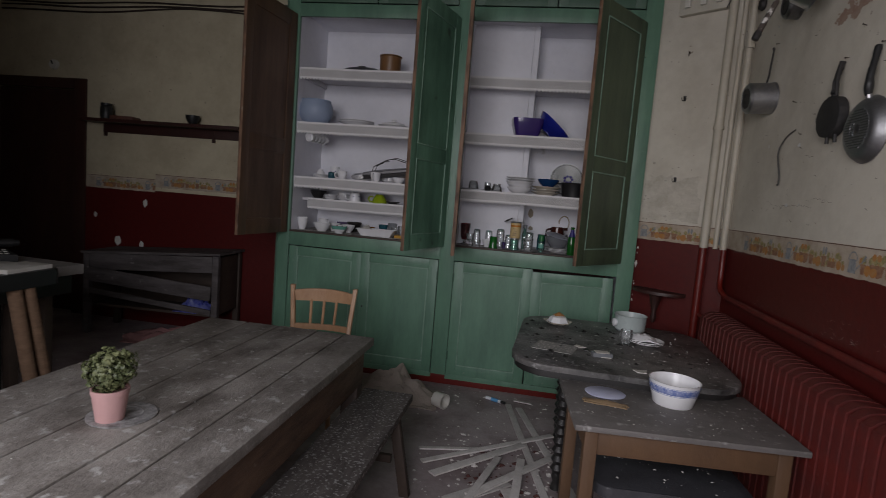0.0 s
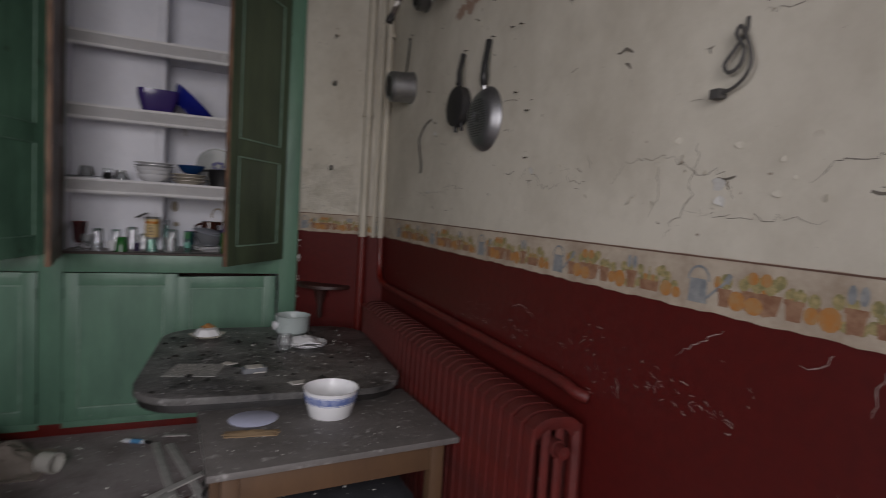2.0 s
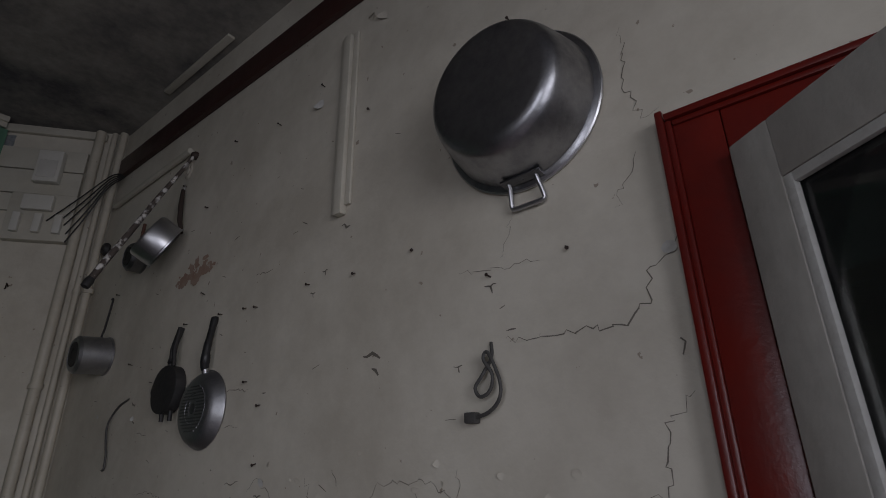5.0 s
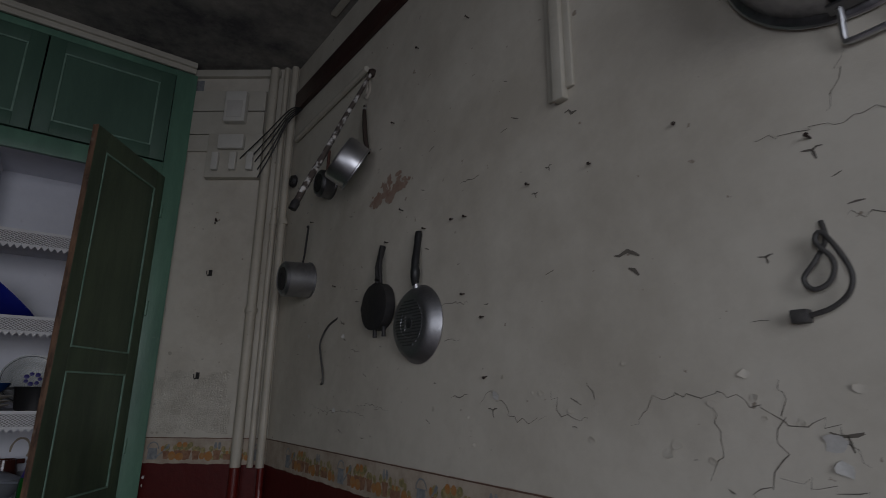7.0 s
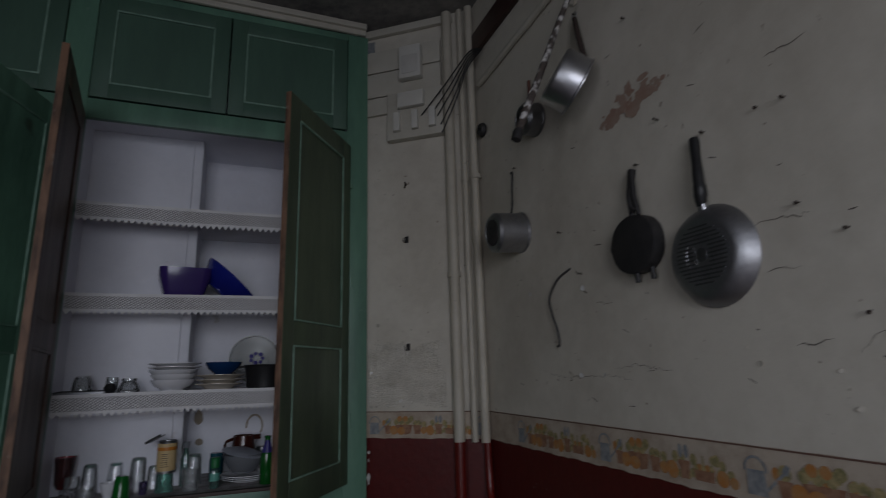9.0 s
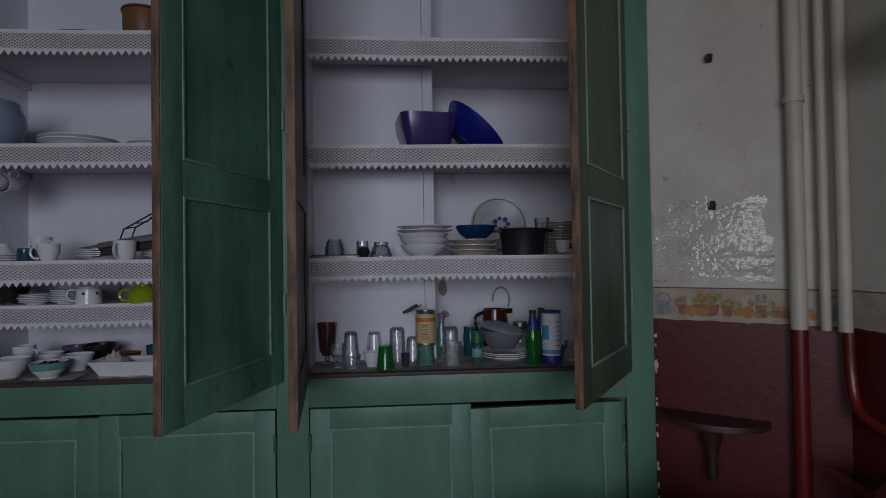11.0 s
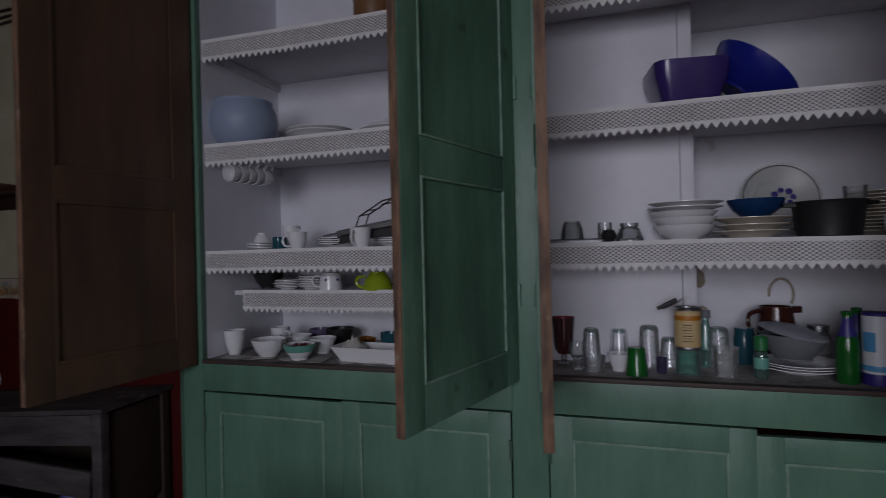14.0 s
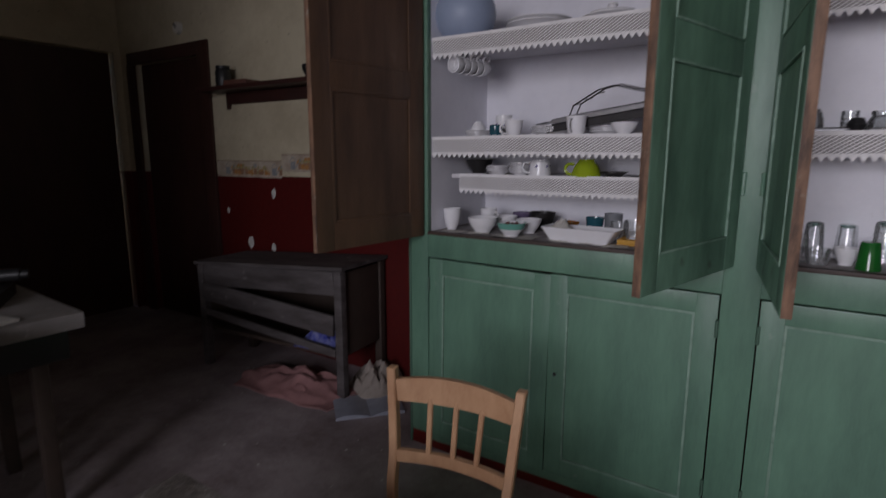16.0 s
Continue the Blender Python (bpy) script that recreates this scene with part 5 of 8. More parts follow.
for s in (-1, 1):
    bm = box(B(), -0.004, 0.003, -0.052, 0.052, -0.013, 0.013, 0.0028, m=pose(s * 0.198, 0, 0.030, 0, -s * 12, 0))
    for y in (-0.036, 0.0, 0.036):
        lathe([(0, 0), (0.0055, 0.0005), (0.004, 0.003), (0, 0.004)], 10, bm, m=Matrix.Translation((s * 0.2005, y, 0.030)) @ Matrix.Rotation(radians(s * 80), 4, "Y"))
    hd = part("handle", tube(smooth_path([(s * 0.197, -0.036, 0.030), (s * 0.215, -0.037, 0.022), (s * 0.248, -0.042, 0.012), (s * 0.257, -0.036, 0.011), (s * 0.258, 0.0, 0.011), (s * 0.257, 0.036, 0.011), (s * 0.248, 0.042, 0.012), (s * 0.215, 0.037, 0.022), (s * 0.197, 0.036, 0.030)], 5), 0.0058, 10), STEEL, bp, "loop handle")
    part("handle_plate", bm, ALU_DK, hd, "riveted dark plate")

# conduit, rods and leaning strips
cd = thing("conduit", pose(X1, 1.745, 0), "cream painted wooden cable conduit running up the wall", "conduit")
bm = B()
for y0, y1, d, z0, z1 in ((-0.046, -0.022, 0.013, 2.462, 3.150), (-0.022, 0.014, 0.027, 2.432, 3.142), (0.014, 0.042, 0.012, 2.446, 3.156)):
    box(bm, -d, -0.001, y0, y1, z0, z1, 0.005)
part("casing", bm, CREAMTRIM, cd)
solid("peeling_pole", tube([(1.252, 2.828, 3.085), (1.205, 2.822, 2.975), (1.13, 2.820, 2.81), (1.05, 2.819, 2.62), (0.985, 2.818, 2.475), (0.948, 2.818, 2.386)], 0.012, 12, radii=[0.008, 0.009, 0.011, 0.012, 0.0135, 0.0135]),
      mat("peeling_white_on_dark", (0.055, 0.042, 0.035), (0.10, 0.08, 0.07), rough=0.7, scale=15, fine=60, bump=0.5, dust=0.74, dust_colour=(0.70, 0.68, 0.65), dust_scale=34), pose(0, 0, 0), "thin pole with flaking white paint sticking out from the wall", "pole")
solid("pole_socket", lathe([(0, 0), (0.020, 0), (0.020, 0.012), (0.012, 0.024), (0, 0.026)], 14), RUST, Matrix.Translation((X1 - 0.001, 2.828, 3.085)) @ Matrix.Rotation(radians(-90), 4, "Y"), "rusty socket holding the peeling pole", "socket")
solid("pole_tip", lathe([(0, 0), (0.016, 0.002), (0.018, 0.030), (0.013, 0.045), (0, 0.046)], 12), IRON, Matrix.Translation((0.934, 2.818, 2.352)) @ Matrix.Rotation(radians(22), 4, "Y"), "dark iron ferrule at the end of the pole", "ferrule")
solid("wall_strip", tube([(1.246, 3.70, 3.095), (1.246, 3.30, 3.108), (1.246, 2.86, 3.118)], 0.016, 10), CREAMTRIM, pose(0, 0, 0), "cream painted conduit running level under the picture rail", "conduit")
solid("oval_rosette", lathe([(0, 0.010), (0.012, 0.010), (0.016, 0.006), (0.026, 0.008), (0.032, 0.003), (0.032, 0), (0, 0)], 26), PORC_CREAM, Matrix.Translation((X1 - 0.001, 2.879, 3.027)) @ Matrix.Rotation(radians(-90), 4, "Y") @ Matrix.Diagonal((1.55, 1.0, 1.0, 1.0)), "small oval white porcelain rosette on the wall", "rosette")
solid("round_hook", lathe([(0, 0), (0.03, 0), (0.038, 0.012), (0.03, 0.03), (0.012, 0.03), (0.012, 0.014), (0, 0.014)], 18), IRON, Matrix.Translation((X1 - 0.001, 3.705, 2.835)) @ Matrix.Rotation(radians(-90), 4, "Y"), "round black porcelain cable knob on the wall", "knob")

# fuse board in the corner
fb = thing("fuse_board", CH, "old cream fuse board with three fuses in the corner", "fuse board")
for z0, z1, x0 in ((3.320, 3.455, 0.018), (3.165, 3.312, 0.018)):
    part("plank", boxed(x0, 0.505, -0.026, -0.001, z0, z1, 0.003), CREAMTRIM, fb)
part("plank", boxed(0.018, 0.185, -0.022, -0.001, 3.055, 3.160, 0.003), CREAMTRIM, fb)
part("base_plate", boxed(0.195, 0.520, -0.05, -0.001, 2.875, 3.155, 0.005), CREAMTRIM, fb)
part("cover", boxed(0.268, 0.420, -0.085, -0.051, 3.045, 3.135, 0.008), WHITEPL, fb, "yellowed cover")
for x in (0.240, 0.345, 0.445):
    part("fuse", boxed(x, x + 0.038, -0.078, -0.051, 2.915, 3.025, 0.005), WHITEPL, fb)
al = thing("wall_sensor", CH, "small square off-white plastic box fixed on planks", "sensor")
part("case", boxed(0.277, 0.405, -0.075, -0.027, 3.225, 3.425, 0.008), WHITEPL, al)
part("grille", boxed(0.294, 0.388, -0.078, -0.0755, 3.25, 3.36, 0.002), PAPER, al)
ends = ((0.40, 2.99), (0.46, 2.99), (0.49, 2.97), (0.51, 2.92), (0.515, 2.87))
for k, (x, z) in enumerate(ends):
    a = CH @ Vector((x, -0.055, z))
    pts = [(1.235, 3.70 - 0.02 * k, 3.30 - 0.012 * k), (1.19, 3.72, 3.27 - 0.02 * k), tuple((Vector((1.19, 3.72, 3.22 - 0.02 * k)) + a) / 2 + Vector((0, -0.02, 0.02))), tuple(a)]
    solid("hanging_wire", tube(smooth_path(pts, 6), 0.004, 5), BLACKPL, pose(0, 0, 0), "thin black wire hanging from the rail to the fuse board", "wire", "wires in the corner")
solid("notice_patch", boxed(0.03, 0.10, -0.003, -0.001, 3.46, 3.54), P_GREY, CH, "grey paper patch on the corner wall", "paper")

# cables on the wall
cbm = thing("dangling_cable", pose(X1 - 0.010, -0.012, -0.006), "grey cable stub with a loop and a broken socket", "cable")
part("cord", tube(smooth_path([(0.010, 1.220, 1.965), (0, 1.215, 1.93), (-0.01, 1.232, 1.895), (-0.012, 1.252, 1.868), (-0.012, 1.240, 1.848), (-0.012, 1.215, 1.858), (-0.014, 1.205, 1.89), (-0.016, 1.225, 1.925), (-0.016, 1.215, 1.94),
                              (-0.018, 1.195, 1.905), (-0.018, 1.183, 1.865), (-0.016, 1.192, 1.835), (-0.012, 1.22, 1.815), (-0.01, 1.255, 1.806)], 5), 0.0042, 8), WIRE, cbm)
part("connector", boxed(-0.020, 0.004, 1.252, 1.280, 1.795, 1.818, 0.004), WIRE, cbm, "broken grey connector")
solid("dangling_cable", tube(smooth_path([(0.008, 3.05, 1.985), (0, 3.13, 1.955), (-0.006, 3.185, 1.89), (-0.006, 3.17, 1.82), (-0.004, 3.148, 1.765), (-0.004, 3.140, 1.715), (-0.004, 3.155, 1.705)], 6), 0.0045, 8), WIRE, pose(X1 - 0.008, 0, 0),
      "thin grey cable hanging in a curve on the wall", "cable")

# nails and hooks
def nail(y, z, tilt=20):
    bm = tube([(0.0, 0, 0), (0.020, 0, 0)], 0.0020, 6)
    lathe([(0, 0.019), (0.0045, 0.019), (0.0045, 0.021), (0, 0.022)], 8, bm, Matrix.Rotation(radians(90), 4, "Y"))
    return solid("nail", bm, RUST, Matrix.Translation((X1 + 0.004, y, z)) @ Matrix.Rotation(radians(180), 4, "Z") @ Matrix.Rotation(radians(tilt), 4, "Y") @ Matrix.Rotation(radians(tilt * 0.7), 4, "Z"), "rusty nail sticking out of the wall", "nail", "nails in the wall")


for y, z, a in ((1.88, 3.00, -30), (1.64, 2.79, 30), (2.14, 2.95, -15), (2.46, 3.01, 15), (1.45, 2.25, 40), (1.01, 2.14, 40), (1.20, 2.11, -10), (1.88, 2.24, 10), (1.67, 2.23, 20),
                (2.63, 2.75, 12), (2.54, 2.34, -20), (2.23, 2.23, 20), (2.16, 2.22, 10), (3.09, 2.13, -10), (2.17, 1.97, 10), (2.08, 1.89, 10), (2.07, 1.72, 15), (2.388, 2.235, 10), (2.645, 2.24, 10), (3.405, 2.515, 10), (2.88, 2.94, 10), (1.10, 2.82, 10)):
    nail(y, z, a)


def hook(x, z):
    h = thing("coat_hook", CH @ pose(x, -0.001, z) @ Matrix.Scale(0.72, 4), "small black iron double hook on the corner wall", "hook", "hooks on the corner wall")
    part("plate", boxed(-0.014, 0.014, -0.004, 0, -0.02, 0.028, 0.003), IRON, h)
    for s in (-1, 1):
        part("prong", tube(smooth_path([(s * 0.006, -0.004, -0.012), (s * 0.012, -0.018, -0.02), (s * 0.016, -0.028, -0.005), (s * 0.019, -0.024, 0.014)], 4), 0.0035, 6), IRON, h)


hook(0.285, 2.312)
hook(0.285, 1.748)
solid("nail", tube([(0, 0, 0), (0, -0.02, 0.012), (0, -0.022, -0.02)], 0.004, 6), RUST, CH @ pose(0.285, 0, 2.62), "rusty nail sticking out of the corner wall", "nail", "nails in the wall")


# cracks and flaked plaster of the side wall
def crack(bm, pts, w, rough=0.010):
    """A jagged, tapering crevice along (y, z) points on the wall's face."""
    full = []
    for (a, b), (c, d) in zip(pts, pts[1:]):
        n = max(2, int(math.hypot(c - a, d - b) / 0.012))
        for i in range(n):
            t = i / n
            k = rough if 0 < i else 0
            full.append((a + (c - a) * t + random.uniform(-k, k), b + (d - b) * t + random.uniform(-k, k)))
    full.append(pts[-1])
    prev = None
    for i, (y, z) in enumerate(full):
        ww = w * (0.25 + 0.75 * math.sin(math.pi * min(1, (i + 0.4) / (len(full) - 0.2)))) * random.uniform(0.5, 1.3)
        q = full[min(i + 1, len(full) - 1)]
        p = full[max(i - 1, 0)]
        dy, dz = q[0] - p[0], q[1] - p[1]
        L = math.hypot(dy, dz) or 1
        ny, nz = -dz / L, dy / L
        pair = (bm.verts.new((X1 - 0.0012, y + ny * ww, z + nz * ww)), bm.verts.new((X1 - 0.0012, y - ny * ww, z - nz * ww)))
        if prev:
            bm.faces.new((prev[0], pair[0], pair[1], prev[1]))
        prev = pair


bm = B()
for pts, w in ((((0.78, 2.12), (0.79, 2.07), (0.84, 2.05), (0.85, 1.98), (0.91, 1.95), (1.05, 1.95), (1.17, 1.96)), 0.0024), (((0.80, 1.82), (0.86, 1.77), (0.87, 1.70), (0.86, 1.60)), 0.0022),
               (((0.88, 1.65), (1.00, 1.64), (1.04, 1.60)), 0.0016), (((1.31, 1.70), (1.32, 1.57), (1.39, 1.47)), 0.0017), (((1.61, 1.61), (1.56, 1.66), (1.42, 1.68), (1.31, 1.63), (1.23, 1.63), (1.20, 1.57)), 0.0016),
               (((2.10, 1.64), (2.05, 1.68), (1.95, 1.60), (1.85, 1.62)), 0.0015), (((1.83, 1.68), (1.80, 1.62), (1.72, 1.62)), 0.0016), (((1.33, 1.54), (1.18, 1.53), (1.00, 1.53)), 0.0013),
               (((0.82, 2.62), (0.83, 2.48), (0.81, 2.37), (0.77, 2.38)), 0.0016), (((0.83, 2.30), (0.89, 2.19)), 0.0012), (((1.29, 2.14), (1.07, 2.12)), 0.0013), (((0.81, 1.91), (0.81, 1.88)), 0.004),
               (((0.92, 1.59), (0.86, 1.60), (0.91, 1.57)), 0.0035), (((1.17, 2.15), (1.13, 2.25)), 0.0010)):
    crack(bm, pts, w * 0.62)
for pts, w in ((((2.19, 2.34), (2.09, 2.34)), 0.0024), (((2.23, 1.66), (2.15, 1.67)), 0.0022), (((2.85, 1.62), (2.74, 1.63), (2.60, 1.61)), 0.0015), (((3.29, 1.62), (3.14, 1.59), (2.88, 1.60), (2.77, 1.58)), 0.0013),
               (((2.29, 1.95), (2.15, 1.94)), 0.0018), (((2.27, 1.83), (2.19, 1.83)), 0.0018), (((2.92, 1.84), (2.83, 1.83)), 0.0020), (((1.43, 1.66), (1.42, 1.58), (1.45, 1.52)), 0.0012),
               (((1.72, 1.70), (1.70, 1.66)), 0.002), (((1.62, 1.98), (1.585, 1.985), (1.555, 1.968)), 0.0075), (((1.585, 1.945), (1.56, 1.925)), 0.008), (((1.74, 2.40), (1.70, 2.39)), 0.007), (((3.02, 1.97), (2.98, 1.95)), 0.005), (((2.98, 1.89), (2.96, 1.88)), 0.004)):
    crack(bm, pts, w * 0.7, 0.006)
for y, z, w in ((1.223, 1.613, 0.011), (0.906, 1.578, 0.013), (2.044, 1.628, 0.009), (1.301, 1.915, 0.006), (1.201, 2.088, 0.008), (1.805, 2.266, 0.006), (1.857, 2.204, 0.006)):
    crack(bm, ((y + 2.2 * w, z + 0.4 * w), (y, z), (y - 2.0 * w, z + 0.5 * w)), w * 0.35, 0.003)
    crack(bm, ((y, z), (y - 0.5 * w, z - 2.2 * w)), w * 0.28, 0.003)
for k in range(46):
    y, z = random.uniform(0.85, 3.5), random.uniform(1.5, 2.75)
    a = random.uniform(-0.4, 0.5)
    L = random.uniform(0.008, 0.04)
    crack(bm, ((y, z), (y + L * math.cos(a), z + L * math.sin(a))), random.uniform(0.0008, 0.0022), 0.002)
cracks = new("wall_cracks", mesh_of("wall_cracks", bm, CRACK, 0))
tagged(cracks, "dark cracks and pits in the old plaster", "cracks", kind="stuff")


bm = B()
scrape = random.Random(12)
for k in range(64):
    u = scrape.random()
    y, z = 2.80 - 0.30 * u + scrape.gauss(0, 0.010), 2.430 + 0.035 * u + scrape.gauss(0, 0.007 + 0.020 * math.sin(math.pi * u))
    size = scrape.uniform(0.004, 0.012) + 0.022 * math.sin(math.pi * u) * scrape.random()
    n = 13
    turn = radians(-8)
    pts = []
    for i in range(n):
        q = 2 * math.pi * i / n
        r = size * scrape.uniform(0.45, 1.25)
        dy, dz = 1.0 * r * math.cos(q), 0.75 * r * math.sin(q)
        pts.append((X1 - 0.0009 - 0.00002 * k, y + dy * math.cos(turn) - dz * math.sin(turn), z + dy * math.sin(turn) + dz * math.cos(turn)))
    bm.faces.new([bm.verts.new(p) for p in pts])
solid("bare_plaster_patch", bm, BARE, pose(0, 0, 0), "scraped patch of bare pinkish plaster on the wall", "patch", smooth=0)


def curl(name, y, z, s, seed, material=SPECK, x=X1):
    """A flake of paint lifting from the wall."""
    bm = B()
    n = 9
    rim = []
    c = bm.verts.new((x - 0.002, y, z))
    for k in range(n):
        r = s * (0.6 + 0.7 * abs(noise.noise((k * 0.9, seed, 1.5))))
        rim.append(bm.verts.new((x - 0.002 - 0.35 * s * max(0, math.sin(2 * math.pi * k / n + seed)), y + r * math.cos(2 * math.pi * k / n), z + 0.8 * r * math.sin(2 * math.pi * k / n))))
    for k in range(n):
        bm.faces.new((c, rim[k], rim[(k + 1) % n]))
    return solid(name, bm, material, pose(0, 0, 0), "curled flake of paint lifting off the wall", "paint flake", "loose paint flakes")


for k, (y, z, s) in enumerate(((1.24, 1.60, 0.022), (1.235, 1.565, 0.018), (0.80, 2.08, 0.02), (2.03, 1.665, 0.02), (3.03, 1.60, 0.014), (2.90, 1.60, 0.012), (3.44, 2.62, 0.012), (1.90, 2.93, 0.035), (2.86, 3.02, 0.03), (3.35, 1.93, 0.012), (2.98, 1.90, 0.016))):
    curl("paint_flake", y, z, s, k * 2.1)
flk = random.Random(8)
FLAKE = mat("glossy_cream_flake", (0.44, 0.41, 0.35), (0.30, 0.27, 0.22), rough=0.27, scale=20, coat=0.25, bump=0.1)
for k in range(34):
    curl("paint_flake", flk.uniform(0.85, 3.4), flk.gauss(1.62, 0.07), flk.uniform(0.005, 0.016), k * 1.3 + 0.4, WALL)
for k in range(7):
    curl("paint_flake", flk.uniform(1.25, 1.65), flk.uniform(3.13, 3.24), flk.uniform(0.018, 0.035), k * 0.9, WALL)
for k in range(46):
    s, x, z = flk.choice((0.004, 0.006, 0.008, 0.012)) * flk.uniform(0.7, 1.2), flk.uniform(0.03, 0.36), min(1.92, max(1.46, flk.gauss(1.63, 0.12)))
    lean, nod = math.tan(radians(flk.gauss(7, 8))), math.tan(radians(flk.gauss(0, 7)))
    bm = B()
    c = bm.verts.new((x, -0.004, z))
    rim = [bm.verts.new((x + s * flk.uniform(0.5, 1) * math.cos(i * 0.898), 0, z + 0.8 * s * flk.uniform(0.5, 1) * math.sin(i * 0.898))) for i in range(7)]
    for v in rim + [c]:
        v.co.y = lean * (v.co.x - x) + nod * (v.co.z - z) - abs(lean) * s - abs(nod) * s - 0.0015 - flk.uniform(0, 0.04) * s
    for i in range(7):
        bm.faces.new((c, rim[i], rim[(i + 1) % 7]))
    solid("paint_flake", bm, FLAKE, CH, "blistered glossy paint flake on the corner wall", "paint flake", "loose paint flakes")


def crackle_mat():
    """Glossy paint broken into small raised scales."""
    m = mat("crackled_glossy_cream", (0.60, 0.56, 0.48), (0.44, 0.40, 0.33), rough=0.20, scale=9, fine=60, bump=0.2, amount=0.9, rough_var=0.10, coat=0.9)
    n, l = m.node_tree.nodes, m.node_tree.links
    b = n["Principled BSDF"]
    geo, vor, nse = n.new("ShaderNodeNewGeometry"), n.new("ShaderNodeTexVoronoi"), n.new("ShaderNodeTexNoise")
    vor.feature = "DISTANCE_TO_EDGE"
    vor.inputs["Scale"].default_value = 85
    nse.inputs["Scale"].default_value, nse.inputs["Detail"].default_value = 38, 6
    add, rng, bmp = n.new("ShaderNodeMath"), n.new("ShaderNodeMapRange"), n.new("ShaderNodeBump")
    rng.inputs["From Max"].default_value, rng.inputs["To Max"].default_value = 0.16, 0.5
    l.new(geo.outputs["Position"], vor.inputs["Vector"])
    l.new(geo.outputs["Position"], nse.inputs["Vector"])
    l.new(vor.outputs["Distance"], rng.inputs["Value"])
    add.operation = "ADD"
    l.new(rng.outputs[0], add.inputs[0])
    l.new(nse.outputs["Fac"], add.inputs[1])
    l.new(add.outputs[0], bmp.inputs["Height"])
    bmp.inputs["Strength"].default_value, bmp.inputs["Distance"].default_value = 0.40, 0.008
    l.new(bmp.outputs[0], b.inputs["Normal"])
    return m


# a band of glossy blistered paint on the slanting wall
bm = B()
cols, rows = 84, 60
cell = {}
for i in range(cols + 1):
    for j in range(rows + 1):
        x, z = 0.062 + 0.42 * i / cols, 1.455 + 0.33 * j / rows
        e = min(1.0, 5 * min(j / rows, 1 - j / rows, (1 - i / cols) * 1.4) + 0.9 * noise.noise((x * 14, z * 14, 3.0)))
        if e < 0.18:
            continue
        d = 0.0022 + 0.0018 * abs(noise.noise((x * 60, z * 60, 1.0))) + 0.003 * max(0, noise.noise((x * 12, z * 20, 7.0)))
        cell[i, j] = bm.verts.new((x, -d, z))
for i in range(cols):
    for j in range(rows):
        q = [cell.get(k) for k in ((i, j), (i + 1, j), (i + 1, j + 1), (i, j + 1))]
        if all(q):
            bm.faces.new(q)
blister = new("blistered_paint", mesh_of("blistered_paint", bm, crackle_mat()))
blister.matrix_basis = CH
tagged(blister, "glossy blistered cream paint flaking off the corner wall", "paint", kind="stuff")
bm = B()
CHIP = mat("pale_scratch", (0.34, 0.27, 0.25), (0.16, 0.09, 0.08), rough=0.7, scale=40, bump=0.0)
for k in range(26):
    cy, cz = random.uniform(0.95, 3.6), 1.07 + random.gauss(0, 0.055)
    for _ in range(random.randint(2, 9)):
        y, z = cy + random.gauss(0, 0.05), cz + random.gauss(0, 0.022)
        if 0.78 < z < 1.27:
            a, L, w = random.gauss(0.1, 0.5), random.uniform(0.003, 0.026), random.uniform(0.0004, 0.0014)
            crack(bm, ((y, z), (y + L * math.cos(a), z + L * math.sin(a))), w, 0.004)
for pts in (((1.315, 1.189), (1.273, 1.227), (1.194, 1.278)), ((1.022, 1.250), (0.985, 1.256), (0.963, 1.285)), ((0.893, 1.194), (0.891, 1.238), (0.880, 1.279)), ((0.817, 1.136), (0.804, 1.161), (0.802, 1.208), (0.782, 1.221)),
            ((1.502, 1.015), (1.515, 1.069)), ((0.90, 0.98), (0.93, 1.04)), ((2.10, 1.16), (2.02, 1.18), (1.95, 1.15))):
    crack(bm, pts, 0.0013, 0.006)
tagged(new("wall_chips", mesh_of("wall_chips", bm, CHIP, 0)), "pale chips and scratches in the red dado", "paint chips", kind="stuff")
for k, (x, z, s) in enumerate(((-3.83, 1.198, 0.036), (-4.39, 1.041, 0.028), (-4.127, 0.80, 0.05), (-3.858, 0.78, 0.035))):
    bm = B()
    n = 11
    bm.faces.new([bm.verts.new((x + s * (0.7 + 0.5 * noise.noise((i * 0.8, k, 0))) * math.cos(2 * math.pi * i / n), YB - 0.002, z + s * (1.0 + 0.6 * noise.noise((i * 0.8, k, 4))) * math.sin(2 * math.pi * i / n))) for i in range(n)])
    solid("bare_patch", bm, SPECK, pose(0, 0, 0), "pale bare patch where red paint has flaked off", "patch", "bare patches in the dado", smooth=0)
for k in range(26):
    z = 0.38 + 0.036 * k + random.uniform(-0.014, 0.014)
    if k % 7 in (1, 4, 5):
        continue
    bm = B()
    w = random.uniform(0.003, 0.010) * (2.4 if k % 9 == 3 else 1.0)
    n = 8
    c = bm.verts.new((0.068, -0.005, z))
    rim = [bm.verts.new((0.068 + w * random.uniform(0.4, 1) * math.cos(2 * math.pi * i / n), -0.002 - random.uniform(0, 0.008), z + random.uniform(1.6, 2.8) * w * random.uniform(0.5, 1) * math.sin(2 * math.pi * i / n))) for i in range(n)]
    for i in range(n):
        bm.faces.new((c, rim[i], rim[(i + 1) % n]))
    solid("paint_flake", bm, SPECK, CH, "pale torn flake at the edge of the corner wall", "paint flake", "loose paint flakes")

# ---- on the floor ----
laid = itertools.count()


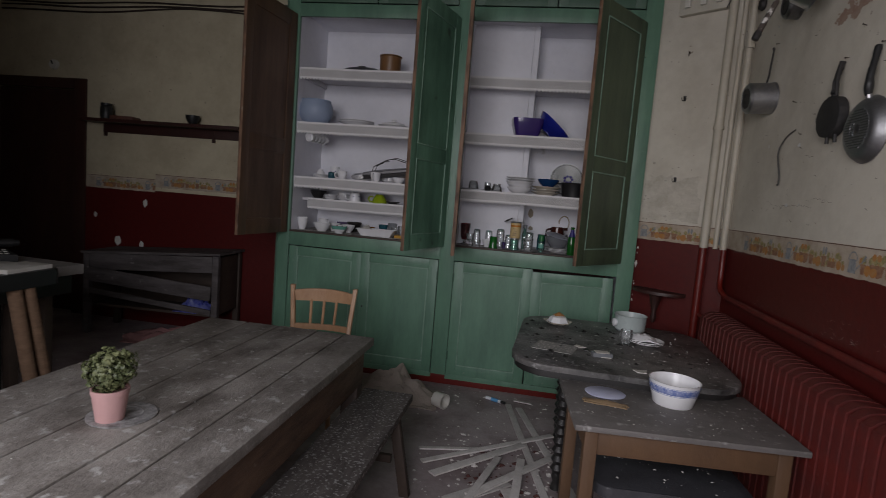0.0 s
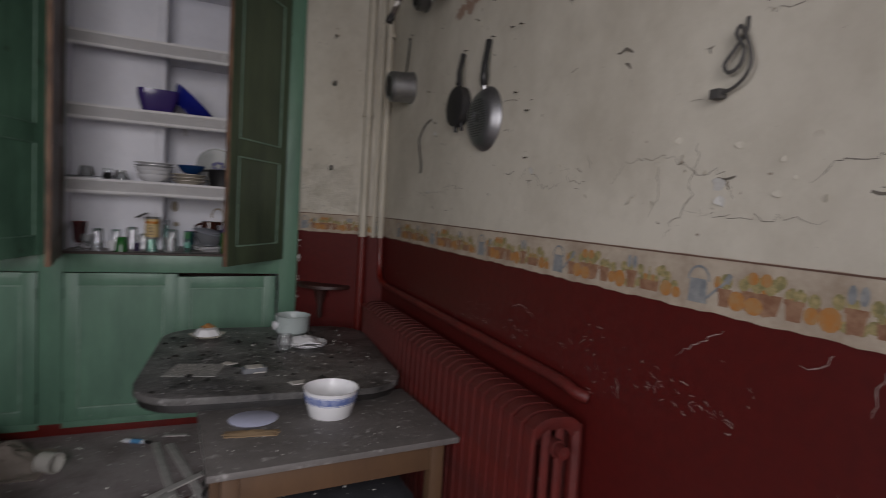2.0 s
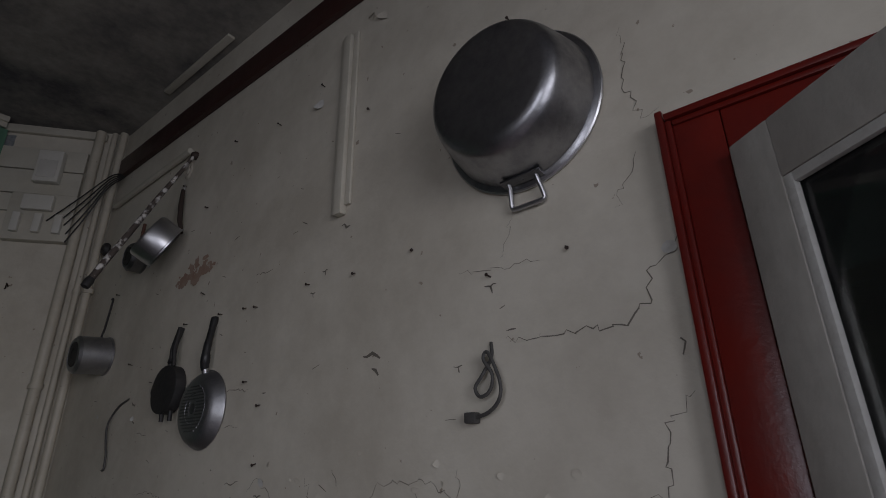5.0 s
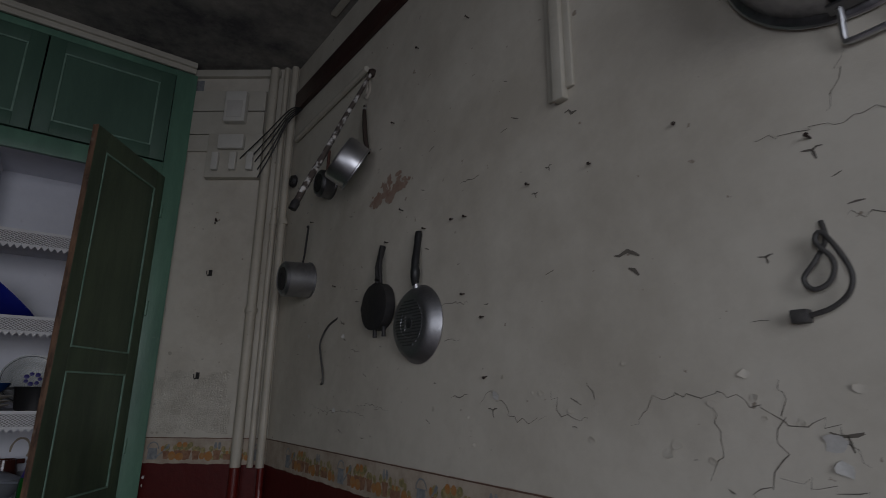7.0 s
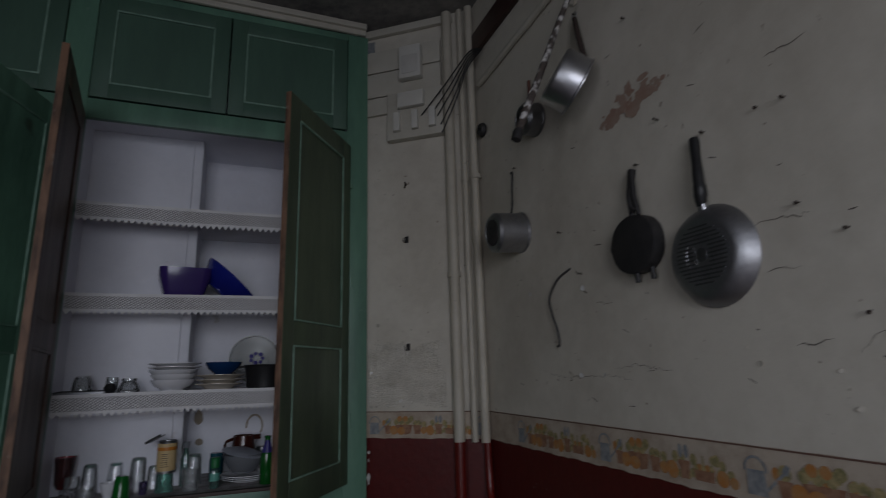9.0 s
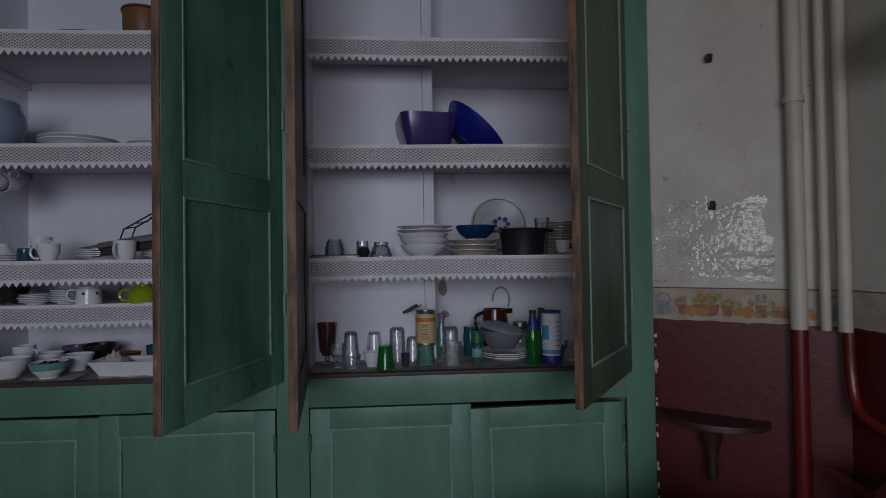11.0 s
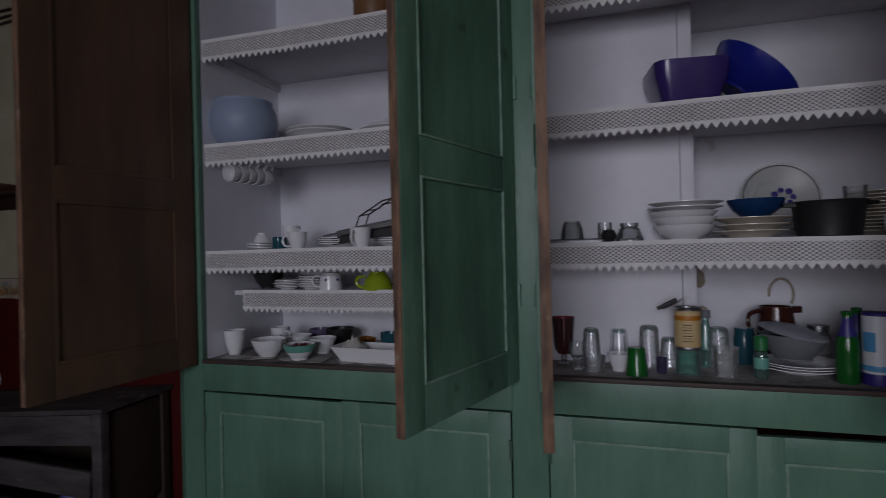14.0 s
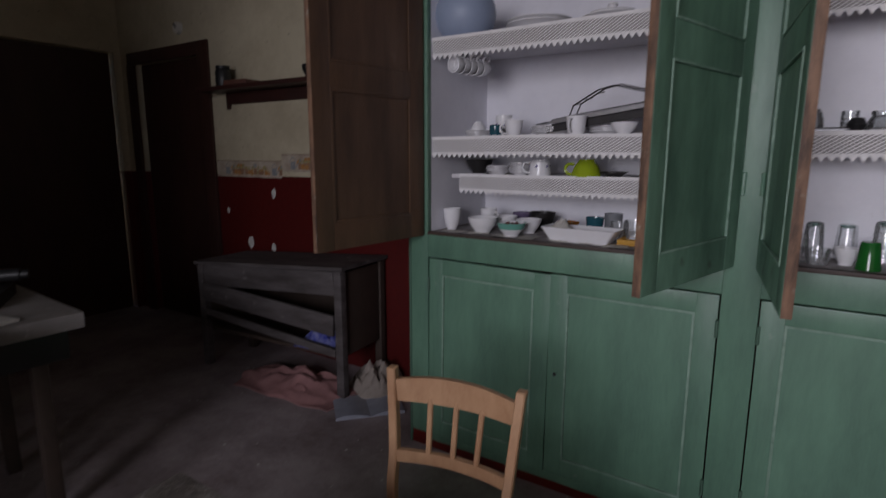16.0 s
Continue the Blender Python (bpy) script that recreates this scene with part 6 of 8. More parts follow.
def slat(x0, y0, x1, y1, w, z, lift=0.0):
    z += 0.0007 * next(laid)
    L = math.hypot(x1 - x0, y1 - y0)
    bm = box(B(), 0, L, -w / 2, w / 2, 0, 0.009, 0.0015)
    solid("wooden_lath", bm, SLAT, Matrix.Translation((x0, y0, z)) @ Matrix.Rotation(math.atan2(y1 - y0, x1 - x0), 4, "Z") @ Matrix.Rotation(radians(-lift), 4, "Y"),
          "broken grey plaster lath lying on the floor", "lath", "broken laths on the floor")


slat(-0.07, 3.90, 0.20, 2.60, 0.042, 0.0)
slat(0.01, 3.86, 0.34, 2.70, 0.045, 0.0)
slat(-0.50, 2.84, 0.24, 3.44, 0.040, 0.010)
slat(-0.42, 2.72, 0.06, 3.24, 0.055, 0.010)
slat(-0.20, 2.55, 0.28, 3.17, 0.050, 0.020)
slat(-0.30, 2.50, -0.02, 2.78, 0.085, 0.0)
slat(0.05, 3.02, 0.02, 2.45, 0.045, 0.020)
slat(-0.08, 3.00, -0.22, 2.42, 0.04, 0.020)
slat(-0.1, 2.35, 0.3, 2.62, 0.05, 0.030)
slat(-0.02, 2.7, 0.12, 2.35, 0.06, 0.0)
slat(-0.55, 3.0, -0.2, 3.1, 0.03, 0.0)
slat(-0.03, 3.98, 0.10, 3.96, 0.025, 0.0)
solid("fallen_cloth", crumple(0.66, 0.36, 0.20, 2.2, 28), CLOTH, pose(-0.92, 3.76, 0, 0, 0, 4), "dirty beige cloth crumpled on the floor by the cupboard", "cloth")
solid("plastic_tub", lathe([(0, 0), (0.05, 0), (0.055, 0.09), (0.05, 0.09), (0.046, 0.006), (0, 0.005)], 20), WHITEPL, pose(-0.585, 3.69, 0.056, 90, 0, 60), "small off-white plastic tub lying on its side", "tub")
tb = thing("glue_tube", pose(-0.17, 3.93, 0.014, 0, 0, -25), "small white tube with a blue label on the floor", "tube")
part("tube_body", tube([(-0.075, 0, 0), (0.05, 0, 0)], 0.013, 10), CARD, tb)
part("cap", tube([(0.05, 0, 0), (0.085, 0, 0)], 0.010, 10), BLACKPL, tb)
part("label_band", tube([(-0.03, 0, 0), (0.03, 0, 0)], 0.0135, 10), CYAN, tb)
solid("thin_wire", tube(smooth_path([(-1.10, 4.10, 0.004), (-0.98, 4.06, 0.006), (-0.90, 3.98, 0.004), (-0.86, 3.84, 0.004)], 5), 0.004, 5), PAPER, pose(0, 0, 0), "thin pale cord lying on the floor", "cord")


def debris(name, n, region, z, smin, smax, material, label, avoid=None):
    """Loose chips: low jagged lumps scattered over a surface."""
    bm = B()
    for _ in range(n):
        x, y = random.uniform(region[0], region[1]), random.uniform(region[2], region[3])
        s = smin + (smax - smin) * random.random() ** 3
        m = random.randint(4, 6)
        a0 = random.uniform(0, 6)
        h = s * random.uniform(0.2, 0.5)
        rim = [bm.verts.new((x + s * random.uniform(0.5, 1) * math.cos(a0 + 2 * math.pi * k / m), y + s * random.uniform(0.5, 1) * math.sin(a0 + 2 * math.pi * k / m), z)) for k in range(m)]
        c = bm.verts.new((x, y, z + h))
        for k in range(m):
            bm.faces.new((rim[k], rim[(k + 1) % m], c))
    ob = new(name, mesh_of(name, bm, material, 0))
    return tagged(ob, label, "debris", kind="stuff")


debris("floor_debris", 760, (-0.55, 0.95, 2.0, 4.1), 0.001, 0.002, 0.017, SPECK, "pale plaster crumbs scattered over the floor")
debris("floor_debris", 260, (-3.9, -0.5, 2.8, 4.6), 0.001, 0.003, 0.013, SPECK, "plaster crumbs on the far floor")
debris("lath_debris", 160, (-0.35, 0.35, 2.4, 3.3), 0.001, 0.006, 0.03, SLAT, "splinters and rubble among the laths")
debris("red_rubble", 140, (-0.25, 0.30, 2.45, 3.2), 0.001, 0.008, 0.03, mat("red_tile_rubble", (0.10, 0.035, 0.03), rough=0.8), "broken red tile pieces among the laths")
debris("table_crumbs", 300, (0.02, 0.98, 2.58, 3.55), 0.752, 0.0015, 0.009, SPECK, "paint flakes scattered on the black tabletop")
debris("table_dirt", 150, (0.0, 0.9, 2.6, 3.5), 0.752, 0.004, 0.030, BLACK, "black crumbs on the tabletop")
debris("side_table_crumbs", 150, (0.24, 1.0, 2.08, 2.44), 0.695, 0.001, 0.006, SPECK, "flakes on the side table")
debris("stool_crumbs", 40, (0.36, 0.88, 2.14, 2.42), 0.43, 0.002, 0.013, SPECK, "flakes on the dark stool")
debris("bench_crumbs", 420, (-0.82, -0.58, 0.9, 2.74), 0.425, 0.001, 0.0045, SPECK, "plaster dust and flakes on the bench")
debris("farm_table_crumbs", 200, (-1.72, -0.82, 0.7, 2.68), 0.720, 0.001, 0.005, SPECK, "flakes on the farmhouse table")
debris("sill_crumbs", 160, (-1.95, 0.6, 4.2, 4.42), 1.130, 0.001, 0.006, BROWNPRINT, "dark droppings and dirt on the cupboard sill")

# ---- crockery ----
def handle_loop(h, r, out, thick=0.005, mid=0.5):
    """A cup's handle on its +x side."""
    return tube(smooth_path([(r * 0.92, 0, h * (mid + 0.32)), (r + out * 0.7, 0, h * (mid + 0.30)), (r + out, 0, h * mid), (r + out * 0.6, 0, h * (mid - 0.28)), (r * 0.86, 0, h * (mid - 0.32))], 4), thick, 7)


def cup_prof(r, h, foot=0.62, t=0.003):
    return [(0, 0), (r * foot, 0), (r * foot, 0.004), (r * (foot + 0.12), h * 0.15), (r * 0.93, h * 0.55), (r, h), (r - t, h), (r * 0.93 - t, h * 0.55), (r * foot, h * 0.10), (0, h * 0.08)]


def bowl_prof(r, h, foot=0.5, t=0.004):
    return [(0, 0), (r * foot, 0), (r * foot, 0.006), (r * (foot + 0.05), 0.010), (r * 0.80, h * 0.45), (r * 0.95, h * 0.8), (r, h), (r - t, h), (r * 0.92 - t, h * 0.78), (r * 0.74, h * 0.42), (r * foot * 0.8, 0.014), (0, 0.012)]


def plate_prof(r, h=0.02, t=0.003):
    return [(0, 0), (r * 0.55, 0), (r * 0.58, 0.003), (r * 0.68, h * 0.55), (r, h), (r, h + t), (r * 0.66, h * 0.55 + t), (r * 0.55, 0.005), (0, 0.005)]


def tumbler_prof(r0, r1, h, t=0.0025, base=0.008):
    return [(0, 0), (r0, 0), (r1, h), (r1 - t, h), (r0 - t, base), (0, base)]


def up_down(prof, h):
    return [(r, h - z) for r, z in prof]


def cup(x, y, z, r, h, turn=200, material=PORC, label="white porcelain coffee cup on a cupboard shelf", upside=False, foot=0.62, handle=True, band=None, category="cup", scale=0.5):
    ob = thing("cup", pose(x, y, z, 0, 0, turn), label, category, "crockery in the cupboard")
    p = cup_prof(r, h, foot)
    part("cup_body", lathe(up_down(p, h) if upside else p, 26), material, ob)
    if handle:
        part("handle", handle_loop(h, r * 0.95, r * 0.62, 0.0045), material, ob)
    if band:
        for k in range(6):
            a = radians(60 * k + 20)
            f = lathe([(0, 0), (0.006, 0.0), (0.004, 0.0015), (0, 0.002)], 7, m=Matrix.Rotation(a, 4, "Z") @ Matrix.Translation((r * 0.965, 0, h * 0.6)) @ Matrix.Rotation(radians(80), 4, "Y"))
            part("painted_flower", f, band, ob)
    return ob


def bowl(x, y, z, r, h, material=PORC, label="white porcelain bowl in the cupboard", foot=0.5, segs=30, tilt=(0, 0, 0)):
    return solid("bowl", lathe(bowl_prof(r, h, foot), segs), material, pose(x, y, z, *tilt), label, "bowl", "crockery in the cupboard")


def plates(x, y, z, r, n, gap=0.009, material=PORC, h=0.02, label="white porcelain plate in a stack"):
    for k in range(n):
        solid("plate", lathe(plate_prof(r * (1 - 0.01 * (k % 2)), h), 34), material, pose(x + 0.003 * math.sin(k * 2.1), y + 0.003 * math.cos(k * 1.7), z + k * gap), label, "plate", "stacked plates")


def upturned(x, y, z, r0, r1, h, label="clear tumbler standing upside down on the sill", bands=1):
    """A tapered tumbler upside down: open rim below, thick rounded base above."""
    ob = thing("drinking_glass", pose(x, y, z), label, "glass", "glassware in the cupboard")
    prof = [(r0 - 0.0024, 0.0), (r0, 0.0005), (r0 + 0.0012, 0.006), (r0 - 0.0005, 0.012), (r1, h - 0.014), (r1 - 0.002, h - 0.005), (r1 - 0.008, h), (r1 * 0.5, h - 0.003), (0, h - 0.003),
            (0, h - 0.013), (r1 - 0.010, h - 0.015), (r1 - 0.004, h - 0.022), (r0 - 0.0026, 0.010)]
    part("glass_body", lathe(prof, 26), CLEAR, ob).visible_shadow = False
    part("thick_base", lathe([(0, h - 0.011), (r1 - 0.011, h - 0.012), (r1 - 0.006, h - 0.008), (r1 - 0.010, h - 0.0045), (0, h - 0.0055)], 26), AQUA, ob, "thick glass base").visible_shadow = False
    for k in range(bands):
        zz = h * (0.22 + 0.16 * k)
        rr = r0 + (r1 - r0) * zz / h
        part("ring", lathe([(rr, zz - 0.003), (rr + 0.0018, zz), (rr, zz + 0.003)], 26), CLEAR, ob).visible_shadow = False
    return ob


def glass(x, y, z, r0, r1, h, material=CLEAR, label="clear drinking glass on the cupboard sill", rings=0, name="drinking_glass", dust=True):
    prof = tumbler_prof(r0, r1, h)
    ob = thing(name, pose(x, y, z), label, "glass", "glassware in the cupboard")
    body = part("glass_body", lathe(prof, 24), material, ob)
    body.visible_shadow = False
    for k in range(rings):
        zz = h * (0.3 + 0.5 * k / max(1, rings))
        rr = r0 + (r1 - r0) * zz / h
        rg = part("ring", lathe([(rr, zz - 0.003), (rr + 0.002, zz), (rr, zz + 0.003)], 24), material, ob)
        rg.visible_shadow = False
    return ob


LZ = LEFT_Z
# top left shelf
pt = thing("enamel_pot", pose(-1.30, 4.40, LZ[0]), "brown enamel pot with a lid on the top shelf", "pot")
part("pot_body", lathe([(0, 0), (0.082, 0), (0.086, 0.01), (0.088, 0.15), (0.092, 0.154), (0.086, 0.156), (0, 0.150)], 30), COPPER, pt)
part("lid", lathe([(0.093, 0.157), (0.093, 0.163), (0.05, 0.172), (0, 0.174)], 30), COPPER, pt)
lid = solid("pan_lid", lathe([(0, 0.035), (0.03, 0.035), (0.03, 0.028), (0.10, 0.022), (0.15, 0.006), (0.152, 0), (0.146, 0), (0.10, 0.016), (0, 0.02)], 34), BLACKPL, pose(-1.53, 4.36, LZ[0] + 0.034, 13, 0, 0), "black enamel pan lid lying on the shelf", "lid")
solid("tray", boxed(-0.12, 0.12, -0.09, 0.09, 0, 0.02, 0.008), COPPER, pose(-1.08, 4.38, LZ[0]), "brown tray on the top shelf", "tray")
# second shelf
solid("mixing_bowl", lathe([(0, 0), (0.085, 0), (0.10, 0.008), (0.132, 0.06), (0.142, 0.11), (0.135, 0.155), (0.118, 0.188), (0.122, 0.196), (0.114, 0.196), (0.128, 0.15), (0.135, 0.11), (0.125, 0.062), (0.09, 0.016), (0, 0.014)], 36), PALEBLUE,
      pose(-1.893, 4.32, LZ[1]) @ Matrix.Scale(1.0, 4), "large pale blue round bowl on a lace-edged shelf", "bowl")
plates(-1.545, 4.36, LZ[1], 0.145, 2, 0.014, h=0.034, label="flat white serving dish on the shelf")
ld = thing("lidded_dish", pose(-1.225, 4.36, LZ[1] + 0.0), "white lidded dish on the shelf", "dish")
part("dish", lathe(plate_prof(0.125, 0.026), 34), PORC, ld)
part("lid", lathe([(0.105, 0.028), (0.09, 0.046), (0.045, 0.056), (0.02, 0.059), (0.014, 0.066), (0.022, 0.074), (0.018, 0.080), (0, 0.082)], 28), PORC, ld)
bowl(-0.98, 4.36, LZ[1], 0.085, 0.05, label="white shallow bowl behind the green door")
# cups hanging on hooks under the shelf
for k in range(5):
    c = cup(-1.865 + 0.030 * k, 4.33 + 0.012 * k, LZ[1] - 0.155, 0.038, 0.062, label="white cup hanging from a hook under the shelf")
    c.matrix_basis = pose(-1.880 + 0.0165 * k, 4.275 + 0.030 * k, LZ[1] - 0.112 - 0.002 * k, 98, -55, -20)
for k in range(6):
    hk = tube(smooth_path([(0, 0, 0), (0, 0, -0.015), (0.008, 0, -0.028), (0.016, 0, -0.022), (0.016, 0, -0.012)], 4), 0.0018, 5)
    solid("cup_hook", hk, STEEL, pose(-1.52 + 0.035 * k, 4.26 + 0.006 * (k % 3), LZ[1] - 0.0245, 0, 0, 40 * k), "small brass cup hook under the shelf", "hook", "cup hooks under the shelf")
# third shelf
plates(-1.83, 4.34, LZ[2], 0.062, 4, 0.0065, h=0.010, label="white saucer in a small stack")
bowl(-1.83, 4.34, LZ[2] + 0.032, 0.036, 0.040, label="white egg-shaped cup on saucers", tilt=(180, 0, 0)).matrix_basis = pose(-1.83, 4.34, LZ[2] + 0.075, 180)
solid("small_jar", lathe([(0, 0), (0.028, 0), (0.030, 0.005), (0.030, 0.05), (0.026, 0.054), (0.024, 0.05), (0, 0.048)], 20), PETROL, pose(-1.715, 4.30, LZ[2]), "small blue glazed jar on the shelf", "jar")
cup(-1.735, 4.42, LZ[2], 0.040, 0.105, -20, label="tall white flowered cup on the shelf", band=NAVY)
cup(-1.61, 4.27, LZ[2], 0.040, 0.070, 190, foot=0.6)
plates(-1.475, 4.40, LZ[2], 0.10, 4, 0.008, label="white dinner plate in a low stack")
solid("spoon", tube(smooth_path([(-0.08, 0, 0), (0, 0.01, 0.012), (0.06, 0.02, 0.02)], 4), 0.006, 6, radii=None), STEEL, pose(-1.46, 4.36, LZ[2] + 0.052), "steel spoon lying across the plates", "spoon")
cup(-1.32, 4.26, LZ[2], 0.042, 0.078, 262, foot=0.7, label="white mug with its handle to the front", upside=False)
bowl(-1.14, 4.32, LZ[2], 0.055, 0.05, label="white ribbed bowl on the shelf")
plates(-1.24, 4.42, LZ[2], 0.09, 3, 0.009)
gr = thing("grill_pan", pose(-1.245, 4.42, LZ[2] + 0.060, 8, -8, 0) @ Matrix.Scale(1.1, 4), "dark grill pan with a wire rack on the shelf", "pan")
part("pan_tray", plate_shape([(-0.21, -0.10), (0.22, -0.13), (0.24, 0.12), (-0.17, 0.13)], 0, 0.03, 0.008), IRON, gr)
part("second_tray", plate_shape([(-0.18, -0.11), (0.2, -0.12), (0.22, 0.10), (-0.15, 0.11)], 0.032, 0.05, 0.006), ALU_DK, gr)
for dy in (-0.06, 0.03):
    part("rack_wire", tube([(-0.12, dy, 0.051), (-0.10, dy, 0.085), (0.0, dy + 0.01, 0.125), (0.06, dy + 0.02, 0.13), (0.18, dy + 0.02, 0.08)], 0.003, 6), IRON, gr, "wire rack")
for k in range(4):
    part("rack_wire", tube([(-0.10 + 0.05 * k, -0.06, 0.087 + 0.013 * k), (-0.10 + 0.05 * k, 0.03, 0.087 + 0.013 * k)], 0.0025, 6), IRON, gr)
# low inner shelf
bowl(-1.90, 4.48, 1.400, 0.070, 0.070, BLACK, "black glazed bowl on the low shelf")
plates(-1.765, 4.43, 1.400, 0.060, 5, 0.007, h=0.012, label="white saucer in a stack on the low shelf")
plates(-1.645, 4.43, 1.400, 0.055, 7, 0.0075, h=0.012, label="white saucer in a stack on the low shelf")
cup(-1.535, 4.40, 1.400, 0.050, 0.072, 195, label="white cup with small blue flowers, upside down", upside=True, band=NAVY, foot=0.75)
lm = thing("cup", pose(-1.315, 4.40, 1.400, 0, 0, 185), "lime green breakfast cup turned upside down", "cup", "crockery in the cupboard")
part("cup_body", lathe(up_down(bowl_prof(0.066, 0.076, 0.5), 0.076), 28), LIME, lm)
part("handle", handle_loop(0.070, 0.058, 0.036, 0.007, 0.45), LIME, lm)
solid("dark_saucer", lathe(plate_prof(0.06, 0.02), 24), BLACK, pose(-1.20, 4.42, 1.400), "dark dish on the low shelf", "dish")
bowl(-1.02, 4.44, 1.400, 0.06, 0.05, GREYGLASS, "smoky grey bowl on the low shelf")

# sill, left half
SZ = 1.128
cup(-1.950, 4.30, SZ, 0.044, 0.105, 30, label="white footed beaker on the sill", handle=False, foot=0.55)
cup(-1.83, 4.46, SZ, 0.042, 0.098, -15, label="white flowered mug standing behind bowls", band=NAVY, foot=0.8)
bowl(-1.765, 4.28, SZ, 0.072, 0.075, label="white lipped bowl on the sill")
bowl(-1.72, 4.44, SZ, 0.055, 0.068, label="white bowl behind other bowls")
bowl(-1.70, 4.58, SZ, 0.048, 0.075, mat("mauve_glass", (0.14, 0.11, 0.19), rough=0.2), "mauve glass bowl on the sill")
bowl(-1.575, 4.55, SZ, 0.065, 0.085, BLACK, "black glazed bowl on the sill")
bowl(-1.580, 4.40, SZ, 0.060, 0.066, PORC, "white bowl with a blue rim")
tl = thing("bowl", pose(-1.605, 4.26, SZ), "white bowl with a mint green band, berries inside", "bowl", "crockery in the cupboard")
part("bowl_body", lathe(bowl_prof(0.066, 0.062), 30), PORC, tl)
part("mint_band", lathe([(0.0560, 0.034), (0.0600, 0.040), (0.0655, 0.059), (0.0668, 0.0625), (0.064, 0.0625)], 30), TEAL, tl, "mint green band")
for k in range(7):
    part("berry", lathe([(0, 0), (0.009, 0.005), (0.009, 0.011), (0, 0.016)], 8, m=pose(0.025 * math.cos(k * 0.9), 0.025 * math.sin(k * 0.9), 0.045 + 0.004 * (k % 2))), RED, tl, "dried red berry")
tr = thing("serving_tray", pose(-1.285, 4.285, SZ, 0, 0, -3), "white rectangular porcelain dish full of small things", "dish")
bm = B()
lo = rounded(-0.125, 0.125, -0.050, 0.050, 0.012, 3)
hi = rounded(-0.165, 0.165, -0.070, 0.070, 0.014, 3)
hi2 = rounded(-0.160, 0.160, -0.065, 0.065, 0.014, 3)
lo2 = rounded(-0.121, 0.121, -0.046, 0.046, 0.012, 3)
loops = [[bm.verts.new((x, y, z)) for x, y in o] for o, z in ((lo, 0), (hi, 0.060), (hi2, 0.060), (lo2, 0.006))]
for a, b in zip(loops, loops[1:]):
    for k in range(len(a)):
        bm.faces.new((a[k], a[(k + 1) % len(a)], b[(k + 1) % len(a)], b[k]))
bm.faces.new(loops[0][::-1])
bm.faces.new(loops[-1])
part("tray_body", bm, PORC, tr)
solid("crumpled_tissue", crumple(0.10, 0.08, 0.05, 4.4, 10), PAPER, pose(-1.37, 4.285, SZ + 0.040), "crumpled pinkish tissue in the white dish", "tissue")
solid("amber_dish", lathe([(0, 0), (0.03, 0), (0.052, 0.062), (0.047, 0.062), (0.026, 0.006), (0, 0.006)], 4), AMBER, pose(-1.405, 4.45, SZ, 0, 0, 20), "amber glass dish on the sill", "dish")
glass(-1.265, 4.40, SZ, 0.030, 0.040, 0.095, PETROL, "petrol blue square tumbler on the sill")
glass(-1.20, 4.46, SZ, 0.036, 0.040, 0.11, GREYGLASS, "smoky grey tumbler on the sill")
glass(-1.155, 4.38, SZ, 0.030, 0.036, 0.085, CLEAR, "clear tumbler behind the white dish")
glass(-1.075, 4.32, SZ + 0.026, 0.030, 0.040, 0.075, CLEAR, "clear glass standing on a yellow packet")
glass(-1.005, 4.36, SZ + 0.026, 0.032, 0.036, 0.07, CLEAR, "clear glass standing on a yellow packet")
solid("yellow_packet", boxed(-0.10, 0.10, -0.06, 0.06, 0, 0.025, 0.003), YELLOW, pose(-1.03, 4.33, SZ), "flat yellow orange cardboard packet on the sill", "packet")
for k in range(9):
    bm = plate_shape([(-0.05, -0.03), (0.045, -0.04), (0.06, 0.03), (-0.04, 0.035)], 0, 0.0012)
    solid("paper_scrap", bm, PAPER, pose(-1.9 + 0.13 * k, 4.235 + 0.01 * (k % 3), SZ + 0.002 + 0.0014 * (k % 2), 0, 0, 33 * k), "scrap of stained shelf paper on the sill", "paper", "shelf paper scraps")

# right side, second shelf
RZ = RIGHT_Z


def square_bowl(bm_r0, bm_r1, h, t=0.004):
    bm = B()
    L = []
    for w, z in ((bm_r0, 0), (bm_r1 * 0.97, h * 0.7), (bm_r1, h), (bm_r1 - t, h), (bm_r0 - t, t)):
        L.append([bm.verts.new((x, y, z)) for x, y in rounded(-w, w, -w, w, w * 0.35, 4)])
    for a, b in zip(L, L[1:]):
        for k in range(len(a)):
            bm.faces.new((a[k], a[(k + 1) % len(a)], b[(k + 1) % len(a)], b[k]))
    bm.faces.new(L[0][::-1])
    bm.faces.new(L[-1])
    return bm


solid("salad_bowl", square_bowl(0.085, 0.118, 0.142), PURPLE, pose(-0.135, 4.335, RZ[1], 0, 0, 8), "translucent purple square salad bowl on the shelf", "bowl")
solid("salad_bowl", lathe(bowl_prof(0.150, 0.098, 0.42), 36), BLUE, pose(0.020, 4.345, RZ[1] + 0.042, 0, 42, 0), "cobalt blue bowl tipped against the purple bowl", "bowl")
solid("flat_knife", boxed(-0.14, 0.14, -0.012, 0.012, 0, 0.006, 0.002), IRON, pose(-0.42, 4.30, RZ[1]), "dark flat blade lying on the shelf", "knife")
solid("shallow_dish", lathe(plate_prof(0.07, 0.012), 26), GREYGLASS, pose(0.34, 4.33, RZ[1]), "shallow glass dish on the shelf", "dish")
solid("black_lid", lathe([(0, 0), (0.035, 0), (0.04, 0.008), (0.012, 0.018), (0, 0.02)], 20), BLACKPL, pose(0.47, 4.30, RZ[1]), "small black lid on the shelf", "lid")
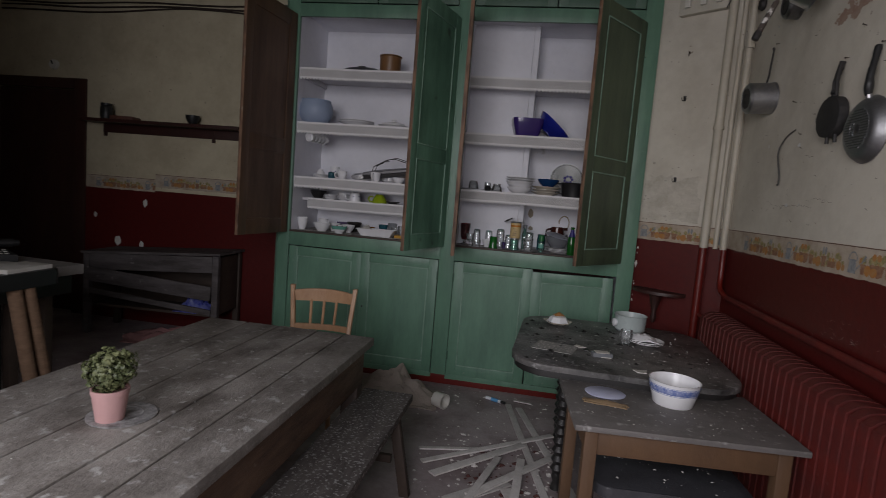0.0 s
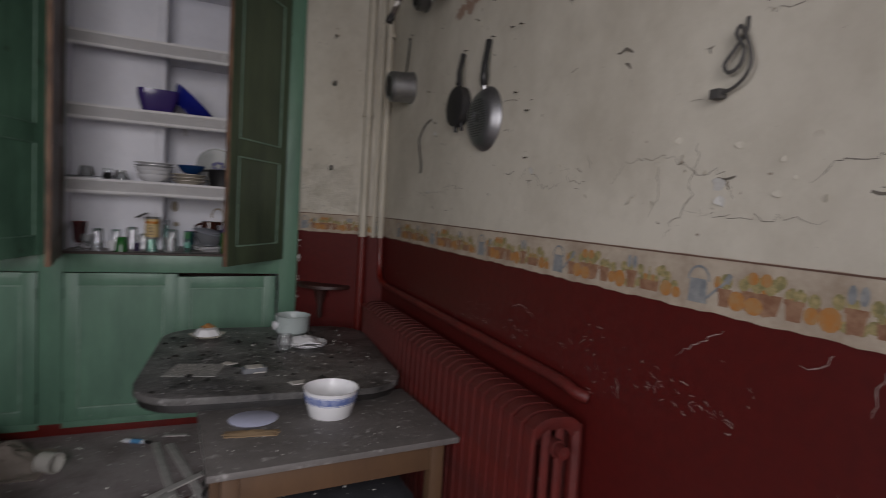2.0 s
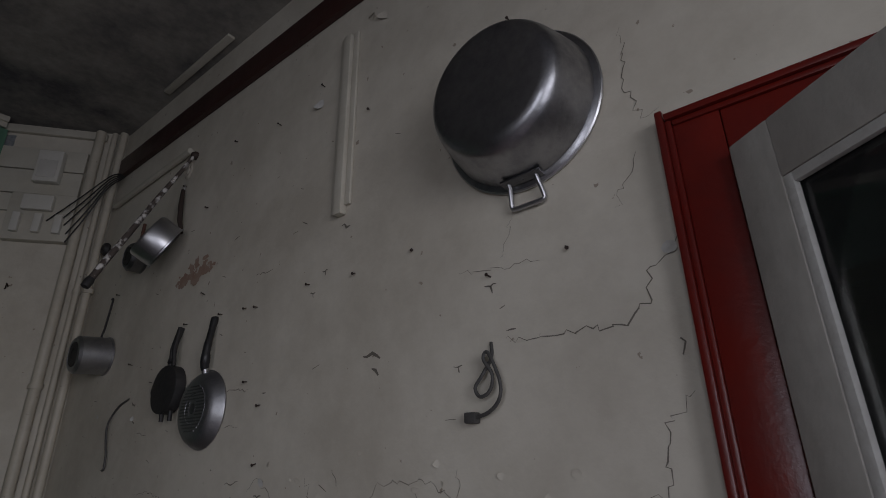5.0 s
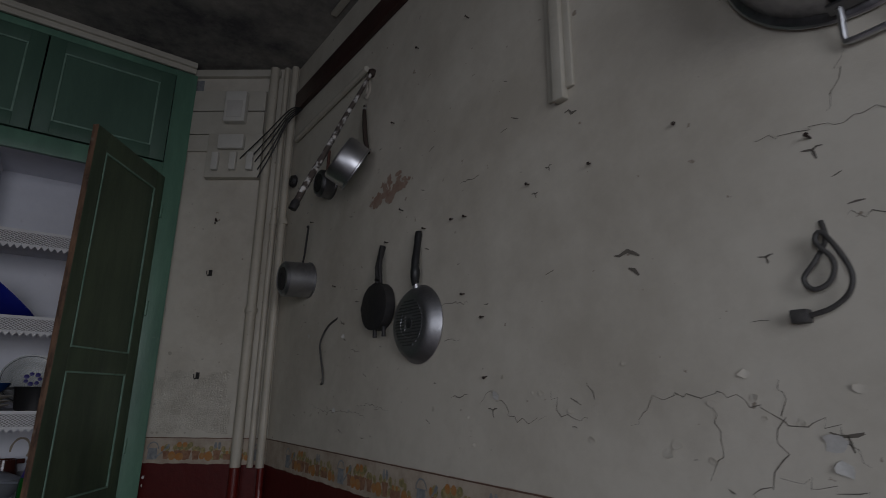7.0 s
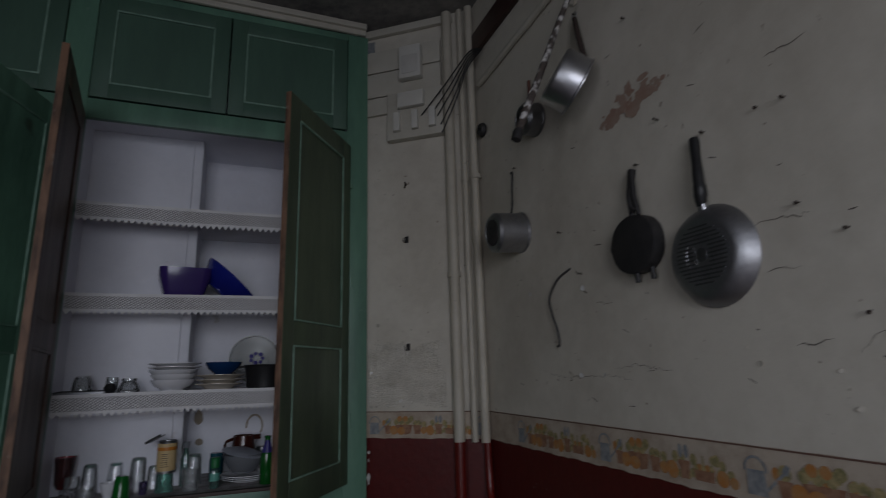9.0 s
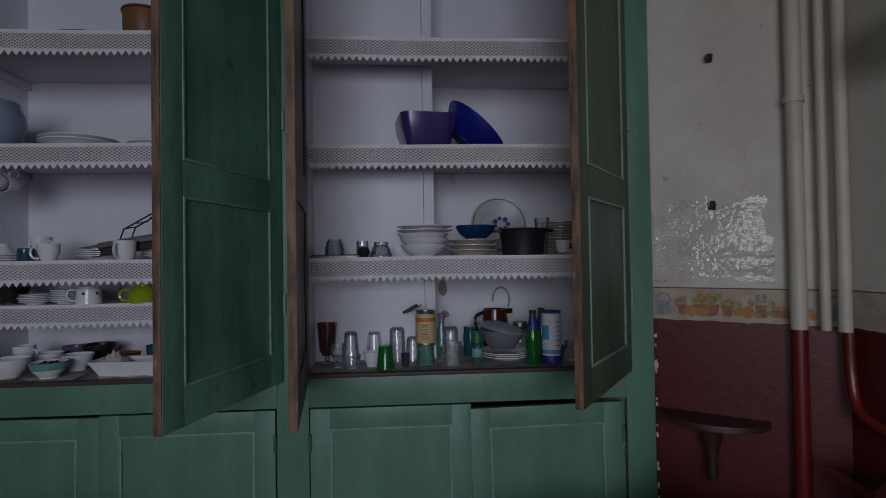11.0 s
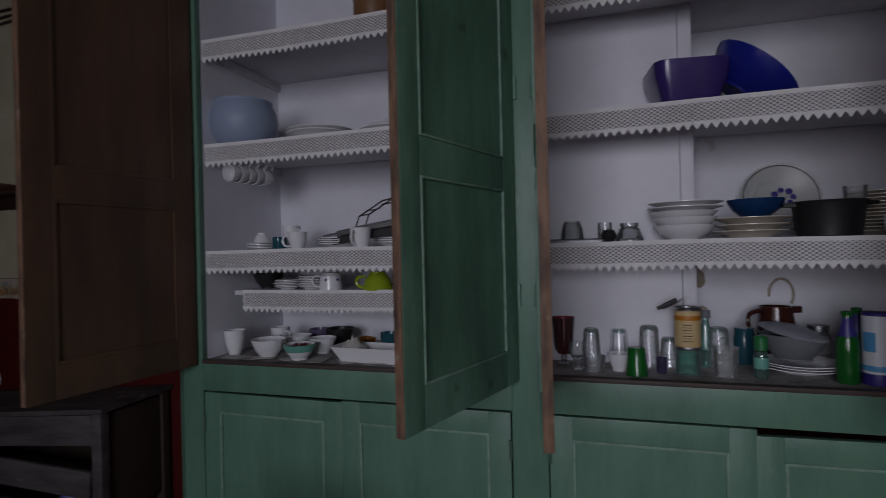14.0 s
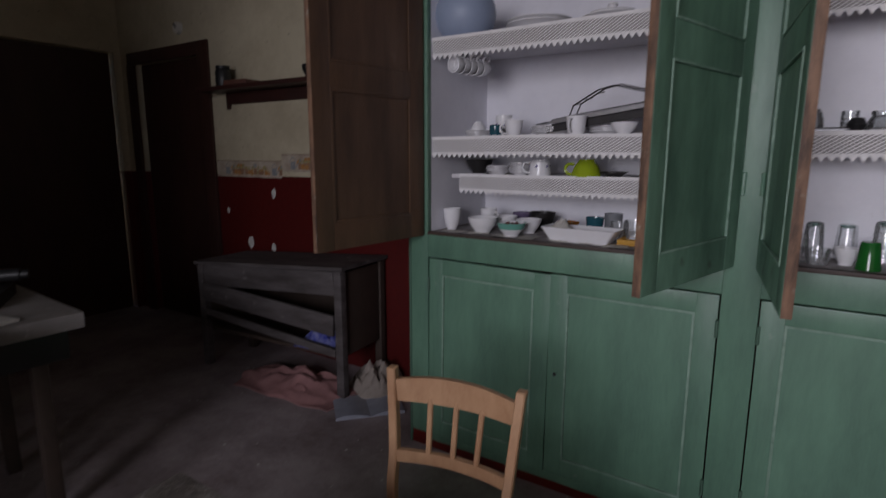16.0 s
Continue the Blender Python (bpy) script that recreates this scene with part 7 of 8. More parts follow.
# right side, third shelf
ty2 = thing("serving_tray", pose(-0.50, 4.30, RZ[2], 0, 0, 0), "dark metal tray with upturned glasses on the shelf", "tray")
part("tray_body", plate_shape(rounded(-0.11, 0.11, -0.08, 0.08, 0.03, 4), 0, 0.012, 0.003), ALU_DK, ty2)
part("tray_rim", plate_shape(rounded(-0.10, 0.10, -0.07, 0.07, 0.025, 4), 0.0125, 0.015, 0.001), IRON, ty2)
c = cup(-0.515, 4.30, RZ[2] + 0.0155, 0.040, 0.062, 200, CLEAR, "clear glass cup turned upside down on the tray", upside=True, foot=0.66, handle=False)
glass(-0.405, 4.34, RZ[2] + 0.0155, 0.025, 0.025, 0.056, CLEAR, "small cut glass on the dark tray", rings=2)
solid("rubber_ball", lathe([(0, 0), (0.018, 0.004), (0.027, 0.022), (0.018, 0.042), (0, 0.047)], 14), BLACKPL, pose(-0.392, 4.235, RZ[2]), "round black rubber ball on the shelf", "ball")
solid("jar", lathe([(0, 0), (0.044, 0), (0.045, 0.012), (0.032, 0.045), (0.026, 0.05), (0.030, 0.054), (0.030, 0.064), (0.027, 0.064), (0.024, 0.05), (0.040, 0.012), (0, 0.006)], 24), CLEAR, pose(-0.325, 4.27, RZ[2]), "squat clear glass jar, upside down", "jar")
z = RZ[2]
bowl(-0.15, 4.325, z, 0.098, 0.052, PORC, "white soup bowl at the bottom of a stack")
bowl(-0.148, 4.325, z + 0.030, 0.102, 0.048, PORC, "white soup bowl in a stack")
bowl(-0.152, 4.327, z + 0.056, 0.108, 0.042, PORC, "white soup bowl in a stack")
plates(-0.146, 4.325, z + 0.088, 0.118, 2, 0.016, h=0.022, label="chipped white soup plate on top of bowls")
plates(0.055, 4.345, z, 0.112, 2, 0.020, PORC_CREAM, 0.026, "cream soup plate in a stack")
plates(0.060, 4.345, z + 0.040, 0.115, 1, 0.012, PORC_CREAM, 0.028, "cream soup plate on top of the stack")
bowl(0.072, 4.345, z + 0.068, 0.086, 0.062, BLUEGLAZE, "dark blue glazed bowl standing on cream plates")
pu = thing("display_plate", pose(0.225, 4.66, z + 0.150, 78, 0, 0) @ Matrix.Scale(1.06, 4), "clear glass plate with blue flowers propped against the back", "plate")
part("plate_body", lathe(plate_prof(0.128, 0.018), 40), PLATEGLASS, pu)
part("rim_line", lathe([(0.117, 0.0195), (0.1175, 0.0203), (0.120, 0.0205), (0.1205, 0.020)], 40), BLACK, pu, "thin dark rim line")
for k in range(7):
    a = k * 0.9
    part("painted_flower", lathe([(0, 0.0062), (0.010 + 0.002 * (k % 2), 0.0066), (0.004, 0.0075), (0, 0.008)], 8, m=pose(0.012 + 0.030 * math.cos(a), 0.004 + 0.026 * math.sin(a), 0.002)), NAVY, pu, "dark blue painted flower")
bk = thing("casserole", pose(0.270, 4.325, z), "black oval casserole with lug handles on the shelf", "pot")
part("pot_body", lathe([(0, 0), (0.080, 0), (0.086, 0.006), (0.098, 0.100), (0.106, 0.112), (0.100, 0.114), (0.090, 0.09), (0.078, 0.012), (0, 0.010)], 34), BLACKPL, bk)
for s in (-1, 1):
    part("lug_handle", plate_shape([(s * 0.098, -0.035), (s * 0.128, -0.022), (s * 0.128, 0.022), (s * 0.098, 0.035)][::s], 0.098, 0.110, 0.003), BLACKPL, bk)
plates(0.485, 4.50, z, 0.100, 12, 0.0118, PORC_CREAM, 0.018, "cream dinner plate in a tall stack")
glass(0.375, 4.41, z, 0.020, 0.034, 0.165, CLEAR, "clear goblet behind the casserole")
cup(0.430, 4.285, z + 0.010, 0.030, 0.052, -10, label="small white cup beside the casserole", foot=0.7)
plates(0.495, 4.30, z, 0.075, 2, 0.007, h=0.012, label="white saucer on the shelf")

# sill, right half
gb = thing("goblet", pose(-0.560, 4.375, SZ), "ruby red glass goblet on a clear foot", "glass")
part("goblet_bowl", lathe([(0, 0.035), (0.022, 0.038), (0.033, 0.06), (0.037, 0.12), (0.042, 0.172), (0.040, 0.172), (0.034, 0.12), (0.030, 0.064), (0, 0.045)], 28), REDGLASS, gb)
part("goblet_lining", lathe([(0, 0.05), (0.028, 0.066), (0.0325, 0.12), (0.0385, 0.17)], 28), mat("ruby_inside", (0.34, 0.010, 0.030), rough=0.2), gb)
part("foot", lathe([(0, 0), (0.030, 0), (0.028, 0.006), (0.008, 0.014), (0.012, 0.024), (0.008, 0.034), (0, 0.0345)], 24), CLEAR, gb, "clear foot")
fg = thing("stemmed_glass", pose(-0.505, 4.285, SZ), "small clear footed glass on the sill", "glass", "glassware in the cupboard")
part("glass_body", lathe([(0, 0.030), (0.014, 0.033), (0.028, 0.055), (0.030, 0.075), (0.026, 0.098), (0.0242, 0.098), (0.028, 0.075), (0.026, 0.056), (0, 0.036)], 24), CLEAR, fg).visible_shadow = False
part("foot", lathe([(0, 0), (0.024, 0), (0.022, 0.004), (0.006, 0.012), (0.006, 0.024), (0.012, 0.0295), (0, 0.0295)], 24), CLEAR, fg, "round foot").visible_shadow = False
upturned(-0.462, 4.385, SZ, 0.036, 0.028, 0.132)
glass(-0.450, 4.265, SZ, 0.032, 0.040, 0.055, label="low clear glass dish on the sill", rings=2)
upturned(-0.365, 4.41, SZ, 0.037, 0.030, 0.128)
bowl(-0.368, 4.30, SZ, 0.038, 0.060, PORC, "small white bowl on the sill", 0.55)
gcu = thing("drinking_glass", pose(-0.312, 4.245, SZ), "bottle green tapered glass, upside down", "glass", "glassware in the cupboard")
part("glass_body", lathe([(0.036, 0), (0.027, 0.088), (0.025, 0.092), (0, 0.092)], 26), mat("solid_green_glass", (0.012, 0.13, 0.022), rough=0.08, bump=0), gcu)
upturned(-0.266, 4.35, SZ, 0.036, 0.031, 0.150, "tall ribbed clear tumbler upside down on the sill", 5)
glass(-0.232, 4.285, SZ, 0.016, 0.019, 0.052, PURPLEGLASS, "tiny mauve shot glass on the sill")
upturned(-0.200, 4.365, SZ, 0.033, 0.027, 0.108, bands=2)
glass(-0.150, 4.30, SZ, 0.040, 0.034, 0.082, AQUA, "upturned pale aqua glass under a tin can")
can = thing("tin_can", pose(-0.148, 4.30, SZ + 0.0825), "opened tin can with a yellowed paper label", "can")
part("can_body", lathe([(0, 0), (0.041, 0), (0.042, 0.003), (0.040, 0.006), (0.040, 0.134), (0.042, 0.138), (0.040, 0.140), (0.038, 0.138), (0.038, 0.02), (0, 0.018)], 32), STEEL, can)
part("paper_label", lathe([(0.0406, 0.010), (0.0408, 0.011), (0.0408, 0.128), (0.0406, 0.129)], 32), LABEL, can, "yellowed label")
part("label_stripe", lathe([(0.0410, 0.098), (0.0412, 0.099), (0.0412, 0.112), (0.0410, 0.113)], 32), ORANGE, can, "orange stripe")
for k in range(7):
    bm = B()
    n = 6
    for i in range(n):
        a0, a1 = radians(-118 + 7 * i), radians(-118 + 7 * (i + 1) - (3 if k % 2 else 0))
        zz = 0.028 + 0.009 * k
        bm.faces.new([bm.verts.new((0.0413 * math.cos(a), 0.0413 * math.sin(a), q)) for a, q in ((a0, zz), (a1, zz), (a1, zz + 0.003), (a0, zz + 0.003))])
    part("print_line", bm, BROWNPRINT, can, "line of small print", smooth=0)
lidm = Matrix.Translation((-0.045, 0.0, 0.148)) @ Matrix.Rotation(radians(-28), 4, "Y")
part("lid", lathe([(0, 0), (0.036, 0.0), (0.038, 0.0015), (0.036, 0.003), (0, 0.002)], 24, m=lidm), STEEL, can, "bent open lid")
part("opener", boxed(-0.05, 0.02, -0.008, 0.008, 0.003, 0.014, 0.003, m=lidm), IRON, can, "rusty tin opener")
bt = thing("bottle", pose(-0.075, 4.42, SZ), "slim aqua bottle with a stopper", "bottle")
part("bottle_body", lathe([(0, 0), (0.022, 0), (0.022, 0.12), (0.012, 0.15), (0.011, 0.17), (0, 0.17)], 20), AQUA, bt)
part("stopper", lathe([(0, 0.1705), (0.016, 0.1705), (0.017, 0.198), (0, 0.20)], 16), GREYGLASS, bt)
glass(-0.040, 4.275, SZ, 0.034, 0.040, 0.095, label="wide clear tumbler on the sill")
upturned(-0.036, 4.41, SZ, 0.036, 0.031, 0.140, "tall ribbed clear tumbler upside down beside the can", 5)
dj = solid("dark_jar", lathe([(0, 0), (0.032, 0), (0.034, 0.09), (0.030, 0.108), (0.032, 0.128), (0, 0.130)], 22), PETROL, pose(0.062, 4.50, SZ), "dark blue jar on the sill", "jar")
spb = thing("small_bottle", pose(0.062, 4.275, SZ), "little clear bottle with a green cap and label", "bottle")
part("bottle_body", lathe([(0, 0), (0.020, 0), (0.021, 0.01), (0.021, 0.07), (0.016, 0.085), (0, 0.09)], 20), AQUA, spb)
part("paper_label", lathe([(0.0214, 0.032), (0.0216, 0.033), (0.0216, 0.066), (0.0214, 0.067)], 20), TEAL, spb, "mint label")
part("cap", lathe([(0.016, 0.088), (0.020, 0.090), (0.020, 0.130), (0.016, 0.135), (0, 0.135)], 18), mat("green_cap", (0.02, 0.17, 0.05), rough=0.35), spb, "green cap")
plates(0.205, 4.40, SZ, 0.118, 3, 0.009, PORC, 0.016, "white plate in a low stack on the sill")
solid("plastic_bowl", lathe(bowl_prof(0.100, 0.085, 0.55), 32), GREYGLASS, pose(0.190, 4.41, SZ + 0.040), "smoky grey plastic bowl on white plates", "bowl")
solid("plastic_cover", lathe([(0, 0.018), (0.05, 0.015), (0.10, 0.0), (0.104, -0.004), (0.10, -0.003), (0.05, 0.011), (0, 0.014)], 32), mat("bluish_plastic", (0.36, 0.38, 0.43), rough=0.35), pose(0.188, 4.40, SZ + 0.134, 6, 12, 0), "bluish plastic lid resting on the bowl", "lid")
jg = thing("jug", pose(0.190, 4.60, SZ, 0, 0, 0), "brown glazed jug standing at the back", "jug")
part("jug_body", lathe([(0, 0), (0.045, 0), (0.062, 0.05), (0.066, 0.11), (0.056, 0.165), (0.054, 0.195), (0.050, 0.195), (0.052, 0.165), (0.060, 0.11), (0, 0.02)], 28), BROWNGLAZE, jg)
part("spout", plate_shape([(0.045, -0.02), (0.085, 0.0), (0.045, 0.02)], 0.172, 0.196, 0.004), BROWNGLAZE, jg)
part("handle", tube(smooth_path([(-0.05, 0, 0.18), (-0.09, 0, 0.16), (-0.085, 0, 0.10), (-0.06, 0, 0.07)], 5), 0.008, 8), BROWNGLAZE, jg)
jj = thing("jar", pose(0.282, 4.47, SZ), "clear glass jar with a metal lid", "jar")
part("jar_body", lathe([(0, 0), (0.034, 0), (0.036, 0.01), (0.036, 0.11), (0.028, 0.125), (0, 0.126)], 24), CLEAR, jj)
part("lid", lathe([(0, 0.127), (0.032, 0.127), (0.032, 0.146), (0, 0.148)], 24), ALU_DK, jj)


def beer(x, y, label):
    b = thing("beer_bottle", pose(x, y, SZ), label, "bottle", "green bottles")
    part("bottle_body", lathe([(0, 0), (0.029, 0), (0.031, 0.006), (0.031, 0.118), (0.024, 0.150), (0.0145, 0.178), (0.013, 0.205), (0.015, 0.208), (0.015, 0.217), (0.011, 0.218), (0, 0.216)], 24),
         mat("beer_green", (0.010, 0.105, 0.016), rough=0.07, bump=0), b)
    part("neck_foil", lathe([(0.0258, 0.142), (0.0255, 0.146), (0.0152, 0.178), (0.0140, 0.196), (0.0136, 0.197)], 24), NAVY, b, "blue and white neck foil")
    return b


beer(0.292, 4.265, "green beer bottle with a blue neck label")
beer(0.352, 4.36, "green beer bottle behind a salt drum")
sd = thing("salt_drum", pose(0.368, 4.262, SZ), "white cardboard salt drum with blue bands", "drum")
part("drum_body", lathe([(0, 0), (0.039, 0), (0.039, 0.206), (0, 0.206)], 34), CARD, sd)
part("base_band", lathe([(0.0392, 0.0), (0.0394, 0.001), (0.0394, 0.034), (0.0392, 0.035)], 34), NAVY, sd, "dark blue band")
part("wave_band", lathe([(0.0392, 0.043), (0.0394, 0.044), (0.0394, 0.058), (0.0392, 0.059)], 34), CYAN, sd, "pale blue band")
part("lid", lathe([(0.040, 0.2065), (0.0405, 0.208), (0.0405, 0.214), (0.036, 0.216), (0, 0.215)], 34), NAVY, sd, "dark blue lid")
bm = B()
for i in range(6):
    a0, a1 = radians(-172 + 9 * i), radians(-172 + 9 * (i + 1))
    bm.faces.new([bm.verts.new((0.0396 * math.cos(a), 0.0396 * math.sin(a), q)) for a, q in ((a0, 0.10), (a1, 0.10), (a1, 0.158), (a0, 0.158))])
part("picture_panel", bm, CYAN, sd, "blue picture panel", smooth=0)
for k in range(6):
    bm = B()
    for i in range(5):
        a0, a1 = radians(-78 + 6 * i), radians(-78 + 6 * (i + 1))
        if (i + k) % 4 == 3:
            continue
        zz = 0.075 + 0.019 * k
        bm.faces.new([bm.verts.new((0.0396 * math.cos(a), 0.0396 * math.sin(a), q)) for a, q in ((a0, zz), (a1, zz), (a1, zz + 0.004), (a0, zz + 0.004))])
    part("print_line", bm, NAVY, sd, "line of small print", smooth=0)
solid("glass_bowl", lathe(bowl_prof(0.058, 0.075, 0.5, 0.003), 28), CLEAR, pose(0.478, 4.34, SZ + 0.076, 180), "clear glass bowl turned upside down", "bowl").visible_shadow = False
# stains on the cupboard's back wall
bm = B()
for k in range(18):
    a0, a1 = math.pi * (1.05 - 1.25 * k / 18), math.pi * (1.05 - 1.25 * (k + 1) / 18)
    w0, w1 = 0.005 + 0.003 * noise.noise((k * 0.7, 2, 0)), 0.005 + 0.003 * noise.noise((k * 0.7 + 0.7, 2, 0))
    ysurf = YB - 0.0235
    bm.faces.new([bm.verts.new((0.245 + (0.042 + w) * math.cos(a), ysurf, 1.355 + (0.055 + w) * math.sin(a) * 1.1)) for a, w in ((a0, w0), (a1, w1), (a1, -w1), (a0, -w0))])
STAIN = mat("brown_stain", (0.33, 0.27, 0.20), (0.42, 0.38, 0.33), rough=0.8, scale=30)
solid("damp_stain", bm, STAIN, pose(0, 0, 0), "curved brown damp stain on the white cupboard back", "stain", smooth=0)
for cx, cz, a, b in ((-0.045, 1.42, 0.022, 0.04), (-0.035, 1.29, 0.02, 0.018)):
    bm = B()
    bm.faces.new([bm.verts.new((cx + a * (1 + 0.5 * noise.noise((k * 0.6, cx * 9, 1))) * math.cos(2 * math.pi * k / 16), YB - 0.0238, cz + b * (1 + 0.6 * noise.noise((k * 0.6, 3, cx))) * math.sin(2 * math.pi * k / 16))) for k in range(16)])
    solid("damp_stain", bm, STAIN, pose(0, 0, 0), "brownish damp stain on the white cupboard back", "stain", smooth=0)

# ---- on the tables ----
pl = thing("potted_plant", pose(-1.255, 1.430, 0.720), "small artificial boxwood ball in a pink pot", "plant")
part("saucer_pot", lathe([(0, 0), (0.040, 0), (0.052, 0.088), (0.054, 0.088), (0.055, 0.105), (0.050, 0.105), (0.048, 0.09), (0, 0.088)], 26), TERRA, pl, "pink plastic pot")
part("stem", tube([(0, 0, 0.085), (0.002, 0, 0.15)], 0.006), OLDWOOD_DK, pl)
bm = B()
rnd = random.Random(5)
for k in range(1050):
    while True:
        v = Vector((rnd.uniform(-1, 1), rnd.uniform(-1, 1), rnd.uniform(-1, 1)))
        if 0.35 < v.length < 1:
            break
    r = 0.088 * (0.85 + 0.22 * noise.noise(v * 2.2))
    c = Vector((v.x * r, v.y * r, 0.165 + v.z * r * 0.92))
    n = (v.normalized() + Vector((rnd.uniform(-.7, .7), rnd.uniform(-.7, .7), rnd.uniform(-.5, .7)))).normalized()
    a = n.orthogonal().normalized()
    b = n.cross(a)
    ang = rnd.uniform(0, 6.28)
    a, b = a * math.cos(ang) + b * math.sin(ang), b * math.cos(ang) - a * math.sin(ang)
    s = rnd.uniform(0.0055, 0.0095)
    mid = bm.verts.new(c + n * 0.002)
    rim = [bm.verts.new(c + a * s * p + b * s * q + n * w) for p, q, w in ((1.2, 0, -0.002), (0.5, 0.62, 0.001), (-0.6, 0.55, 0.001), (-1.0, 0, 0), (-0.6, -0.55, 0.001), (0.5, -0.62, 0.001))]
    for i in range(6):
        bm.faces.new((mid, rim[i], rim[(i + 1) % 6]))
crown = part("crown", bm, LEAF, pl, "ball of small green plastic leaves", smooth=0)
solid("round_mat", lathe([(0, 0), (0.10, 0), (0.102, 0.004), (0.092, 0.006), (0.085, 0.004), (0.066, 0.004), (0.060, 0.0065), (0.054, 0.004), (0, 0.0035)], 40), mat("grey_glass_mat", (0.34, 0.33, 0.33), (0.13, 0.125, 0.125), rough=0.4, scale=30, amount=1.0), pose(-1.245, 1.47, 0.7202), "grey ridged round mat under the plant pot", "mat")

OZ = 0.752
pb = thing("chamber_pot", pose(0.652, 3.50, OZ, 0, 0, 195), "pale grey-green enamel pot with a round handle", "pot")
part("pot_body", lathe([(0, 0), (0.080, 0), (0.092, 0.012), (0.096, 0.095), (0.100, 0.102), (0.096, 0.104), (0.090, 0.09), (0.084, 0.016), (0, 0.012)], 32), mat("pale_enamel", (0.46, 0.52, 0.51), (0.38, 0.43, 0.42), rough=0.3), pb)
part("handle", lathe([(0.012, 0), (0.026, 0.004), (0.026, 0.010), (0.012, 0.014)], 18, m=Matrix.Translation((0.100, 0, 0.050)) @ Matrix.Rotation(radians(90), 4, "Y")), PORC, pb, "round white handle")
part("handle_stub", tube([(0.092, 0, 0.050), (0.112, 0, 0.050)], 0.020, 12), PORC, pb)
plates(0.690, 3.185, OZ, 0.098, 2, 0.008, PORC, 0.014, "white saucer plate on the black table")
bm = crumple(0.15, 0.13, 0.035, 9.1, 12)
solid("broken_china", bm, PORC, pose(0.675, 3.205, OZ + 0.022), "broken piece of white china lying on plates", "china")
wg = thing("wine_glass", pose(0.565, 3.10, OZ), "dusty clear stemmed glass on the black table", "glass")
part("glass_bowl", lathe([(0, 0.012), (0.022, 0.014), (0.034, 0.04), (0.036, 0.06), (0.031, 0.088), (0.029, 0.088), (0.033, 0.06), (0.030, 0.04), (0, 0.018)], 24), CLEAR, wg).visible_shadow = False
part("foot", lathe([(0, 0), (0.026, 0), (0.024, 0.004), (0.006, 0.008), (0.006, 0.0118), (0, 0.0119)], 20), CLEAR, wg)
bd = thing("butter_dish", pose(0.205, 3.46, OZ, 0, 0, 20), "white dish with a broken lid and orange rag", "dish")
part("dish", lathe(plate_prof(0.098, 0.014), 5), PORC_CREAM, bd)
part("lid", lathe([(0.07, 0.014), (0.05, 0.045), (0.02, 0.055), (0, 0.056)], 7), PORC, bd)
part("rag", crumple(0.06, 0.05, 0.02, 6.1, 8), P_ORANGE, bd, "orange rag").location = (0.0, 0.0, 0.054)
cc = thing("newspaper_scrap", pose(0.165, 2.86, OZ + 0.0005, 0, 0, -12), "grey printed card speckled with lettering", "paper")
part("sheet", plate_shape([(-0.11, -0.085), (0.10, -0.09), (0.115, 0.085), (-0.10, 0.09)], 0, 0.003), mat("grey_card", (0.27, 0.27, 0.255), (0.20, 0.20, 0.19), rough=0.8), cc)
bm = B()
for r_ in range(9):
    for c_ in range(10):
        if rnd.random() < 0.7:
            x, y = -0.088 + 0.0195 * c_ + rnd.uniform(-0.004, 0.004), -0.072 + 0.018 * r_
            bm.faces.new([bm.verts.new((x + a, y + b, 0.0034)) for a, b in ((0, 0), (rnd.uniform(0.006, 0.014), 0), (0.010, 0.006), (0, 0.006))])
part("print_marks", bm, PAPER, cc, "pale print marks", smooth=0)
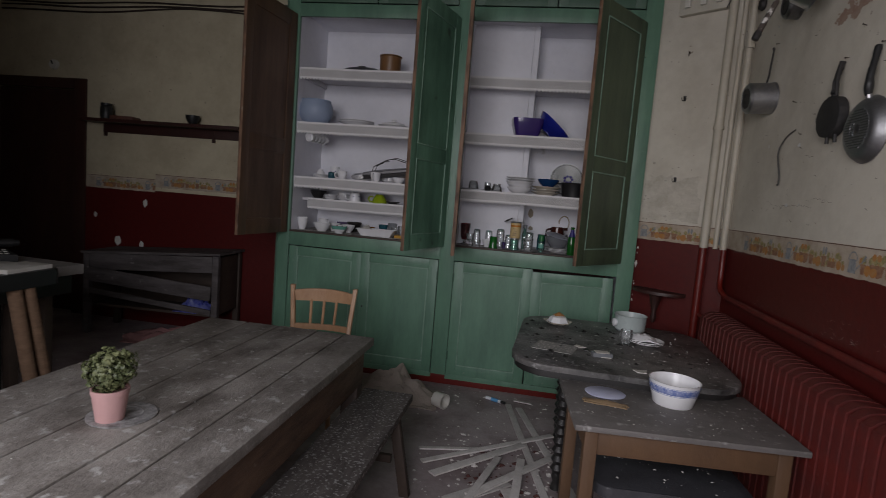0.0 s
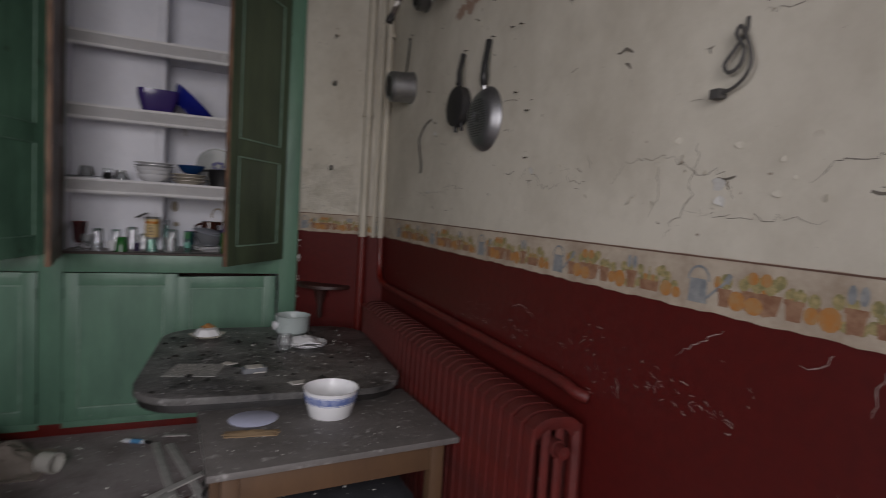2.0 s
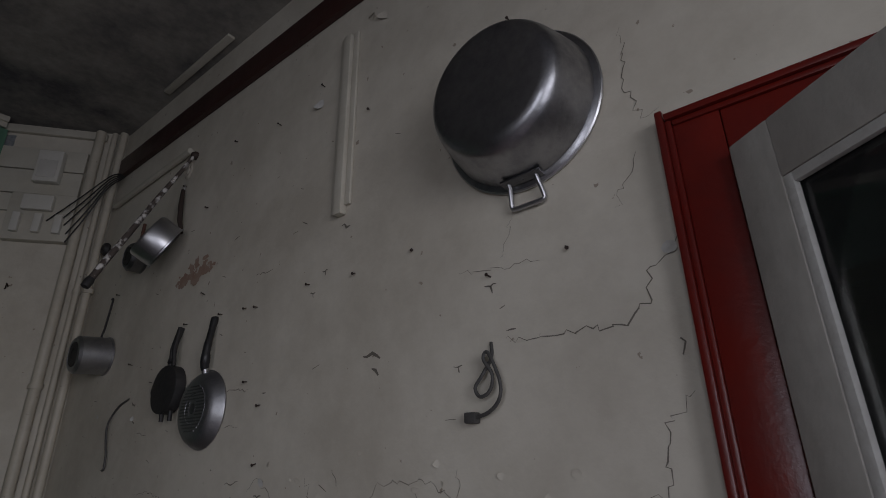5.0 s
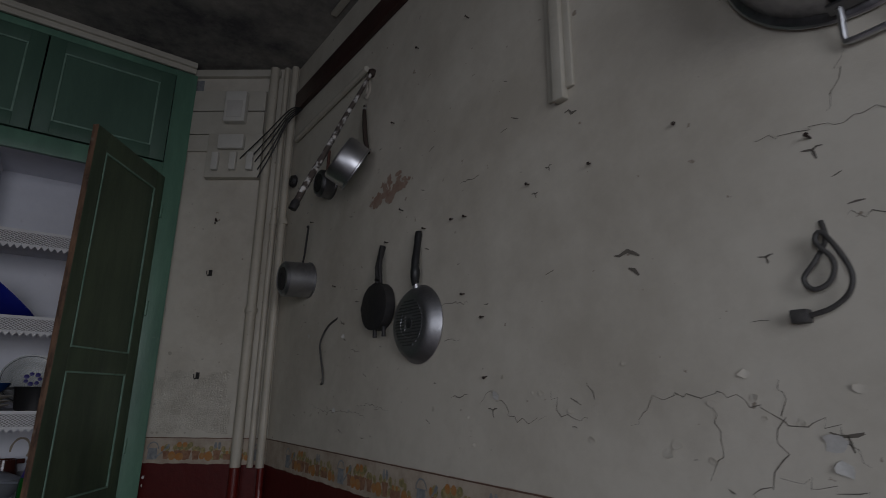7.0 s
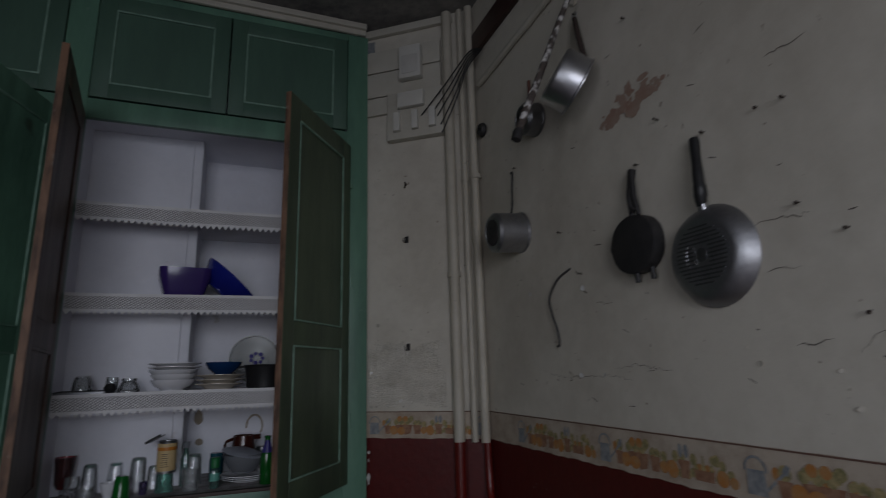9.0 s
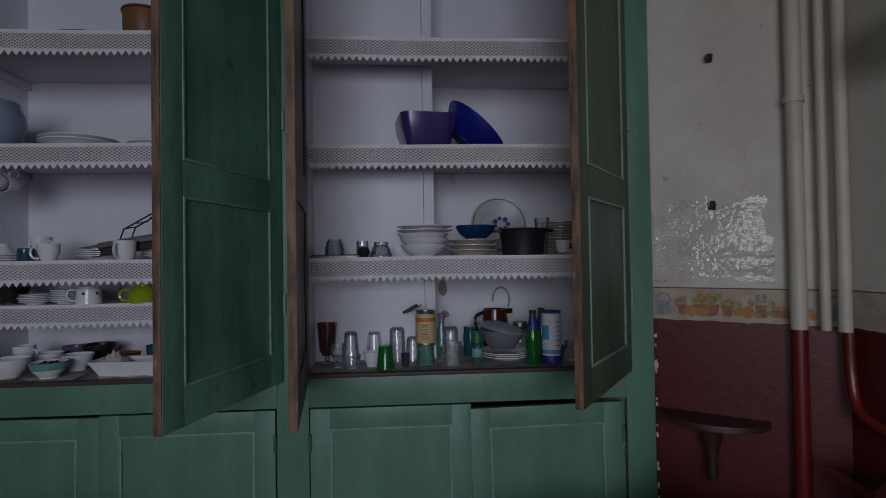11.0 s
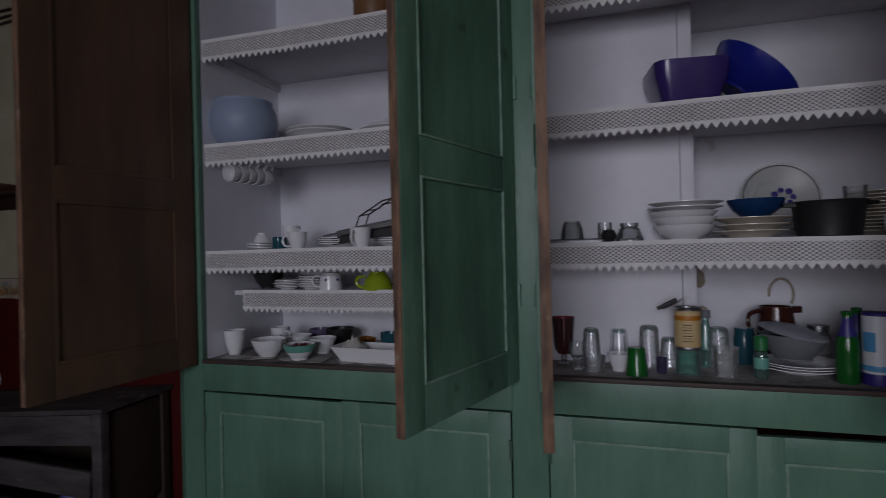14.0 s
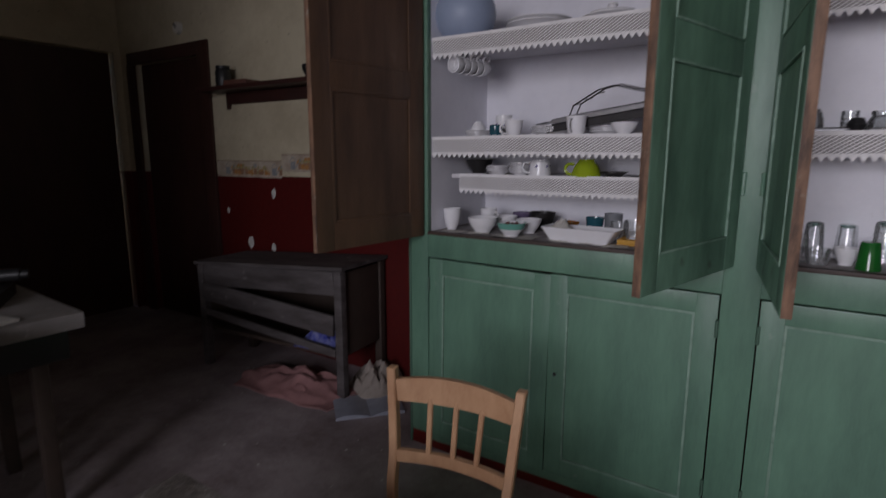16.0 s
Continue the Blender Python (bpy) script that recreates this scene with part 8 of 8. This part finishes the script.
for k, (x, y, w) in enumerate(((0.42, 2.78, 0.05), (0.44, 2.84, 0.04), (0.33, 2.88, 0.05), (0.30, 2.93, 0.06), (0.56, 2.60, 0.07))):
    solid("broken_glass", plate_shape([(-w / 2, -w / 3), (w / 2, -w / 4), (w / 3, w / 3), (-w / 4, w / 3)], 0, 0.004), BLACK if k % 3 == 2 else PAPER, pose(x, y, OZ + 0.001, 0, 0, 47 * k), "pale shard lying on the black table", "shard", "shards on the table")
bx = thing("matchbox", pose(0.40, 2.79, OZ + 0.0005, 0, 0, 10), "small clear plastic box on the black table", "box")
part("tray", boxed(-0.05, 0.05, -0.025, 0.025, 0, 0.022, 0.003), GREYGLASS, bx)
part("sleeve", boxed(-0.035, 0.035, -0.027, 0.027, 0.0225, 0.025, 0.001), PAPER, bx)

bw = thing("serving_bowl", pose(0.655, 2.385, 0.695), "white oval-footed bowl with a blue patterned band", "bowl")
part("bowl_body", lathe([(0, 0), (0.078, 0), (0.082, 0.004), (0.100, 0.075), (0.104, 0.100), (0.106, 0.106), (0.102, 0.106), (0.096, 0.075), (0.078, 0.012), (0, 0.010)], 40), PORC, bw)
part("blue_band", lathe([(0.0973, 0.062), (0.0982, 0.063), (0.1032, 0.086), (0.1034, 0.088)], 40), BLUEBAND, bw, "blue printed band")
for z_ in (0.058, 0.091):
    r_ = 0.0965 + (z_ - 0.06) * 0.24
    part("band_line", lathe([(r_, z_ - 0.001), (r_ + 0.0012, z_), (r_ + 0.0008, z_ + 0.0015)], 40), BLUEBAND, bw)
solid("flat_plate", lathe([(0, 0), (0.085, 0.0), (0.088, 0.004), (0.083, 0.007), (0, 0.006)], 36), LAVENDER, Matrix.Translation((0.375, 2.395, 0.6952)) @ Matrix.Diagonal((1.0, 0.85, 1, 1)), "pale lavender lid lying on the side table", "lid")
solid("dried_peel", crumple(0.17, 0.05, 0.012, 5.5, 14), mat("tan_scraps", (0.25, 0.17, 0.095), (0.16, 0.11, 0.07), rough=0.85), pose(0.36, 2.265, 0.6952, 0, 0, -8), "tan paper scraps on the side table", "scraps")
